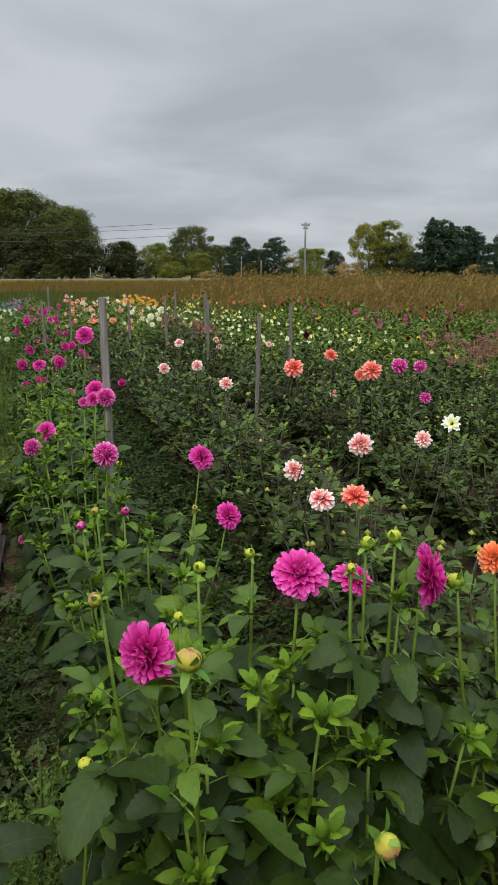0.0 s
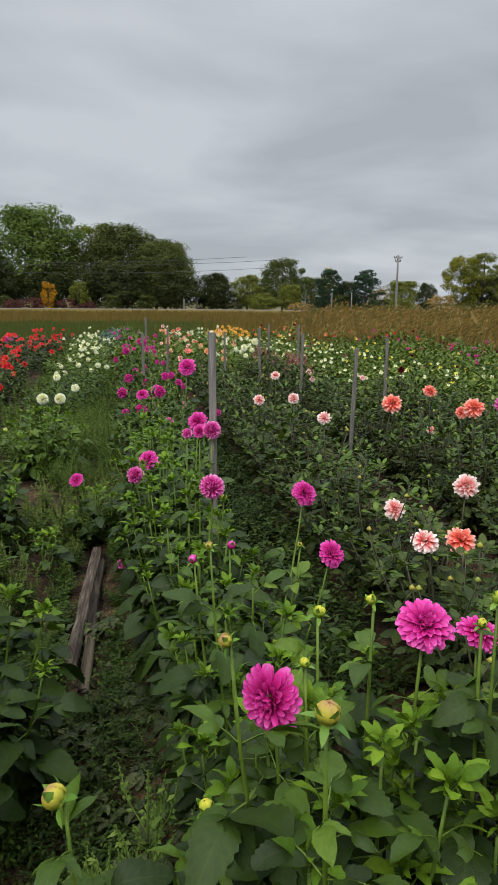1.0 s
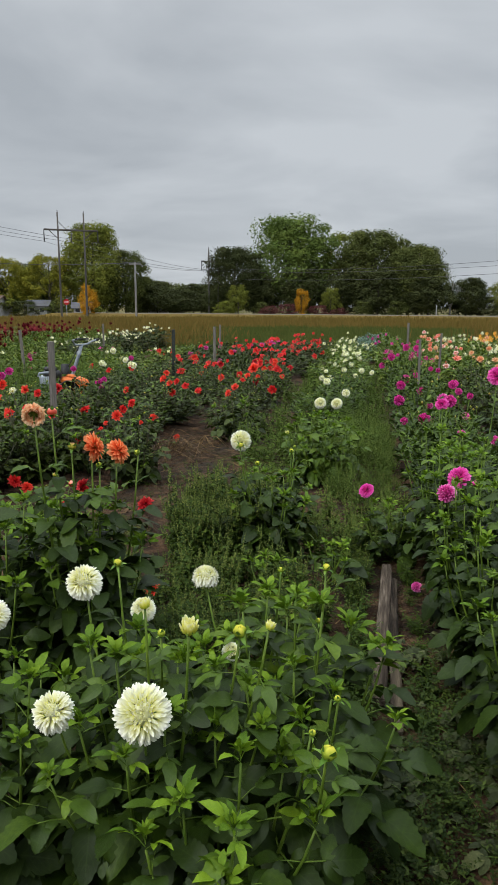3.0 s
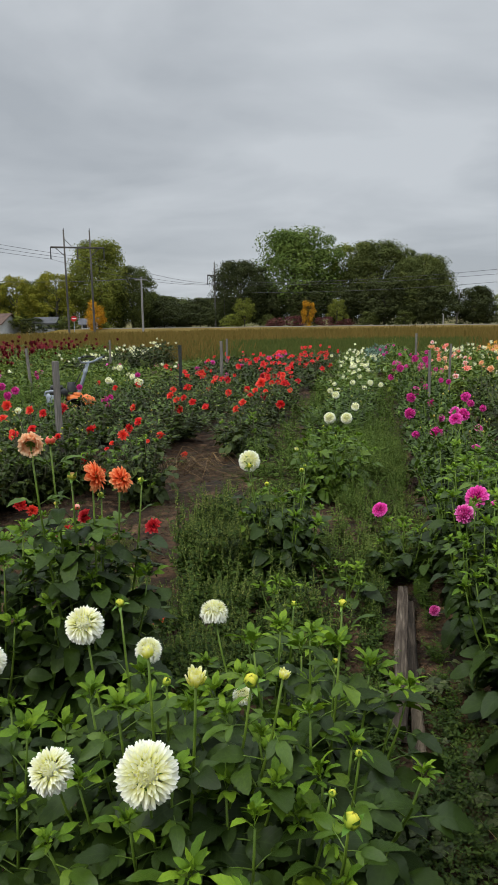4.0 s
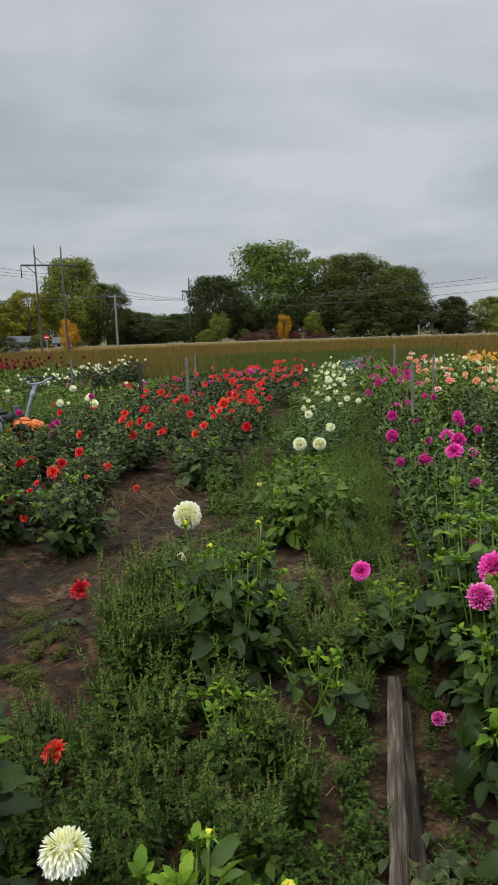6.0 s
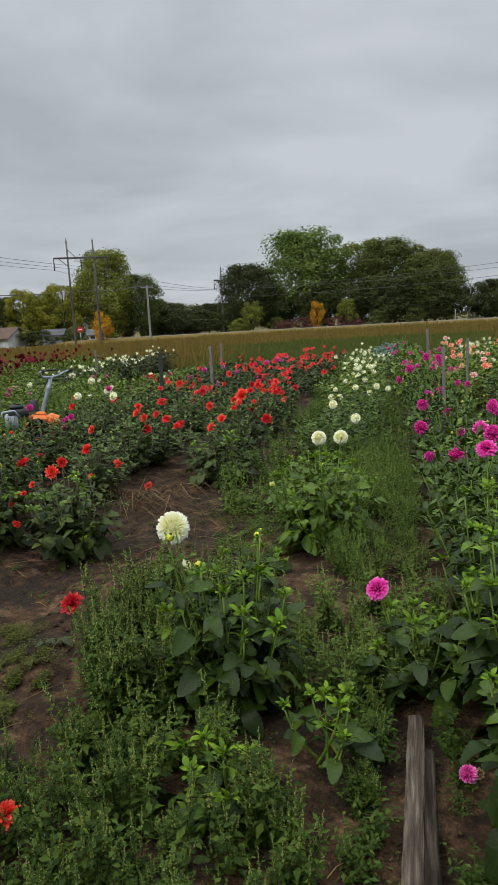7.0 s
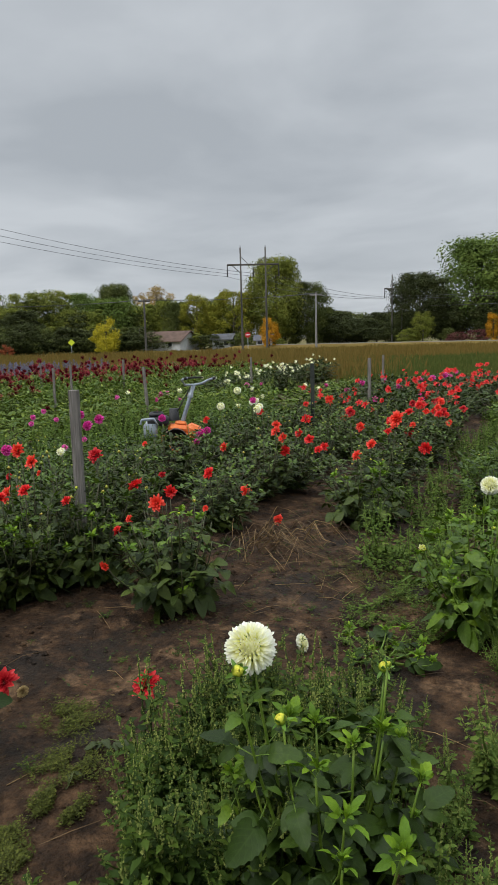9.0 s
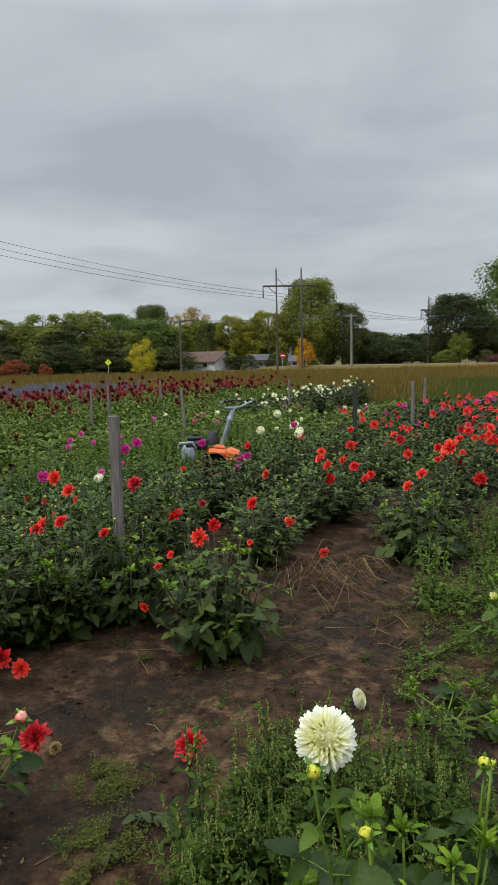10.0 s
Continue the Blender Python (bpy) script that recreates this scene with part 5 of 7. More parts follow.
def sign(x, y, height, mat, sides, radius, label, yaw):
    ob = tagged(new("road_sign"), label, "sign")
    ob.matrix_basis = pose(x, y, 0, 0, 0, yaw)
    put("post", mesh_of("post", tube([(0, 0.04, 0), (0, 0.04, height - 0.2)], 0.035, 0.035, 5), [STEEL]), ob)
    ring = [(radius * math.cos(2 * math.pi * (k + (0.5 if sides == 8 else 0.0)) / sides), radius * math.sin(2 * math.pi * (k + (0.5 if sides == 8 else 0.0)) / sides)) for k in range(sides)]
    v = [(a, -0.02, height + b) for a, b in ring] + [(a, 0.0, height + b) for a, b in ring]
    t = [(0, k + 1, k) for k in range(1, sides - 1)] + [(sides, sides + k, sides + k + 1) for k in range(1, sides - 1)]
    for k in range(sides):
        q = (k + 1) % sides
        t += [(k, q, sides + q), (k, sides + q, sides + k)]
    put("sign_face", mesh_of("sign_face", piece(v, t), [mat], False), ob)
    if sides == 8:
        put("lettering", mesh_of("lettering", box_piece((-radius * 0.7, -0.026, height - 0.05), (radius * 0.7, -0.022, height + 0.05)), [WHITEPAINT], False), ob)


sign(-63.1, 65.0, 2.0, SIGNRED, 8, 0.37, "red eight-sided stop sign at the roadside", 42)
sign(-76.5, 47.8, 1.6, SIGNYELLOW, 4, 0.42, "bright yellow-green diamond warning sign at the roadside", 55)


# ---- weeds ----
def rhomb_leaf(few):
    """A toothed, diamond-shaped weed leaf along x, one unit long."""
    if few:
        return piece([(0, 0, 0), (0.45, 0.25, 0.06), (1, 0, -0.12), (0.45, -0.25, 0.06)], [(0, 2, 1), (0, 3, 2)])
    v = [(0.48, 0, -0.02), (0, 0, 0), (0.40, -0.29, 0.06), (0.68, -0.17, 0.02), (1, 0, -0.14), (0.68, 0.17, 0.02), (0.40, 0.29, 0.06)]
    return piece(v, [(0, k, k % 6 + 1) for k in range(1, 7)])


def on_path(path, s):
    return np.array([np.interp(s, np.linspace(0, 1, len(path)), path[:, q]) for q in range(3)])


def spike(out, rng, path, lo, count, grain):
    """Clustered seed grains round the end of a stem."""
    for i in range(count):
        s = lo + (1 - lo) * i / count
        w = grain * (1.35 - 0.8 * i / count) * rng.uniform(0.7, 1.4)
        o = on_path(path, s) + np.array([rng.uniform(-1.3, 1.3) * w for _ in range(3)])
        out.append(piece([o + (w, 0, 0), o + (-w * 0.6, w, 0), o + (-w * 0.6, -w, 0), o + (0, 0, w * 1.5)], [(0, 1, 3), (1, 2, 3), (2, 0, 3)], 1))


def goosefoot_piece(rng, stems, leaves, leaf, grain, few=False, side=4, wide=0.24, grains=(20, 8)):
    """An upright branching weed one unit high: broad leaves below, side shoots, pale seed spikes on top. Material 0 leaf, 1 seeds."""
    out, blade = [], rhomb_leaf(few)
    for _ in range(rng.randint(*stems)):
        a, r = rng.uniform(0, 6.28), rng.uniform(0.1, 1.0) * wide
        path = stem_path(np.zeros(3), np.array((r * math.cos(a), r * math.sin(a), rng.uniform(0.62, 1.0))), 5)
        out.append(tube(path[[0, 2, 4]], 0.008, 0.004, 3))
        for i in range(leaves):
            s, an = 0.05 + 0.83 * (i + rng.random()) / leaves, i * 2.4 + rng.uniform(-0.5, 0.5)
            k = leaf * (1.25 - 0.85 * s) * rng.uniform(0.7, 1.3)
            p = on_path(path, s) + 0.3 * k * np.array((math.cos(an), math.sin(an), 0.2))
            out.append(moved(blade, axes(p, (math.cos(an), math.sin(an), rng.uniform(-0.5, 0.6)), (0.5 * rng.uniform(-1, 1), 0.5 * rng.uniform(-1, 1), 1), k)))
        spike(out, rng, path, 0.74, grains[0], grain)
        for _ in range(side):
            s, b, ln = rng.uniform(0.25, 0.82), rng.uniform(0, 6.28), rng.uniform(0.12, 0.26)
            p = on_path(path, s)
            twig = np.array((p, p + ln * np.array((0.5 * math.cos(b), 0.5 * math.sin(b), 0.35)), p + ln * np.array((0.72 * math.cos(b), 0.72 * math.sin(b), 0.95))))
            out.append(tube(twig, 0.004, 0.002, 3))
            for j in range(5):
                q, an = on_path(twig, 0.2 + 0.15 * j), j * 2.4 + rng.uniform(-0.5, 0.5)
                out.append(moved(blade, axes(q, (math.cos(an), math.sin(an), rng.uniform(-0.2, 0.8)), (0, 0, 1), leaf * rng.uniform(0.35, 0.6))))
            spike(out, rng, twig, 0.5, grains[1], grain * 0.8)
    return joined(out)


def low_weed_piece(rng):
    """A spreading low weed one unit across with small leaves on crooked stems."""
    out = []
    for j in range(rng.randint(4, 6)):
        a, r = j * 1.2 + rng.uniform(-0.4, 0.4), rng.uniform(0.35, 0.75)
        path = bezier((0, 0, 0), (0.5 * r * math.cos(a), 0.5 * r * math.sin(a), 0.45), (r * math.cos(a + 0.3), r * math.sin(a + 0.3), rng.uniform(0.3, 0.9)), 5)
        out.append(tube(path[[0, 2, 4]], 0.014, 0.007, 3))
        for i in range(13):
            an, k = i * 2.4 + rng.uniform(-0.5, 0.5), rng.uniform(0.11, 0.22)
            out.append(moved(rhomb_leaf(True), axes(on_path(path, 0.1 + 0.07 * i), (math.cos(an), math.sin(an), rng.uniform(-0.3, 0.7)), (0, 0, 1), k)))
    return joined(out)


WEED_RNG = random.Random(8)
WEEDS = [goosefoot_piece(WEED_RNG, (2, 4), 22, 0.115, 0.0072, grains=(34, 12)) for _ in range(6)]
FINE_WEEDS = [goosefoot_piece(WEED_RNG, (5, 7), 20, 0.085, 0.0065, True, 5, 0.6, (8, 3)) for _ in range(3)]
FAR_WEEDS = [goosefoot_piece(WEED_RNG, (2, 4), 15, 0.13, 0.014, True, 1, 0.3, (9, 4)) for _ in range(4)]
SEEDY_WEEDS = [goosefoot_piece(WEED_RNG, (3, 5), 16, 0.075, 0.0085, True, 9, 0.35, (26, 16)) for _ in range(3)]
LOW_WEEDS = [low_weed_piece(WEED_RNG) for _ in range(5)]


def patch(name, label, count, spot, height, kinds, seed, mats=(WEED, SEEDS)):
    """Weeds over a stretch of ground as one mesh."""
    rng, out = random.Random(seed), []
    for _ in range(count):
        x, y = spot(rng)
        h = height(rng)
        k = h * rng.uniform(0.8, 1.15)
        out.append(moved(rng.choice(kinds), np.array(pose(x, y, ground_height(x, y) - 0.01, rng.uniform(-8, 8), rng.uniform(-8, 8), rng.uniform(0, 360))) @ np.diag((k, k, h, 1))))
    ob = put(name, mesh_of(name, joined(out), list(mats)))
    return tagged(ob, label, "weeds", kind="stuff")


def strip(u0, u1, v0, v1):
    def spot(rng):
        p = field(rng.uniform(u0, u1), rng.uniform(v0, v1))
        return p[0], p[1]
    return spot


def blob(x, y, rx, ry):
    def spot(rng):
        a, r = rng.uniform(0, 6.28), math.sqrt(rng.random())
        return x + rx * r * math.cos(a), y + ry * r * math.sin(a)
    return spot


def clear(spot):
    """The same spots, but none on the planks."""
    def free(rng):
        while True:
            x, y = spot(rng)
            u, v = uv_of((x, y))
            if not (u > 2.42 and u < 4.3 and -0.345 < v < -0.115):
                return x, y
    return free


patch("tall_weeds", "tall green weeds with seed spikes round the white dahlias", 120, blob(-2.22, 3.98, 0.33, 0.62), lambda r: r.uniform(0.2, 0.56), WEEDS, 41)
patch("tall_weeds", "tall green weeds with pale seed spikes beside bare soil", 48, blob(-2.52, 4.08, 0.17, 0.36), lambda r: r.uniform(0.32, 0.58), WEEDS, 65)
patch("tall_weeds", "green seeding weeds on the soil before the white dahlias", 185, blob(-1.80, 2.90, 0.64, 0.58), lambda r: 0.12 + 0.32 * r.random() ** 1.4, WEEDS, 42)
patch("tall_weeds", "green seeding weeds beside the planks", 80, blob(-1.55, 4.45, 0.36, 0.6), lambda r: r.uniform(0.16, 0.42), WEEDS, 43, (FEATHER, SEEDS))
patch("tall_weeds", "feathery weeds in the path behind the white dahlias", 120, strip(5.6, 9.5, -0.35, 0.2), lambda r: r.uniform(0.2, 0.42), FINE_WEEDS, 44, (FEATHER, SEEDS))
patch("tall_weeds", "feathery weeds choking the path between the rows", 320, strip(6.8, 17, -0.42, 1.25), lambda r: r.uniform(0.25, 0.5), FAR_WEEDS, 45, (FEATHER, FEATHER))
patch("low_weeds", "low weeds between the planks and the white dahlias", 240, strip(1.6, 3.1, -0.12, 0.30), lambda r: r.uniform(0.06, 0.15), LOW_WEEDS, 46)
patch("low_weeds", "low green weeds growing along the plank edges", 60, strip(2.3, 4.5, -0.115, -0.04), lambda r: r.uniform(0.07, 0.17), LOW_WEEDS, 56)
patch("tall_weeds", "upright green weeds along the plank", 26, strip(2.6, 4.6, -0.11, -0.02), lambda r: r.uniform(0.10, 0.24), WEEDS, 60)
patch("low_weeds", "low green weeds on the soil beside the planks", 30, strip(2.3, 4.2, -0.40, -0.345), lambda r: r.uniform(0.06, 0.15), LOW_WEEDS, 58)
patch("low_weeds", "small weeds over the litter on the path", 160, clear(strip(1.0, 3.1, -0.6, -0.12)), lambda r: r.uniform(0.04, 0.13), LOW_WEEDS, 59, (CREEP, SEEDS))
patch("low_weeds", "low weeds on the path between the dahlia rows", 330, clear(strip(0.3, 2.8, -0.40, 0.16)), lambda r: r.uniform(0.05, 0.14), LOW_WEEDS, 47, (CREEP, SEEDS))
patch("low_weeds", "dark low weeds between magenta and pink dahlias", 330, strip(1.2, 8, -1.6, -1.0), lambda r: r.uniform(0.12, 0.28), LOW_WEEDS, 48, (CREEP, SEEDS))
patch("low_weeds", "thin low weeds on the bare soil", 46, strip(4.2, 7.6, 0.9, 2.6), lambda r: r.uniform(0.03, 0.09), LOW_WEEDS, 61)
patch("low_weeds", "feathery low weeds spreading over the soil", 150, strip(5.9, 8.6, 0.45, 1.1), lambda r: r.uniform(0.06, 0.15), LOW_WEEDS, 62, (FEATHER, SEEDS))
patch("tall_weeds", "pale feathery weed beside the first dahlia", 14, blob(0.06, 1.08, 0.13, 0.12), lambda r: r.uniform(0.36, 0.62), SEEDY_WEEDS, 49, (FEATHER, FEATHER))
patch("tall_weeds", "tall green weeds round the parked mower", 230, strip(8.0, 14.5, 4.6, 6.9), lambda r: r.uniform(0.4, 0.68), FAR_WEEDS, 50, (FEATHER, FEATHER))
patch("tall_weeds", "tall green weeds behind the red dahlias", 110, strip(12, 21, 2.0, 4.6), lambda r: r.uniform(0.4, 0.65), FAR_WEEDS, 51)
patch("tall_weeds", "tall green weeds among the distant rows", 160, strip(11, 20, 6.5, 11.5), lambda r: r.uniform(0.4, 0.7), FAR_WEEDS, 52)
patch("tall_weeds", "tall yellow-green weeds at the eastern edge", 150, strip(3.5, 11, -7.2, -3.8), lambda r: r.uniform(0.4, 0.75), FAR_WEEDS, 53)
patch("tall_weeds", "tall yellow-green weeds standing over the dry grass", 130, polar(-30, 4, 19, 36), lambda r: r.uniform(0.7, 1.25), FAR_WEEDS, 57, (SEEDS, SEEDS))
patch("tall_weeds", "tall straggling weeds in front of the dry grass", 130, strip(13, 20, -12.0, -5), lambda r: r.uniform(0.5, 0.95), FAR_WEEDS, 54)


def ragged(x, y, rx, ry):
    """Spots thick in the middle of a patch and broken into tufts at its edge."""
    def spot(rng):
        while True:
            px, py = rng.gauss(0, 0.55), rng.gauss(0, 0.55)
            if px * px + py * py < 1.9 + 2.2 * noise.noise((x + px * 2, y + py * 2, 3.0)) and noise.noise((9 * (x + rx * px), 9 * (y + ry * py), 1.0)) > -0.12:
                return x + rx * px, y + ry * py
    return spot


def creeping(name, label, count, spot, seed, lo=0.008, hi=0.022, mat=None):
    """Small flat leaves of creeping weeds on the soil."""
    rng, out = random.Random(seed), []
    for _ in range(count):
        x, y = spot(rng)
        k = rng.uniform(lo, hi)
        out.append(moved(piece([(0, 0, 0), (1, 0.45, 0.2), (1.9, 0, 0.1), (1, -0.45, 0.2)], [(0, 2, 1), (0, 3, 2)]), np.array(pose(x, y, ground_height(x, y) + rng.uniform(0.002, 0.03), rng.uniform(-25, 25), rng.uniform(-35, 10), rng.uniform(0, 360))) @ np.diag((k, k, k, 1))))
    ob = put(name, mesh_of(name, joined(out), [mat or CREEP]))
    return tagged(ob, label, "weeds", kind="stuff")


creeping("creeping_weeds", "creeping weeds covering the trodden path", 9000, strip(0.2, 3.2, -0.55, 0.35), 61, 0.005, 0.013)
creeping("creeping_weeds", "creeping weeds over the shaded path between rows", 6000, strip(1.2, 9, -1.6, -1.0), 62, 0.01, 0.028)
creeping("creeping_weeds", "creeping weeds on the soil beside the planks", 3000, strip(3.0, 7.0, -0.4, 0.3), 63, 0.004, 0.011)
for i, (x, y, rx, ry) in enumerate(((-3.33, 3.90, 0.17, 0.11), (-3.0, 3.69, 0.17, 0.12), (-2.84, 3.56, 0.08, 0.07), (-2.72, 3.31, 0.13, 0.07), (-2.85, 3.34, 0.10, 0.07), (-3.4, 6.2, 0.4, 0.4), (-2.9, 6.9, 0.35, 0.5), (-3.0, 5.9, 0.25, 0.2))):
    creeping("weed_mat", "flat mat of green weed on bare soil", 2600, ragged(x, y, rx, ry), 70 + i, 0.003, 0.0085, MAT)
creeping("creeping_weeds", "thin creeping weeds on the far paths", 3500, strip(5, 13, 0.6, 2.2), 64, 0.006, 0.015)


def straw():
    rng, out = random.Random(3), []
    for _ in range(260):
        p = field(rng.uniform(6.1, 7.6), rng.uniform(1.0, 2.0)) if rng.random() < 0.2 else field(rng.uniform(0.4, 8), rng.uniform(-1.4, 2.6))
        a, ln = rng.uniform(0, 3.14), rng.uniform(0.03, 0.16)
        z = ground_height(p[0], p[1]) + 0.006
        d = np.array((math.cos(a), math.sin(a), 0)) * ln
        q = np.array((p[0], p[1], z))
        out.append(tube([q - d, q + (0, 0, rng.uniform(0, 0.02)), q + d], 0.0022, 0.0014, 3))
    for _ in range(75):
        p = field(rng.gauss(7.38, 0.20), rng.gauss(2.0, 0.16))
        q = np.array((p[0], p[1], 0.0))
        a = rng.gauss(-0.2, 0.5)
        d = np.array((math.cos(a), math.sin(a), 0)) * rng.uniform(0.2, 0.6)
        out.append(tube([q, q + 0.3 * d + (0, 0, rng.uniform(0.04, 0.17)), q + 0.65 * d + (0, 0, rng.uniform(0.03, 0.13)), q + d + (0, 0, rng.uniform(0.0, 0.04))], 0.0032, 0.0016, 3))
    tagged(put("dry_straw", mesh_of("dry_straw", joined(out), [STRAW])), "dry straw and dead stalks scattered on soil", "straw", kind="stuff")


straw()


def clods():
    rng, out = random.Random(4), []
    for _ in range(11000):
        p = field(rng.uniform(0.5, 8.5), rng.uniform(-1.6, 3.2))
        k = 0.003 + 0.02 * rng.random() ** 4
        v = [(math.cos(q * 1.257) * rng.uniform(0.7, 1.2), math.sin(q * 1.257) * rng.uniform(0.7, 1.2), rng.uniform(-0.2, 0.3)) for q in range(5)] + [(0, 0, rng.uniform(0.5, 0.9))]
        out.append(moved(piece(np.array(v) * k, [(q, (q + 1) % 5, 5) for q in range(5)]), np.array(pose(p[0], p[1], ground_height(p[0], p[1]) + 0.002, 0, 0, rng.uniform(0, 360)))))
    tagged(put("soil_clods", mesh_of("soil_clods", joined(out), [SOIL], False)), "small crumbs and clods of brown soil", "soil", kind="stuff")


clods()


def debris():
    """Curled dead leaves and bits of stalk on the bare soil."""
    rng, out = random.Random(14), []
    for _ in range(1500):
        p = field(rng.uniform(3.0, 8.0), rng.uniform(0.5, 2.6)) if rng.random() < 0.7 else field(rng.uniform(1.5, 6.5), rng.uniform(-0.5, 0.3))
        k = rng.uniform(0.004, 0.013)
        out.append(moved(piece([(0, 0, 0.3), (1, 0.5, 0.0), (2.2, 0, 0.5), (1, -0.5, 0.1)], [(0, 2, 1), (0, 3, 2)]), np.array(pose(p[0], p[1], ground_height(p[0], p[1]) + 0.004, rng.uniform(-25, 25), rng.uniform(-20, 20), rng.uniform(0, 360))) @ np.diag((k, k, k, 1))))
    tagged(put("dead_leaf_litter", mesh_of("dead_leaf_litter", joined(out), [DEADLEAF])), "brown scraps of dead leaf on bare soil", "litter", kind="stuff")


debris()

# ---- planks and stakes ----
def plank(x0, y0, x1, y1, width, thick, lift, label, mat=PLANK):
    """An old board with worn, uneven edges, slightly bent and split at the ends."""
    rng, ln = random.Random(int(1000 * abs(x0))), math.hypot(x1 - x0, y1 - y0)
    v, t, n = [], [], 16
    for i in range(n + 1):
        y, bend = ln * (i / n - 0.5), 0.002 * math.sin(i * 0.5)
        wl, wr = (width / 2 * (1 + rng.uniform(-0.12, 0.06)) * (0.94 if i in (0, n) else 1.0) for _ in range(2))
        z = thick + rng.uniform(-0.003, 0.003) + 0.004 * math.sin(i * 0.8)
        v += [(bend - wl, y, 0), (bend - wl, y, z - 0.005), (bend - wl + 0.006, y, z), (bend + wr - 0.006, y + rng.uniform(-0.01, 0.01), z), (bend + wr, y, z - 0.005), (bend + wr, y, 0)]
    for i in range(n):
        for j in range(5):
            p, q = 6 * i + j, 6 * (i + 1) + j
            t += [(p, q, q + 1), (p, q + 1, p + 1)]
    for e in (0, 6 * n):
        t += [(e, e + k, e + k + 1) if e else (e, e + k + 1, e + k) for k in range(1, 5)]
    ob = put("plank", mesh_of("plank", piece(v, t), [mat], False), None, pose((x0 + x1) / 2, (y0 + y1) / 2, lift, 0, 0, math.degrees(math.atan2(-(x1 - x0), y1 - y0))))
    tagged(ob, label, "plank", "old planks on the path")


plank(-0.727, 2.540, -1.179, 3.983, 0.062, 0.03, 0.0, "weathered grey-brown plank lying on the soil")
plank(-0.60, 2.389, -1.085, 3.805, 0.05, 0.022, 0.0, "dark damp plank with a pale worn end", DAMP)


def stake(x, y, height, width, lean_x, lean_y, mat=WOOD, label="weathered grey wooden stake in a dahlia row", thick=0.02, yaw=15):
    ob = put("wooden_stake", mesh_of("wooden_stake", bevelled((-width / 2, -thick / 2, -0.05), (width / 2, thick / 2, height), 0.003), [mat], False), None, pose(x, y, 0, lean_y, lean_x, yaw))
    tagged(ob, label, "stake", "stakes in the rows")


stake(-0.085, 2.60, 1.50, 0.031, -3.2, -12.0, yaw=0, label="tall weathered grey stake leaning in the magenta row")
for x, y, h, w, lx in ((-1.13, 10.6, 1.2, 0.035, -1), (-0.35, 9.0, 1.2, 0.035, 1), (0.38, 6.2, 1.2, 0.035, 1.5), (0.72, 7.9, 1.2, 0.035, 0), (-2.55, 10.3, 1.2, 0.03, 1), (-2.25, 8.3, 1.2, 0.03, -1), (-1.40, 9.2, 1.2, 0.03, -0.5), (-7.81, 12.45, 1.15, 0.06, 0), (-10.44, 9.69, 1.1, 0.06, -4), (-12.2, 8.9, 1.1, 0.05, 1), (-13.1, 9.8, 1.1, 0.05, 0), (-1.3, 12.7, 1.2, 0.04, 0), (-0.73, 12.3, 1.2, 0.04, 1), (-9.6, 15.5, 1.1, 0.05, 1), (-12.4, 14.2, 1.1, 0.05, 0), (-15.2, 12.5, 1.1, 0.06, 2), (-16.5, 11.0, 1.1, 0.06, -1), (-4.9, 16.5, 1.2, 0.05, 0)):
    stake(x, y, h, w, lx, 0)
stake(-7.4, 10.42, 1.15, 0.06, 0, 0, DARKPOST, "dark metal stake among the red dahlias")
stake(-4.86, 4.92, 1.23, 0.062, 0, 0, label="stout weathered grey stake among red dahlias", thick=0.045, yaw=40)


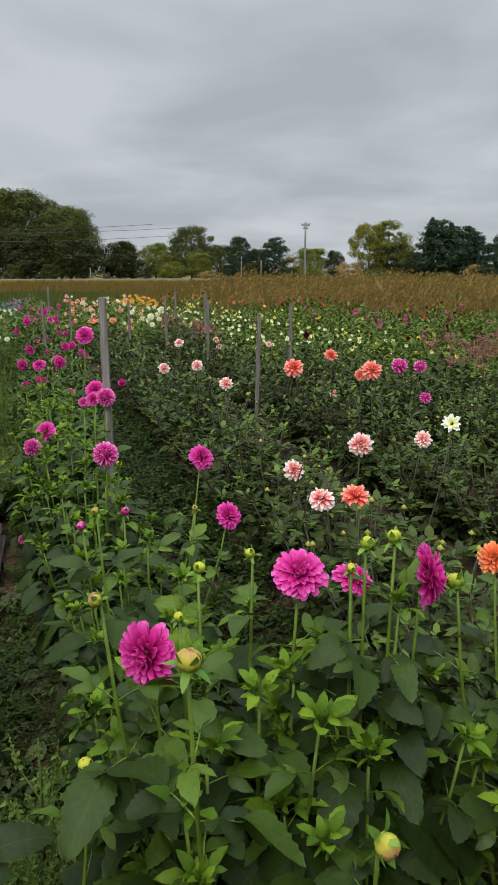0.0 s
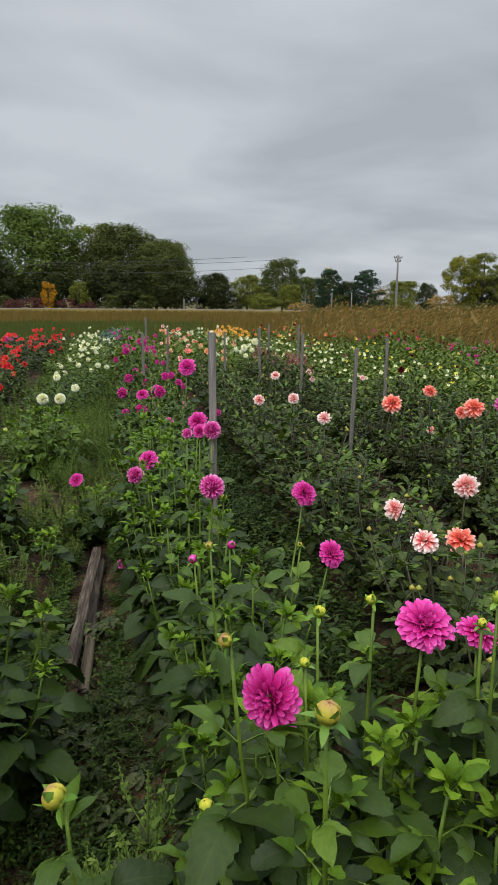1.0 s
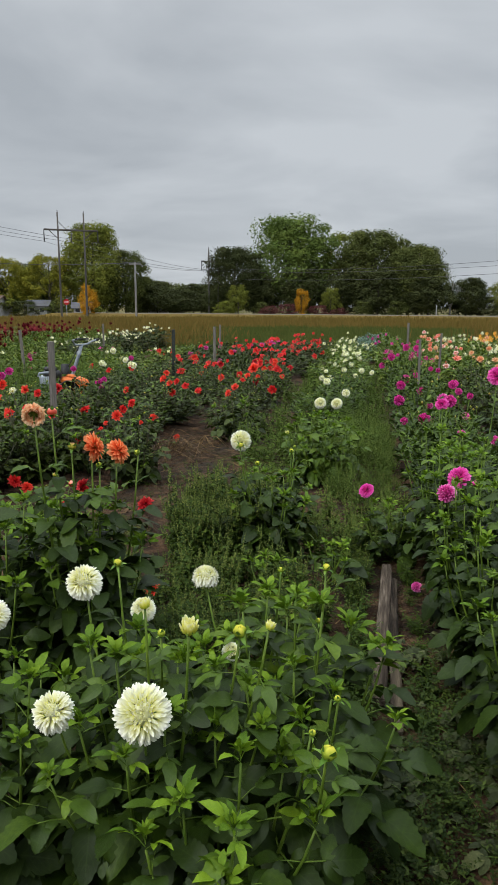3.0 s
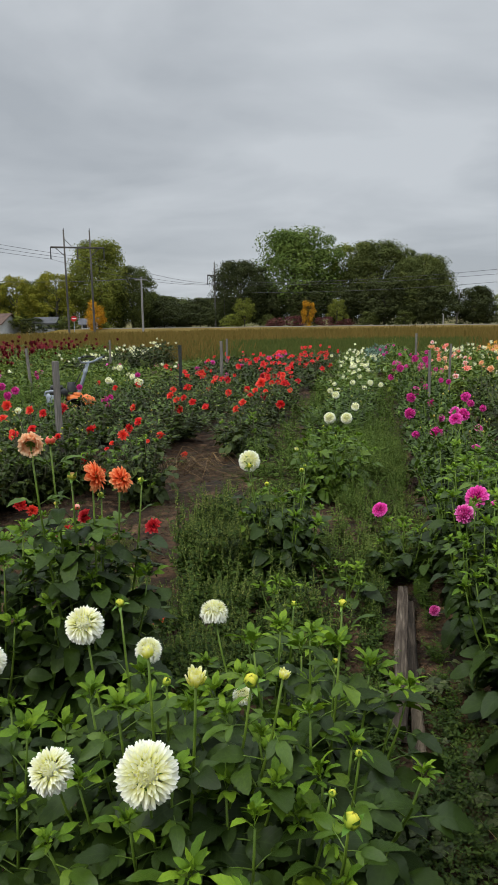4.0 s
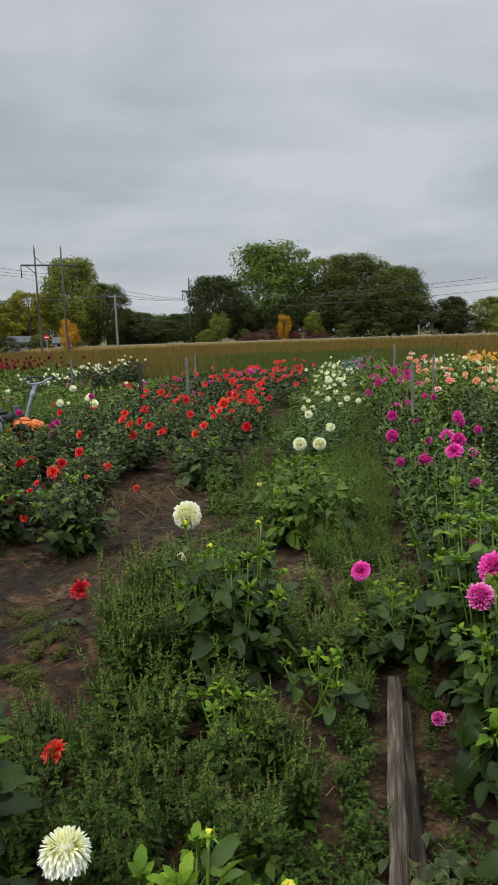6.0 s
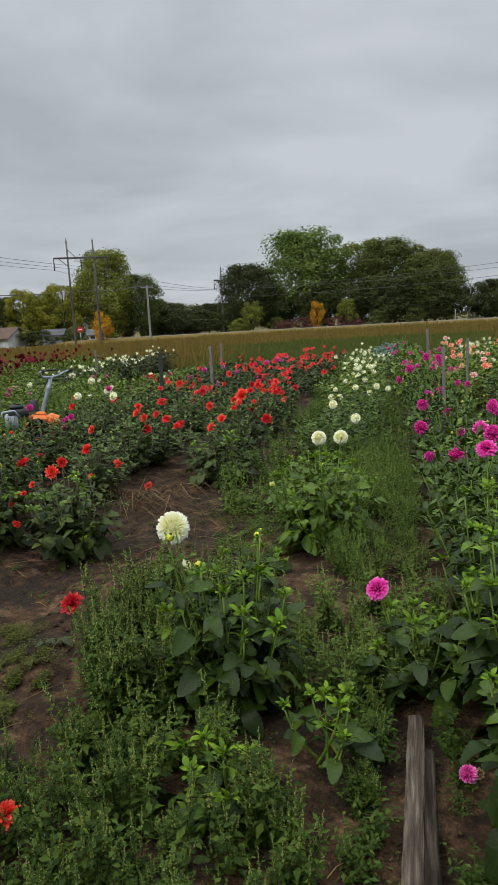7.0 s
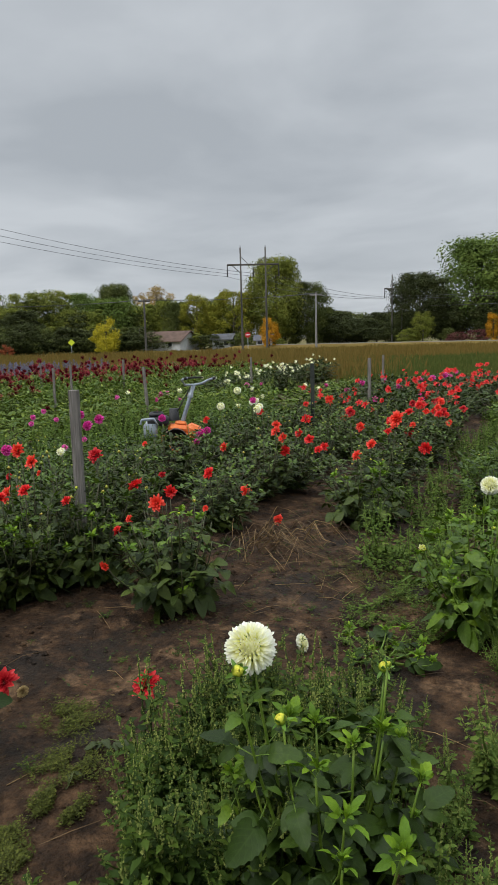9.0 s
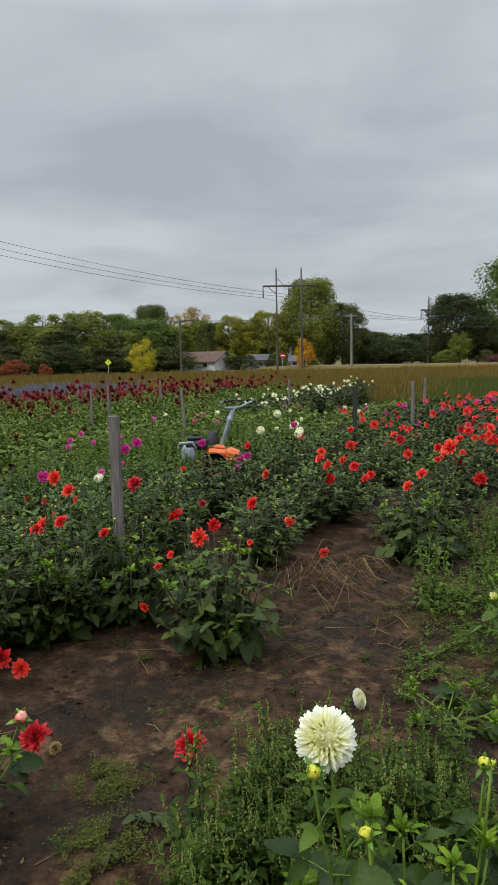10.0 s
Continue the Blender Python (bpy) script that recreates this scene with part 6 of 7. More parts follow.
# ---- walk-behind mower ----
def mower():
    ob = tagged(new("walk_behind_mower"), "orange and grey walk-behind mower parked among weeds", "mower")
    ob.matrix_basis = pose(-7.87, 8.30, 0.03, 0, 0, 50) @ Matrix.Diagonal((0.86, 0.86, 0.97, 1.0))
    put("deck", mesh_of("deck", bevelled((-0.32, -0.18, 0.14), (0.16, 0.18, 0.32), 0.05), [ORANGEPLASTIC]), ob)
    hood = joined([moved(bevelled((-0.26, -0.15, 0.30), (0.06, 0.15, 0.42), 0.045), np.array(pose(0, 0, 0, 0, 6, 0))), moved(bevelled((-0.16, -0.09, 0.40), (0.02, 0.09, 0.47), 0.03), np.array(pose(0, 0, 0, 0, 6, 0)))])
    put("hood", mesh_of("hood", hood, [ORANGEPLASTIC], False), ob)
    put("front_guard", mesh_of("front_guard", moved(bevelled((-0.12, -0.17, -0.10), (0.13, 0.17, 0.07), 0.055), np.array(pose(0.18, 0, 0.34, 0, 22, 0))), [ORANGEPLASTIC], False), ob)
    eng = put("engine", mesh_of("engine", joined([bevelled((-0.52, -0.16, 0.42), (-0.2, 0.16, 0.54), 0.03), tube([(-0.36, 0, 0.52), (-0.36, 0, 0.6)], 0.11, 0.08, 12)]), [BLACKRUBBER]), ob)
    put("fuel_tank", mesh_of("fuel_tank", bevelled((-0.50, -0.12, 0.54), (-0.28, 0.12, 0.60), 0.025), [BLACKRUBBER]), eng)
    put("air_filter", mesh_of("air_filter", tube([(-0.12, 0.02, 0.48), (-0.12, 0.02, 0.64)], 0.09, 0.07, 10), [BLACKRUBBER]), eng)
    put("rear_guard", mesh_of("rear_guard", bevelled((-0.58, -0.2, 0.26), (-0.38, 0.2, 0.46), 0.025), [STEEL]), ob)
    put("guard_bar", mesh_of("guard_bar", tube([(-0.62, -0.2, 0.46), (-0.60, -0.21, 0.52), (-0.42, -0.21, 0.53), (-0.36, -0.2, 0.44)], 0.018, 0.018, 6), [STEEL]), ob)
    for s in (-0.3, 0.3):
        w = put("wheel", mesh_of("wheel", tube([(-0.1, s - 0.06, 0.2), (-0.1, s + 0.06, 0.2)], 0.2, 0.2, 16), [BLACKRUBBER]), ob)
        put("rim", mesh_of("rim", tube([(-0.1, s - 0.066, 0.2), (-0.1, s + 0.066, 0.2)], 0.1, 0.1, 12), [ORANGEPLASTIC]), w)
    put("handle_column", mesh_of("handle_column", tube([(0.0, 0, 0.44), (0.1, 0, 0.70), (0.2, 0, 0.96)], 0.034, 0.03, 8), [STEEL]), ob)
    put("column_collar", mesh_of("column_collar", tube([(0.13, 0, 0.78), (0.15, 0, 0.84)], 0.042, 0.042, 8), [STEEL]), ob)
    put("control_rod", mesh_of("control_rod", tube([(-0.12, -0.02, 0.52), (0.0, -0.02, 0.7), (0.14, -0.02, 0.92)], 0.009, 0.009, 5), [BLACKRUBBER]), ob)
    for a, b, c, d in (((0.2, 0, 0.95), (0.06, -0.12, 0.96), (0.02, -0.16, 1.03), (0.10, -0.26, 1.06)), ((0.2, 0, 0.95), (0.32, 0.12, 0.96), (0.42, 0.2, 1.0), (0.54, 0.22, 1.03))):
        bar = put("handlebar", mesh_of("handlebar", tube([a, b, c, d], 0.018, 0.017, 7), [STEEL]), ob)
        put("grip", mesh_of("grip", tube([np.array(c) * 0.4 + np.array(d) * 0.6, d], 0.022, 0.022, 7), [BLACKRUBBER]), bar)
    put("lever", mesh_of("lever", tube([(0.06, -0.14, 1.05), (0.2, 0.02, 1.05), (0.34, 0.14, 1.04)], 0.014, 0.014, 5), [BLACKRUBBER]), ob)


mower()

# ---- dahlias near the walk ----
MAG = "dahlia with dark green leaves and magenta blooms"
near_dahlia((0.50, 1.02, 0), 0.94, 0.25, "tall dahlia with magenta blooms and plump yellow buds",
            [(0.362, 1.001, 0.936, 0.112, "magenta", (-0.40, -0.75, 0.12)), (0.629, 1.173, 1.015, 0.100, "magenta", (0.1, -0.55, 0.75))],
            [(0.471, 0.747, 1.085, 0.034, "bud", (0.1, -0.1, 1)), (0.30, 0.93, 1.075, 0.024, "bud", (-0.6, -0.2, 0.6)), (0.42, 1.0, 1.01, 0.018, "ybud", None), (0.43, 1.22, 1.0, 0.026, "ybud", None), (0.53, 1.25, 1.02, 0.022, "ybud", (-0.5, 0, 0.8))], 10, "green", 0.195, 1)
near_dahlia((0.76, 1.12, 0), 0.93, 0.24, "tall dahlia with lilac-magenta blooms and green buds",
            [(0.74, 1.25, 0.97, 0.08, "magenta", (0.3, -0.2, 0.9)), (0.87, 1.16, 1.02, 0.112, "magenta", (0.95, -0.25, 0.15))],
            [(0.75, 1.14, 1.09, 0.028, "ybud", None), (0.80, 1.15, 1.10, 0.028, "ybud", None), (0.72, 1.12, 1.05, 0.018, "ybud", None), (0.735, 0.72, 0.83, 0.036, "bud", (0.3, -0.4, -0.1)), (0.77, 0.67, 0.79, 0.024, "ybud", (0.2, -0.3, 0.5))], 9, "green", 0.195, 2)
near_dahlia((1.16, 1.16, 0), 0.84, 0.22, "leafy dahlia with green buds and an orange bloom", [(1.13, 1.59, 0.87, 0.085, "orange", (-0.5, -0.7, 0.3))], [(0.93, 1.2, 0.99, 0.034, "ybud", None), (1.02, 1.15, 0.93, 0.02, "ybud", None)], 8, "green", 0.195, 3)
near_dahlia((0.26, 1.55, 0), 0.68, 0.24, MAG, [], [(0.12, 1.6, 0.98, 0.022, "bud", None), (0.05, 1.7, 0.9, 0.026, "magenta", None)], 10, "green", 0.185, 4)
near_dahlia((0.12, 1.98, 0), 0.72, 0.24, MAG, [(0.403, 2.416, 0.675, 0.10, "magenta", (0.5, -0.6, 0.5)), (0.275, 2.661, 0.837, 0.10, "magenta", (0.5, -0.6, 0.5))], [(0.08, 2.1, 0.80, 0.03, "magenta", None), (0.30, 2.2, 0.78, 0.02, "bud", None)], 10, "green", 0.185, 5)
near_dahlia((-0.12, 2.45, 0), 0.78, 0.25, MAG, [(-0.05, 2.38, 0.92, 0.10, "lilac", (-0.1, -0.9, 0.3)), (-0.14, 2.78, 1.06, 0.085, "lilac", (0.0, -0.9, 0.3)), (-0.2, 2.8, 1.05, 0.06, "magenta", None)], [(-0.02, 2.45, 0.86, 0.03, "ybud", None)], 15, "green", 0.165, 6)
near_dahlia((-0.34, 2.95, 0), 0.82, 0.25, MAG, [(-0.413, 3.629, 0.947, 0.105, "magenta", None), (-0.40, 3.35, 0.93, 0.06, "lilac", None)], [], 15, "green", 0.165, 7)
near_dahlia((-0.55, 3.45, 0), 0.78, 0.25, MAG, [(-0.715, 3.652, 0.705, 0.115, "magenta", (-0.3, -0.7, 0.5)), (-0.726, 3.462, 0.663, 0.10, "lilac", (-0.3, -0.8, 0.3))], [(-0.6, 3.5, 0.72, 0.03, "magenta", None)], 15, "green", 0.165, 8)
near_dahlia((-0.76, 3.98, 0), 0.84, 0.27, MAG, [(-0.711, 4.542, 1.16, 0.12, "magenta", (0, -0.8, 0.5))], [], 15, "green", 0.165, 9)
near_dahlia((-1.20, 4.20, 0), 0.36, 0.26, "low dahlia with one magenta bloom beside the path", [(-1.424, 4.25, 0.40, 0.10, "magenta", (-0.2, -0.7, 0.6))], [], 9, "green", 0.16, 10)
near_dahlia((-0.96, 4.52, 0), 0.84, 0.27, MAG, [(-1.06, 4.62, 0.95, 0.085, "magenta", None)], [], 11, "green", 0.165, 11)

WHITE = "dahlia with creamy white ball-shaped blooms and yellow buds"
near_dahlia((-0.98, 1.45, 0), 0.70, 0.36, "big leafy dahlia with white blooms and yellow buds",
            [(-0.861, 1.226, 0.648, 0.145, "white", (0.45, -0.7, 0.55)), (-1.12, 1.198, 0.585, 0.11, "white", (0.1, -0.6, 0.8)), (-1.259, 1.47, 0.799, 0.11, "white", (0.1, -0.5, 0.85)), (-1.22, 1.685, 0.64, 0.085, "white", (0.2, -0.3, 0.9)), (-0.80, 1.33, 0.83, 0.058, "opening", (0.2, -0.2, 1)), (-0.93, 1.33, 0.86, 0.042, "opening", (-0.2, -0.1, 1)), (-0.66, 1.47, 0.81, 0.034, "opening", (0.3, 0.1, 1))],
            [(-0.73, 1.445, 0.79, 0.034, "ybud", None), (-0.95, 1.42, 0.74, 0.022, "ybud", None), (-1.2, 1.55, 0.84, 0.024, "ybud", None)], 15, "green", 0.20, 12)
near_dahlia((-0.72, 1.75, 0), 0.72, 0.36, WHITE, [(-1.183, 1.982, 0.652, 0.10, "white", (-0.2, 0.3, 0.9)), (-0.92, 1.72, 0.56, 0.06, "white", (0.4, -0.4, 0.6))], [(-0.696, 1.846, 0.66, 0.018, "ybud", None), (-0.717, 1.943, 0.789, 0.024, "ybud", None), (-0.43, 1.302, 0.653, 0.034, "ybud", None), (-0.50, 1.52, 0.64, 0.018, "ybud", None)], 14, "green", 0.20, 13)
near_dahlia((-0.70, 1.32, 0), 0.58, 0.28, "leafy dahlia with yellow buds beside the path", [], [(-0.52, 1.42, 0.6, 0.018, "ybud", None)], 10, "green", 0.20, 23)
near_dahlia((-1.38, 1.28, 0), 0.55, 0.30, WHITE, [(-1.48, 1.33, 0.70, 0.10, "white", None)], [(-1.3, 1.1, 0.66, 0.03, "ybud", None)], 10, "green", 0.185, 24)
near_dahlia((-1.02, 2.02, 0), 0.62, 0.28, "leafy dahlia at the edge of the path", [], [(-0.95, 2.1, 0.68, 0.02, "ybud", None)], 8, "green", 0.185, 25)
near_dahlia((0.16, 0.90, 0), 0.42, 0.15, "small dahlia with a half-open yellow bud", [], [(0.056, 0.813, 0.852, 0.04, "bud", (-0.7, -0.1, 0.5)), (0.27, 0.92, 0.78, 0.026, "ybud", None)], 4, "green", 0.19, 26)
near_dahlia((-1.85, 3.78, 0), 0.60, 0.27, "dahlia with one large creamy white bloom", [(-2.044, 3.696, 0.759, 0.14, "white", (0.45, -0.75, 0.45))], [(-1.99, 3.60, 0.75, 0.03, "ybud", (0.6, -0.3, 0.4)), (-1.845, 4.0, 0.66, 0.03, "ybud", None), (-1.90, 3.65, 0.64, 0.03, "ybud", None), (-1.80, 3.95, 0.70, 0.018, "ybud", None)], 12, "green", 0.17, 14)
near_dahlia((-1.38, 3.62, 0), 0.24, 0.17, "small young dahlia without flowers", [], [], 6, "green", 0.14, 15)
near_dahlia((-1.57, 3.20, 0), 0.24, 0.17, "small young dahlia among weeds", [], [], 6, "green", 0.15, 16)
near_dahlia((-3.40, 3.30, 0), 0.30, 0.27, "leafy dahlia with a half-open bud at the bare soil", [], [(-3.374, 3.594, 0.33, 0.045, "coral", (0.5, 0, 0.7)), (-3.5, 3.5, 0.28, 0.02, "ybud", None)], 12, "green", 0.16, 31)
near_dahlia((-2.60, 5.16, 0), 0.10, 0.26, "low collapsed dahlia with leaves on the soil", [], [], 9, "green", 0.15, 32)
near_dahlia((-2.44, 5.80, 0), 0.60, 0.42, WHITE, [(-2.73, 6.45, 0.618, 0.125, "white", (0.2, -0.8, 0.5)), (-2.62, 6.62, 0.60, 0.125, "white", (0.2, -0.8, 0.5)), (-2.62, 5.5, 0.47, 0.05, "opening", None)], [(-2.55, 5.9, 0.62, 0.02, "ybud", None), (-2.35, 5.7, 0.58, 0.02, "ybud", None)], 20, "bright", 0.165, 17)
near_dahlia((-1.74, 2.0, 0), 0.90, 0.27, "dahlia with orange blooms over bare soil", [(-1.598, 1.909, 1.078, 0.105, "orange", (0.80, 0.5, 0.3)), (-1.635, 2.083, 1.028, 0.10, "orange", (0.8, 0.25, 0.45)), (-1.73, 1.98, 0.90, 0.06, "red", None), (-1.70, 1.73, 1.21, 0.085, "peach", (-0.5, 0.7, 0.3))], [(-1.62, 1.95, 1.0, 0.022, "ybud", None), (-1.73, 1.84, 1.20, 0.034, "coral", None), (-1.58, 2.12, 1.02, 0.022, "ybud", None), (-1.66, 1.86, 1.08, 0.03, "bud", None)], 11, "green", 0.19, 18)
near_dahlia((-2.05, 1.78, 0), 0.88, 0.30, "tall leafy dahlia with green shoots", [], [(-1.98, 1.70, 1.02, 0.024, "bud", None), (-2.1, 1.9, 0.98, 0.02, "ybud", None)], 12, "green", 0.19, 27)
near_dahlia((-2.12, 2.22, 0), 0.74, 0.27, "leafy dahlia without blooms by the soil path", [], [(-2.1, 2.2, 0.85, 0.02, "bud", None)], 11, "green", 0.18, 28)

RED = "bushy dark-leaved dahlia with scarlet red blooms"
near_dahlia((-3.92, 4.98, 0), 0.54, 0.34, RED, [(-4.16, 5.02, 0.56, 0.105, "red", (0.5, -0.7, 0.4)), (-4.21, 5.17, 0.60, 0.085, "red", (0.9, -0.3, 0.3)), (-4.05, 4.74, 0.54, 0.05, "red", None), (-4.01, 4.63, 0.51, 0.05, "red", None), (-3.94, 4.49, 0.35, 0.06, "red", (0.2, -0.8, -0.2)), (-4.26, 5.5, 0.42, 0.045, "red", None)], [(-3.9, 5.1, 0.6, 0.02, "bud", None), (-3.8, 4.9, 0.58, 0.018, "ybud", None)], 16, "dark", 0.16, 19)
near_dahlia((-4.62, 4.86, 0), 0.50, 0.30, RED, [(-4.66, 4.70, 0.56, 0.07, "red", None)], [(-4.7, 4.8, 0.62, 0.02, "ybud", None), (-4.55, 4.9, 0.60, 0.02, "bud", None)], 15, "dark", 0.145, 33)
near_dahlia((-4.50, 5.30, 0), 0.46, 0.28, RED, [], [(-4.5, 5.2, 0.58, 0.02, "bud", None)], 12, "dark", 0.145, 34)
near_dahlia((-4.70, 4.40, 0), 0.52, 0.30, RED, [(-4.72, 4.46, 0.66, 0.09, "red", None), (-4.82, 4.35, 0.62, 0.08, "red", None)], [(-4.75, 4.3, 0.68, 0.022, "bud", None)], 15, "dark", 0.145, 35)
near_dahlia((-4.10, 7.10, 0), 0.46, 0.36, "bushy dark-leaved dahlia without flowers", [], [], 18, "dark", 0.175, 20)


# ---- fallen and spent flowers on the soil ----
def fallen(x, y, z, across, colour, label, toward, flat=1.0):
    rng = random.Random(int(abs(x * 977 + y * 131)))
    ob = put("fallen_flower", HEADS[colour, 2][rng.randrange(3)], None, axes_z((x, y, z), toward, rng.uniform(0, 6), across) @ np.diag((1, 0.85, flat, 1)))
    tagged(ob, label, "flower", "fallen flowers on the soil")


fallen(-0.921, 3.726, 0.03, 0.07, "lilac", "faded lilac dahlia bloom lying on soil", (-0.6, -0.6, 0.5))
fallen(-0.885, 3.735, 0.035, 0.04, "spent", "brown spent dahlia bloom lying on soil", (0.6, -0.6, 0.5))
fallen(-2.99, 5.0, 0.03, 0.12, "white", "limp white dahlia bloom lying on soil", (0.70, 0.45, 0.30), 0.5)
fallen(-3.19, 4.19, 0.055, 0.135, "crimson", "red dahlia bloom lying on soil", (0.55, -0.7, 0.6))
fallen(-3.685, 3.775, 0.055, 0.135, "crimson", "red dahlia bloom lying on soil", (0.7, -0.6, 0.7))
fallen(-3.59, 3.815, 0.03, 0.055, "spent", "brown spent dahlia bloom lying on soil", (0.5, -0.4, 0.3))
fallen(-4.24, 3.97, 0.10, 0.11, "vermilion", "limp orange-red dahlia bloom over soil", (0.4, -0.6, 0.4))
fallen(-4.30, 3.90, 0.16, 0.12, "red", "red dahlia bloom hanging over soil", (0.5, -0.6, 0.3))
fallen(-2.08, 2.82, 0.10, 0.10, "vermilion", "faded red dahlia bloom lying among weeds", (0.1, -0.3, 0.9))
fallen(-4.62, 6.60, 0.05, 0.10, "vermilion", "wilted orange-red dahlia bloom over soil", (0.2, -0.7, 0.6))


def litter():
    """Cut leaves left lying on the path."""
    rng = random.Random(9)
    spots = [(-0.70 + rng.gauss(0, 0.08), 2.95 + rng.gauss(0, 0.14)) for _ in range(30)] + [(-0.05 + rng.gauss(0, 0.16), 1.85 + rng.gauss(0, 0.3)) for _ in range(60)] + [(-0.36 + rng.gauss(0, 0.12), 2.25 + rng.gauss(0, 0.22)) for _ in range(60)] + [(-3.02 + rng.gauss(0, 0.05), 3.85 + rng.gauss(0, 0.05)) for _ in range(5)]
    meshes = [mesh_of("cut_leaf", p, [LITTER, STEM]) for p in LEAF_PIECES[:5]]
    for x, y in spots:
        u, v = uv_of((x, y))
        k = rng.uniform(0.06, 0.12)
        ob = put("cut_leaf", rng.choice(meshes), None, np.array(pose(x, y, max(ground_height(x, y), 0.0) + 0.022, rng.uniform(-14, 14), rng.uniform(-8, 6), rng.uniform(0, 360))) @ np.diag((k, k, k, 1)))
        tagged(ob, "wilted cut dahlia leaf lying on the path", "leaf", "cut leaves on the path")


litter()

# ---- blooms seen one by one in the rows farther off ----
bloom("magenta", -2.76, 9.42, 0.60, 0.132)
bloom("magenta", -2.59, 8.65, 0.60, 0.130)
bloom("magenta", -2.15, 7.20, 0.60, 0.128)
bloom("magenta", -1.58, 6.12, 0.60, 0.119)
bloom("magenta", -2.21, 8.23, 0.60, 0.115)
bloom("magenta", -1.26, 5.69, 0.83, 0.110)
bloom("magenta", -1.91, 6.63, 0.48, 0.083)
bloom("magenta", -3.89, 12.20, 0.70, 0.150)
bloom("magenta", -4.80, 14.50, 0.80, 0.140)
bloom("magenta", -2.72, 9.71, 1.01, 0.102)
bloom("magenta", -3.79, 11.42, 0.60, 0.111)
bloom("magenta", -1.33, 6.76, 0.75, 0.070)
bloom("magenta", -1.54, 7.01, 0.83, 0.085)
bloom("magenta", -2.21, 8.98, 0.78, 0.070)
bloom("magenta", -2.68, 10.09, 0.85, 0.070)
bloom("magenta", -0.95, 6.61, 0.51, 0.085)
bloom("lilac", -1.09, 5.38, 0.62, 0.085)
bloom("lilac", -1.41, 7.01, 0.52, 0.085)
bloom("pink", -0.52, 6.57, 0.66, 0.111)
bloom("pink", 0.24, 4.48, 0.85, 0.091)
bloom("pink", -0.31, 6.14, 0.95, 0.088)
bloom("pink", 0.67, 3.29, 0.60, 0.108)
bloom("pink", 0.78, 2.85, 0.60, 0.121)
bloom("coral", 0.93, 2.86, 0.61, 0.126)
bloom("pink", 0.98, 3.16, 0.77, 0.115)
bloom("pink", 1.10, 6.26, 0.48, 0.084)
bloom("pink", 1.29, 3.24, 0.78, 0.085)
bloom("single", 1.36, 2.99, 0.91, 0.089)
bloom("coral", 0.70, 5.13, 0.87, 0.150)
bloom("coral", 1.02, 5.70, 0.90, 0.114)
bloom("coral", 1.27, 5.02, 0.87, 0.148)
bloom("coral", 1.21, 5.17, 0.81, 0.096)
bloom("lilac", 1.51, 5.24, 0.87, 0.133)
bloom("lilac", 1.61, 4.97, 0.90, 0.102)
bloom("lilac", 1.64, 4.88, 0.69, 0.092)
bloom("peach", -3.45, 13.57, 0.71, 0.140)
bloom("peach", -4.89, 19.11, 0.75, 0.131)
bloom("peach", -2.27, 11.86, 0.74, 0.131)
bloom("peach", -2.21, 12.22, 0.90, 0.103)
bloom("peach", -2.52, 12.98, 0.90, 0.110)
bloom("peach", -1.58, 9.94, 0.77, 0.076)
bloom("peach", -2.34, 13.83, 0.90, 0.105)
bloom("peach", -2.60, 12.76, 0.79, 0.087)
bloom("white", -1.77, 12.78, 0.76, 0.150)
bloom("white", -1.58, 12.82, 0.87, 0.150)
bloom("white", -1.66, 13.00, 0.70, 0.109)
bloom("white", -3.95, 18.36, 0.83, 0.140)
bloom("white", -1.54, 11.61, 0.70, 0.097)
bloom("darkred", -1.23, 13.84, 0.60, 0.150)
bloom("darkred", 0.95, 9.15, 0.75, 0.098)
bloom("pink", -0.32, 9.94, 0.60, 0.091)
bloom("pink", -0.20, 9.10, 0.60, 0.076)
bloom("pink", 0.46, 9.03, 0.64, 0.082)
bloom("magenta", -1.08, 5.08, 0.36, 0.144)
bloom("magenta", -1.88, 7.42, 0.40, 0.134)
bloom("magenta", -2.64, 8.92, 0.36, 0.139)
bloom("magenta", -2.31, 8.58, 0.56, 0.118)
bloom("magenta", -3.23, 10.71, 0.36, 0.148)
bloom("magenta", -3.00, 10.26, 0.52, 0.150)
bloom("magenta", -2.72, 9.74, 0.63, 0.092)
bloom("magenta", -1.39, 6.29, 0.90, 0.085)
bloom("magenta", -1.66, 7.74, 0.67, 0.085)
bloom("magenta", -4.29, 13.34, 0.63, 0.150)
bloom("magenta", -4.76, 14.10, 0.36, 0.123)
bloom("magenta", -5.32, 14.82, 0.36, 0.117)
bloom("magenta", -3.64, 12.27, 0.87, 0.137)
bloom("magenta", -3.85, 12.85, 0.63, 0.132)
bloom("magenta", -5.36, 16.16, 0.70, 0.140)
bloom("magenta", -2.35, 9.14, 0.78, 0.070)
bloom("magenta", -1.09, 8.32, 0.24, 0.070)
bloom("lilac", -0.88, 5.61, 0.56, 0.085)
bloom("lilac", -1.44, 6.18, 0.77, 0.126)
bloom("lilac", -1.88, 7.41, 0.54, 0.089)
bloom("magenta", -6.66, 7.56, 0.50, 0.118)
bloom("magenta", -6.21, 7.11, 0.50, 0.071)
bloom("magenta", -7.16, 8.91, 0.74, 0.095)
bloom("magenta", -8.58, 12.84, 0.76, 0.102)
bloom("magenta", -8.88, 13.69, 0.50, 0.108)
bloom("white", -7.27, 9.10, 0.60, 0.126)
bloom("white", -7.80, 8.93, 0.63, 0.128)
bloom("white", -7.98, 9.43, 0.80, 0.123)
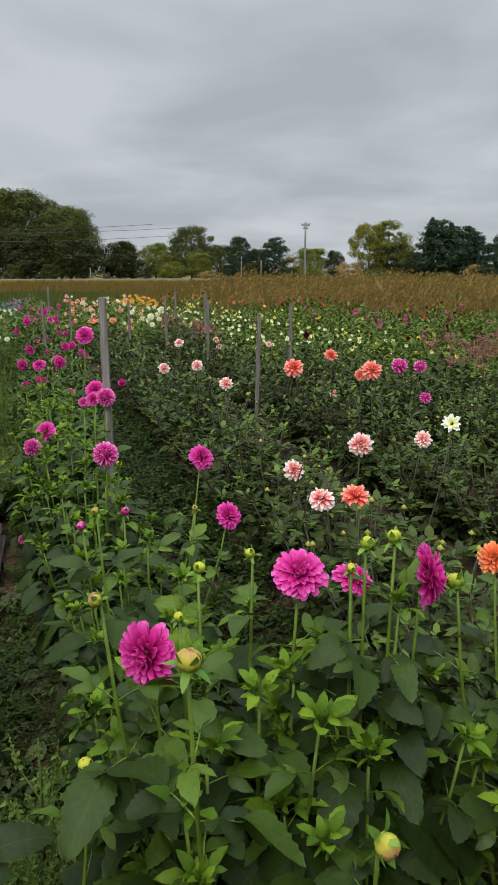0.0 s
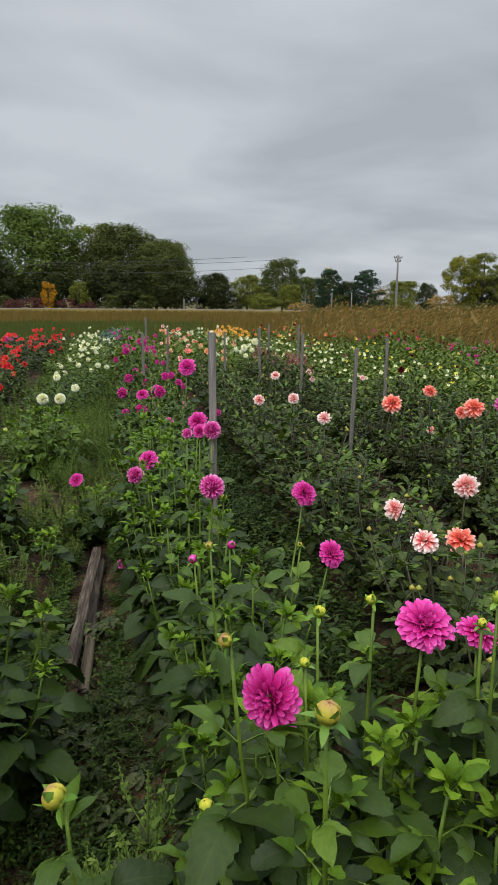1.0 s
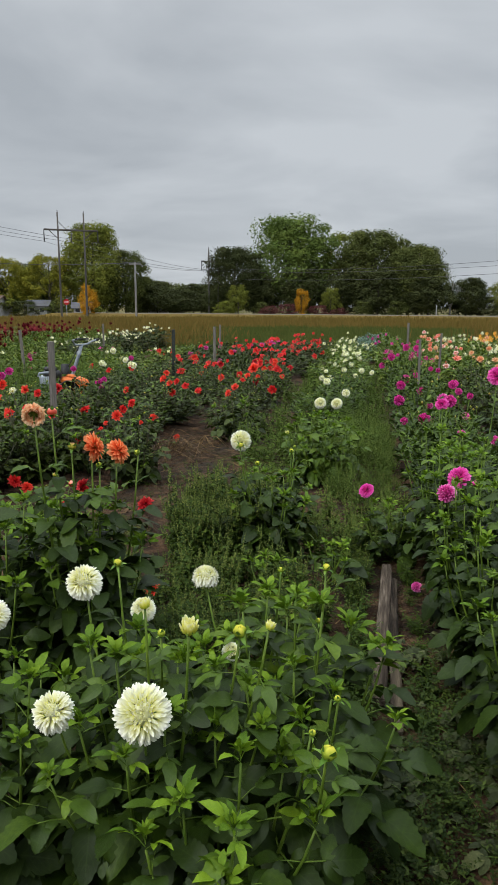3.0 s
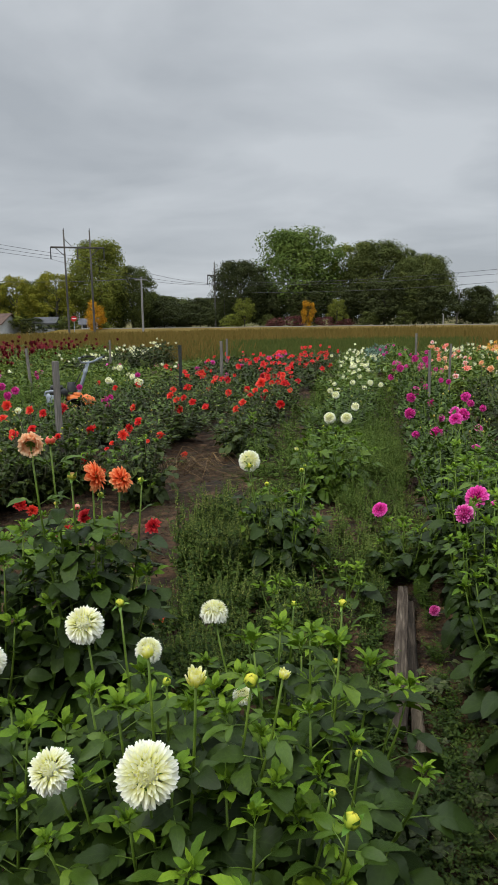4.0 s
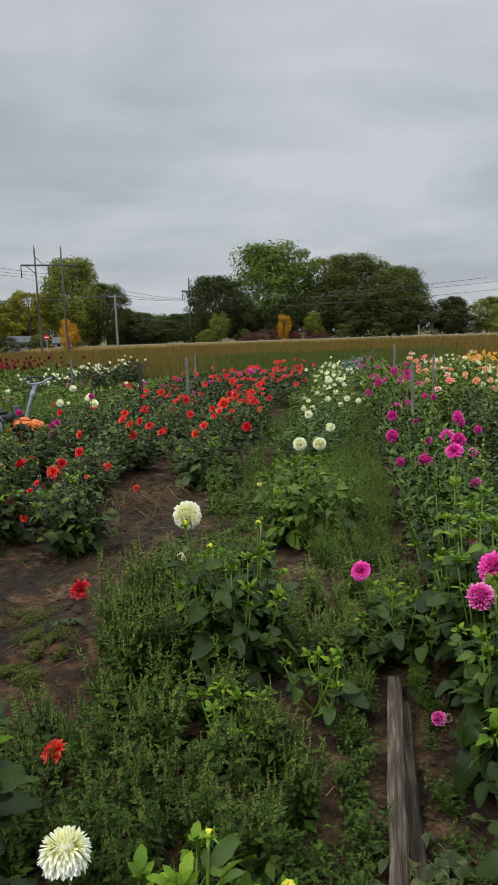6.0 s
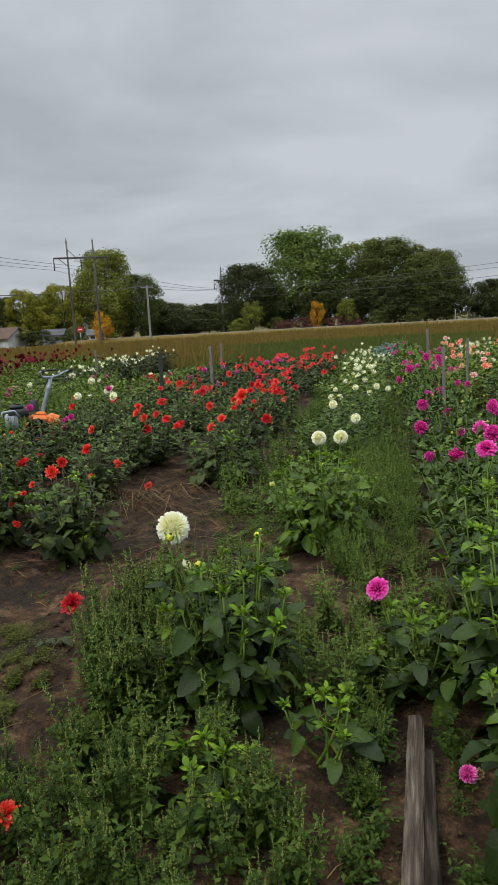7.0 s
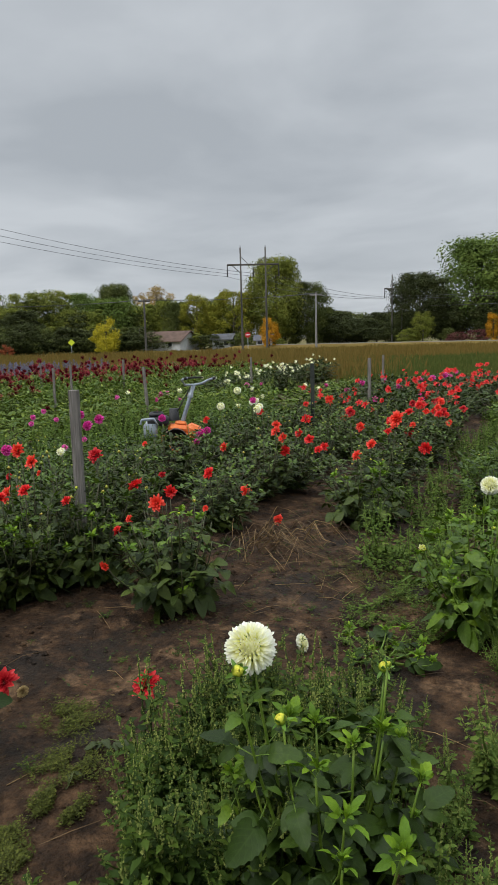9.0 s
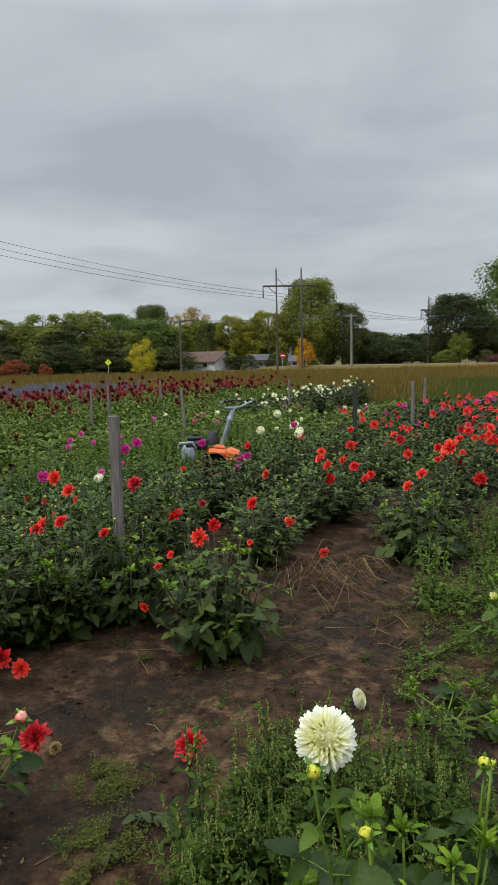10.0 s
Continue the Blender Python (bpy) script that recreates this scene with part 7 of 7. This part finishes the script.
bloom("white", -8.20, 10.02, 0.60, 0.118)
bloom("red", -4.93, 5.42, 0.50, 0.137)
bloom("red", -5.07, 5.19, 0.74, 0.120)
bloom("red", -5.38, 4.76, 0.80, 0.113)
bloom("red", -4.90, 4.61, 0.80, 0.087)
bloom("red", -6.07, 5.09, 0.38, 0.066)
bloom("red", -6.52, 5.51, 0.38, 0.073)
bloom("red", -6.61, 5.27, 0.38, 0.072)
bloom("red", -6.84, 5.22, 0.39, 0.085)
bloom("red", -4.97, 5.37, 0.23, 0.066)
bloom("red", -4.81, 5.16, 0.23, 0.062)
bloom("red", -5.56, 6.15, 0.38, 0.077)
bloom("red", -7.19, 7.18, 0.38, 0.070)
bloom("red", -5.70, 7.02, 0.50, 0.107)
bloom("red", -6.13, 7.19, 0.72, 0.085)
bloom("magenta", -6.57, 7.58, 0.54, 0.092)
bloom("magenta", -5.81, 4.88, 0.75, 0.097)
bloom("magenta", -6.48, 6.89, 0.75, 0.086)
bloom("magenta", -7.78, 6.81, 0.59, 0.131)
bloom("magenta", -7.86, 7.02, 0.64, 0.128)
bloom("magenta", -7.74, 6.69, 0.73, 0.117)
bloom("lilac", -7.37, 6.26, 0.44, 0.085)
bloom("lilac", -7.57, 6.63, 0.47, 0.070)
bloom("lilac", -8.13, 6.30, 0.64, 0.073)
bloom("lilac", -9.41, 6.93, 0.58, 0.070)
bloom("lilac", -8.14, 6.33, 0.71, 0.073)
bloom("lilac", -8.42, 6.78, 0.62, 0.070)
bloom("lilac", -8.49, 6.66, 0.73, 0.070)
bloom("red", -4.23, 7.75, 0.80, 0.150)
bloom("red", -5.09, 9.42, 0.50, 0.085)
bloom("red", -5.70, 10.75, 0.50, 0.108)
bloom("red", -5.64, 10.85, 0.50, 0.109)
bloom("red", -5.29, 10.53, 0.50, 0.104)
bloom("red", -4.12, 8.06, 0.50, 0.125)
bloom("red", -6.70, 13.24, 0.53, 0.149)
bloom("red", -6.95, 14.01, 0.50, 0.127)
bloom("red", -6.50, 12.01, 0.85, 0.107)
bloom("red", -4.70, 7.71, 0.83, 0.088)
bloom("red", -5.49, 7.54, 0.61, 0.121)
bloom("red", -5.70, 8.13, 0.51, 0.102)
bloom("red", -5.80, 8.38, 0.63, 0.130)
bloom("red", -6.06, 9.12, 0.78, 0.115)
bloom("red", -5.79, 8.36, 0.80, 0.074)
bloom("red", -6.94, 11.54, 0.53, 0.079)
bloom("red", -4.82, 6.43, 0.30, 0.100)
bloom("red", -4.50, 6.56, 0.30, 0.106)
bloom("white", -7.83, 9.72, 0.55, 0.130)
bloom("white", -7.82, 9.56, 0.63, 0.088)
bloom("red", -7.73, 9.62, 0.50, 0.128)


# ---- the rows farther off ----
def row(v, u0, u1, height, leaf, label, colours, share, step=0.5, seed=1, spread=0.06):
    """Dahlias along one row; blooms already placed go to their nearest plant, others are drawn from colours."""
    rng = random.Random(seed)
    plants, u = [], u0
    while u < u1:
        plants.append((field(u, v + rng.uniform(-spread, spread)), []))
        u += step * rng.uniform(0.85, 1.15)
    for b in list(BLOOMS):
        bu, bv = uv_of(b[0])
        if abs(bv - v) < 0.56 and u0 - 0.4 < bu < u1 + 0.4 and plants:
            q = min(plants, key=lambda p: np.linalg.norm(p[0][:2] - b[0][:2]))
            q[1].append(b)
            BLOOMS[:] = [o for o in BLOOMS if o is not b]
    for base, own in plants:
        flowers = list(own)
        while colours and rng.random() < share and len(flowers) < 5:
            flowers.append((None, rng.uniform(0.085, 0.125), rng.choice(colours)))
        row_dahlia(base, height * rng.uniform(0.85, 1.15), leaf, label, flowers, rng, 1)


row(-0.75, 5.0, 12.5, 0.68, "green", MAG, ["magenta"], 0.06, 0.48, 101)
row(-1.85, 0.9, 12.5, 0.62, "dark", "dark-leaved dahlia with pale pink blooms", ["pink", "peach"], 0.10, 0.45, 102)
row(-2.95, 0.9, 12.5, 0.66, "dark", "dark-leaved dahlia with coral-pink blooms", ["coral", "pink", "white"], 0.08, 0.48, 103)
row(-4.05, 2.0, 9.0, 0.62, "dark", "leafy dahlia with few lilac blooms", ["lilac"], 0.05, 0.5, 104)
row(0.37, 9.0, 13.0, 0.50, "green", WHITE, ["white"], 0.6, 0.55, 105, 0.15)
row(1.62, 8.6, 13.0, 0.52, "dark", RED, ["red"], 0.6, 0.5, 106, 0.15)
row(2.62, 7.6, 13.0, 0.52, "dark", RED, ["red"], 0.35, 0.5, 107, 0.15)
row(3.10, 4.7, 7.5, 0.62, "dark", RED, ["red"], 0.15, 0.42, 108, 0.1)
row(3.62, 4.5, 13.0, 0.56, "dark", "dark-leaved dahlia with red and magenta blooms", ["red", "magenta", "red", "white"], 0.18, 0.5, 109, 0.12)
row(4.6, 5.5, 9.6, 0.46, "green", "leafy dahlia with magenta and lilac blooms", ["magenta"], 0.08, 0.5, 110, 0.1)
row(4.5, 11.4, 13.0, 0.5, "green", WHITE, ["white", "magenta"], 0.4, 0.5, 111, 0.15)
row(5.5, 7.5, 9.8, 0.46, "green", "weedy dahlia with pale lilac pompon blooms", ["lilac"], 0.1, 0.6, 112, 0.1)


def far_row(v, u0, u1, height, mats, label, colours, per, step, seed, head_size=0.11, spread=0.2, category="plant", name="flower_row", rise=0.22):
    """A distant row joined into one mesh: leaves and blooms that cannot be counted from the walk."""
    rng, out, u = random.Random(seed), [], u0
    cols = sorted(set(colours))
    forms = {c: HEAD_PIECES[FORM[c], 0] for c in cols}
    while u < u1:
        b = field(u, v + rng.uniform(-spread, spread))
        k = height / 0.62 * rng.uniform(0.82, 1.15)
        m = np.array(pose(b[0], b[1], 0, 0, 0, rng.uniform(0, 360))) @ np.diag((1.1, 1.1, k, 1))
        p, tips, _ = rng.choice(LOW)
        out.append(moved(p, m))
        for _ in range(rng.randint(*per)):
            tip = (m @ np.append(rng.choice(tips) + np.array((rng.uniform(-0.15, 0.15), rng.uniform(-0.15, 0.15), rng.uniform(0.0, rise))), 1))[:3]
            c = rng.choice(colours)
            hp = moved(rng.choice(forms[c]), axes_z(tip, facing(rng), rng.uniform(0, 6), head_size * rng.uniform(0.75, 1.2)))
            out.append((hp[0], hp[1], np.where(hp[2] == 0, 4 + cols.index(c), 4 + cols.index(c)), hp[3]))
        u += step * rng.uniform(0.8, 1.2)
    ob = put(name, mesh_of(name, joined(out), list(mats) + [BUDTOP] + [PETAL[c] for c in cols]))
    tagged(ob, label, category, "distant flower rows", "stuff")


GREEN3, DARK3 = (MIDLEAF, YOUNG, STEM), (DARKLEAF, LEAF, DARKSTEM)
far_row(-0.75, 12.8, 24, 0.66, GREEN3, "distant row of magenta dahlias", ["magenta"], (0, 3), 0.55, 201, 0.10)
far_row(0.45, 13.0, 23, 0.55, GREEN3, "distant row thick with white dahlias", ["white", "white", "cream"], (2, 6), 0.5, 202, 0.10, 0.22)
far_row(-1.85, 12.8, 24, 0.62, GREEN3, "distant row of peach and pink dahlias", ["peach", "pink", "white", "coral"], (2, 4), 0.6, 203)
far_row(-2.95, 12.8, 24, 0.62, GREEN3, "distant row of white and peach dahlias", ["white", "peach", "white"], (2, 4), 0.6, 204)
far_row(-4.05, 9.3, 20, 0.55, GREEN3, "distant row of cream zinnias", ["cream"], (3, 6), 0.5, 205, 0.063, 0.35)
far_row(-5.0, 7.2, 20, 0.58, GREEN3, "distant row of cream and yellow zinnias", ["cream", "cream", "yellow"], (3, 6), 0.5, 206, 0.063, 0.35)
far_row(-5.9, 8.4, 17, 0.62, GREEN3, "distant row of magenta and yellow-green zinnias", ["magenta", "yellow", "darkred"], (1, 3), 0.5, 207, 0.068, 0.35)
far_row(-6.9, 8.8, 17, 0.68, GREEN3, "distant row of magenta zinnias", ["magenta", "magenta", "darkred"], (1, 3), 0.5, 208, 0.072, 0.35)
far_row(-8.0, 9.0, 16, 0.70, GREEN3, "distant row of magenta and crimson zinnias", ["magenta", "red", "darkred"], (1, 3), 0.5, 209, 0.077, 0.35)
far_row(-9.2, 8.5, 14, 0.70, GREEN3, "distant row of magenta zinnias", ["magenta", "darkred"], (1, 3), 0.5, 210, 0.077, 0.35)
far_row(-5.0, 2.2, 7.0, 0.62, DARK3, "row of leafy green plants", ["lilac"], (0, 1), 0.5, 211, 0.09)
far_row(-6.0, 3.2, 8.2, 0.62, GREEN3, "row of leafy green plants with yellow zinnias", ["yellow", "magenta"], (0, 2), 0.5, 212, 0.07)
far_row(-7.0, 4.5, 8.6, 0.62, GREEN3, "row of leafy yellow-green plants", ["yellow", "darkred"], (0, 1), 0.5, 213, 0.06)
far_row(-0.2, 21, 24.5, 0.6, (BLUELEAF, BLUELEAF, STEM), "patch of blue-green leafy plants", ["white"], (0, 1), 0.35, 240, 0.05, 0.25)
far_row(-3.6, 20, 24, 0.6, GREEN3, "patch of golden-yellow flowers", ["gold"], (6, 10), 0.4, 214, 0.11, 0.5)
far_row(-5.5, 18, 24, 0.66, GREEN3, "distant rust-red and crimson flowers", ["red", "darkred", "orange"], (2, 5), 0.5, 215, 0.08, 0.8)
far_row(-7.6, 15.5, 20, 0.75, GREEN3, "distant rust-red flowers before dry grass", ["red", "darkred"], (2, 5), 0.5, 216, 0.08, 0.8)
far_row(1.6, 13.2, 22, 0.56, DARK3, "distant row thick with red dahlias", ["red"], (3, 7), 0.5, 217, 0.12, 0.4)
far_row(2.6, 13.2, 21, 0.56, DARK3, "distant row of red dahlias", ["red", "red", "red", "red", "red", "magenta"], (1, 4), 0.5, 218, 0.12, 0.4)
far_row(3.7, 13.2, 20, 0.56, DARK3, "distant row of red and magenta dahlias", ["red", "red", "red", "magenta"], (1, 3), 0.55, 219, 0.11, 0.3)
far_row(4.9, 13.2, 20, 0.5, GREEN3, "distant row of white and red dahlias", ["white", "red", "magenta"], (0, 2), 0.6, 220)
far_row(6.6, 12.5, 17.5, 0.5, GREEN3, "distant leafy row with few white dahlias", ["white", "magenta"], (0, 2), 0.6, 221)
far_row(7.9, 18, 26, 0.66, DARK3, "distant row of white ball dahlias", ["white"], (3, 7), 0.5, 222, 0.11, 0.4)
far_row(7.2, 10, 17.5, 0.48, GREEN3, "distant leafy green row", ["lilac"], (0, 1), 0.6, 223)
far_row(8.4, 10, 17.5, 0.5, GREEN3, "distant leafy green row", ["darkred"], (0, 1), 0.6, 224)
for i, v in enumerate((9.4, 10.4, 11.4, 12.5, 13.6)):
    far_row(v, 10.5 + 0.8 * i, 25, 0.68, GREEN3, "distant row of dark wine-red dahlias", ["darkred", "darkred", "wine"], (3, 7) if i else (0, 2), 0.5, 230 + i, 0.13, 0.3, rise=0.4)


def tassels(name, label, v0, v1, u0, u1, count, colour, height, length, droop, seed):
    """Spikes or hanging tassels of small flowers on leafy stems, in one mesh."""
    rng, out = random.Random(seed), []
    for _ in range(count):
        p = field(rng.uniform(u0, u1), rng.uniform(v0, v1))
        h = height * rng.uniform(0.75, 1.15)
        top = np.array((p[0] + rng.uniform(-0.05, 0.05), p[1], h))
        out.append(tube([np.array((p[0], p[1], 0)), top], 0.006, 0.004, 3, 1))
        for j in range(6):
            a, z = j * 2.4, h * (0.25 + 0.1 * j)
            v, t, k, al = moved(rng.choice(LOW_LEAVES), axes((p[0], p[1], z), (math.cos(a), math.sin(a), 0.2), (0, 0, 1), 0.16))
            out.append((v, t, np.full(len(t), 2), al))
        for j in range(3):
            a = rng.uniform(0, 6.28)
            tip = top + np.array((math.cos(a) * length * 0.5 * droop, math.sin(a) * length * 0.5 * droop, length * (1 - 1.8 * droop * rng.random())))
            path = bezier(top, top + np.array((math.cos(a) * 0.1, math.sin(a) * 0.1, length * 0.5)), tip, 5)
            for q in range(16):
                s = q / 15
                o = np.array([np.interp(s, np.linspace(0, 1, 5), path[:, c]) for c in range(3)]) + np.array([rng.uniform(-0.02, 0.02) for _ in range(3)])
                w = (0.012 if droop > 0.9 else 0.022) * (1.1 - 0.6 * s)
                out.append(piece([o + (w, 0, -w), o + (-w, w, 0), o + (-w * 0.5, -w, 0), o + (0, 0, w * 1.4)], [(0, 1, 3), (1, 2, 3), (2, 0, 3)], 0, [rng.random()] * 4))
    ob = put(name, mesh_of(name, joined(out), [PETAL[colour], STEM, MIDLEAF]))
    tagged(ob, label, "plant", kind="stuff")


tassels("amaranth", "drooping dusty-pink amaranth tassels on leafy stems", -6.5, -5.0, 5.6, 7.6, 34, "amaranth", 0.66, 0.26, 1.0, 301)
tassels("celosia", "dark wine-red plume flowers in a distant bed", 11.5, 14.8, 15, 25, 110, "wine", 0.62, 0.22, 0.3, 302)
tassels("salvia", "violet-blue spikes of salvia in a distant bed", 15.4, 19, 15, 24, 190, "salvia", 0.62, 0.26, 0.1, 303)
tassels("red_amaranth", "dark red upright amaranth in the distant rows", -3.6, -3.0, 10.5, 14.5, 26, "amaranth", 0.5, 0.2, 0.3, 304)
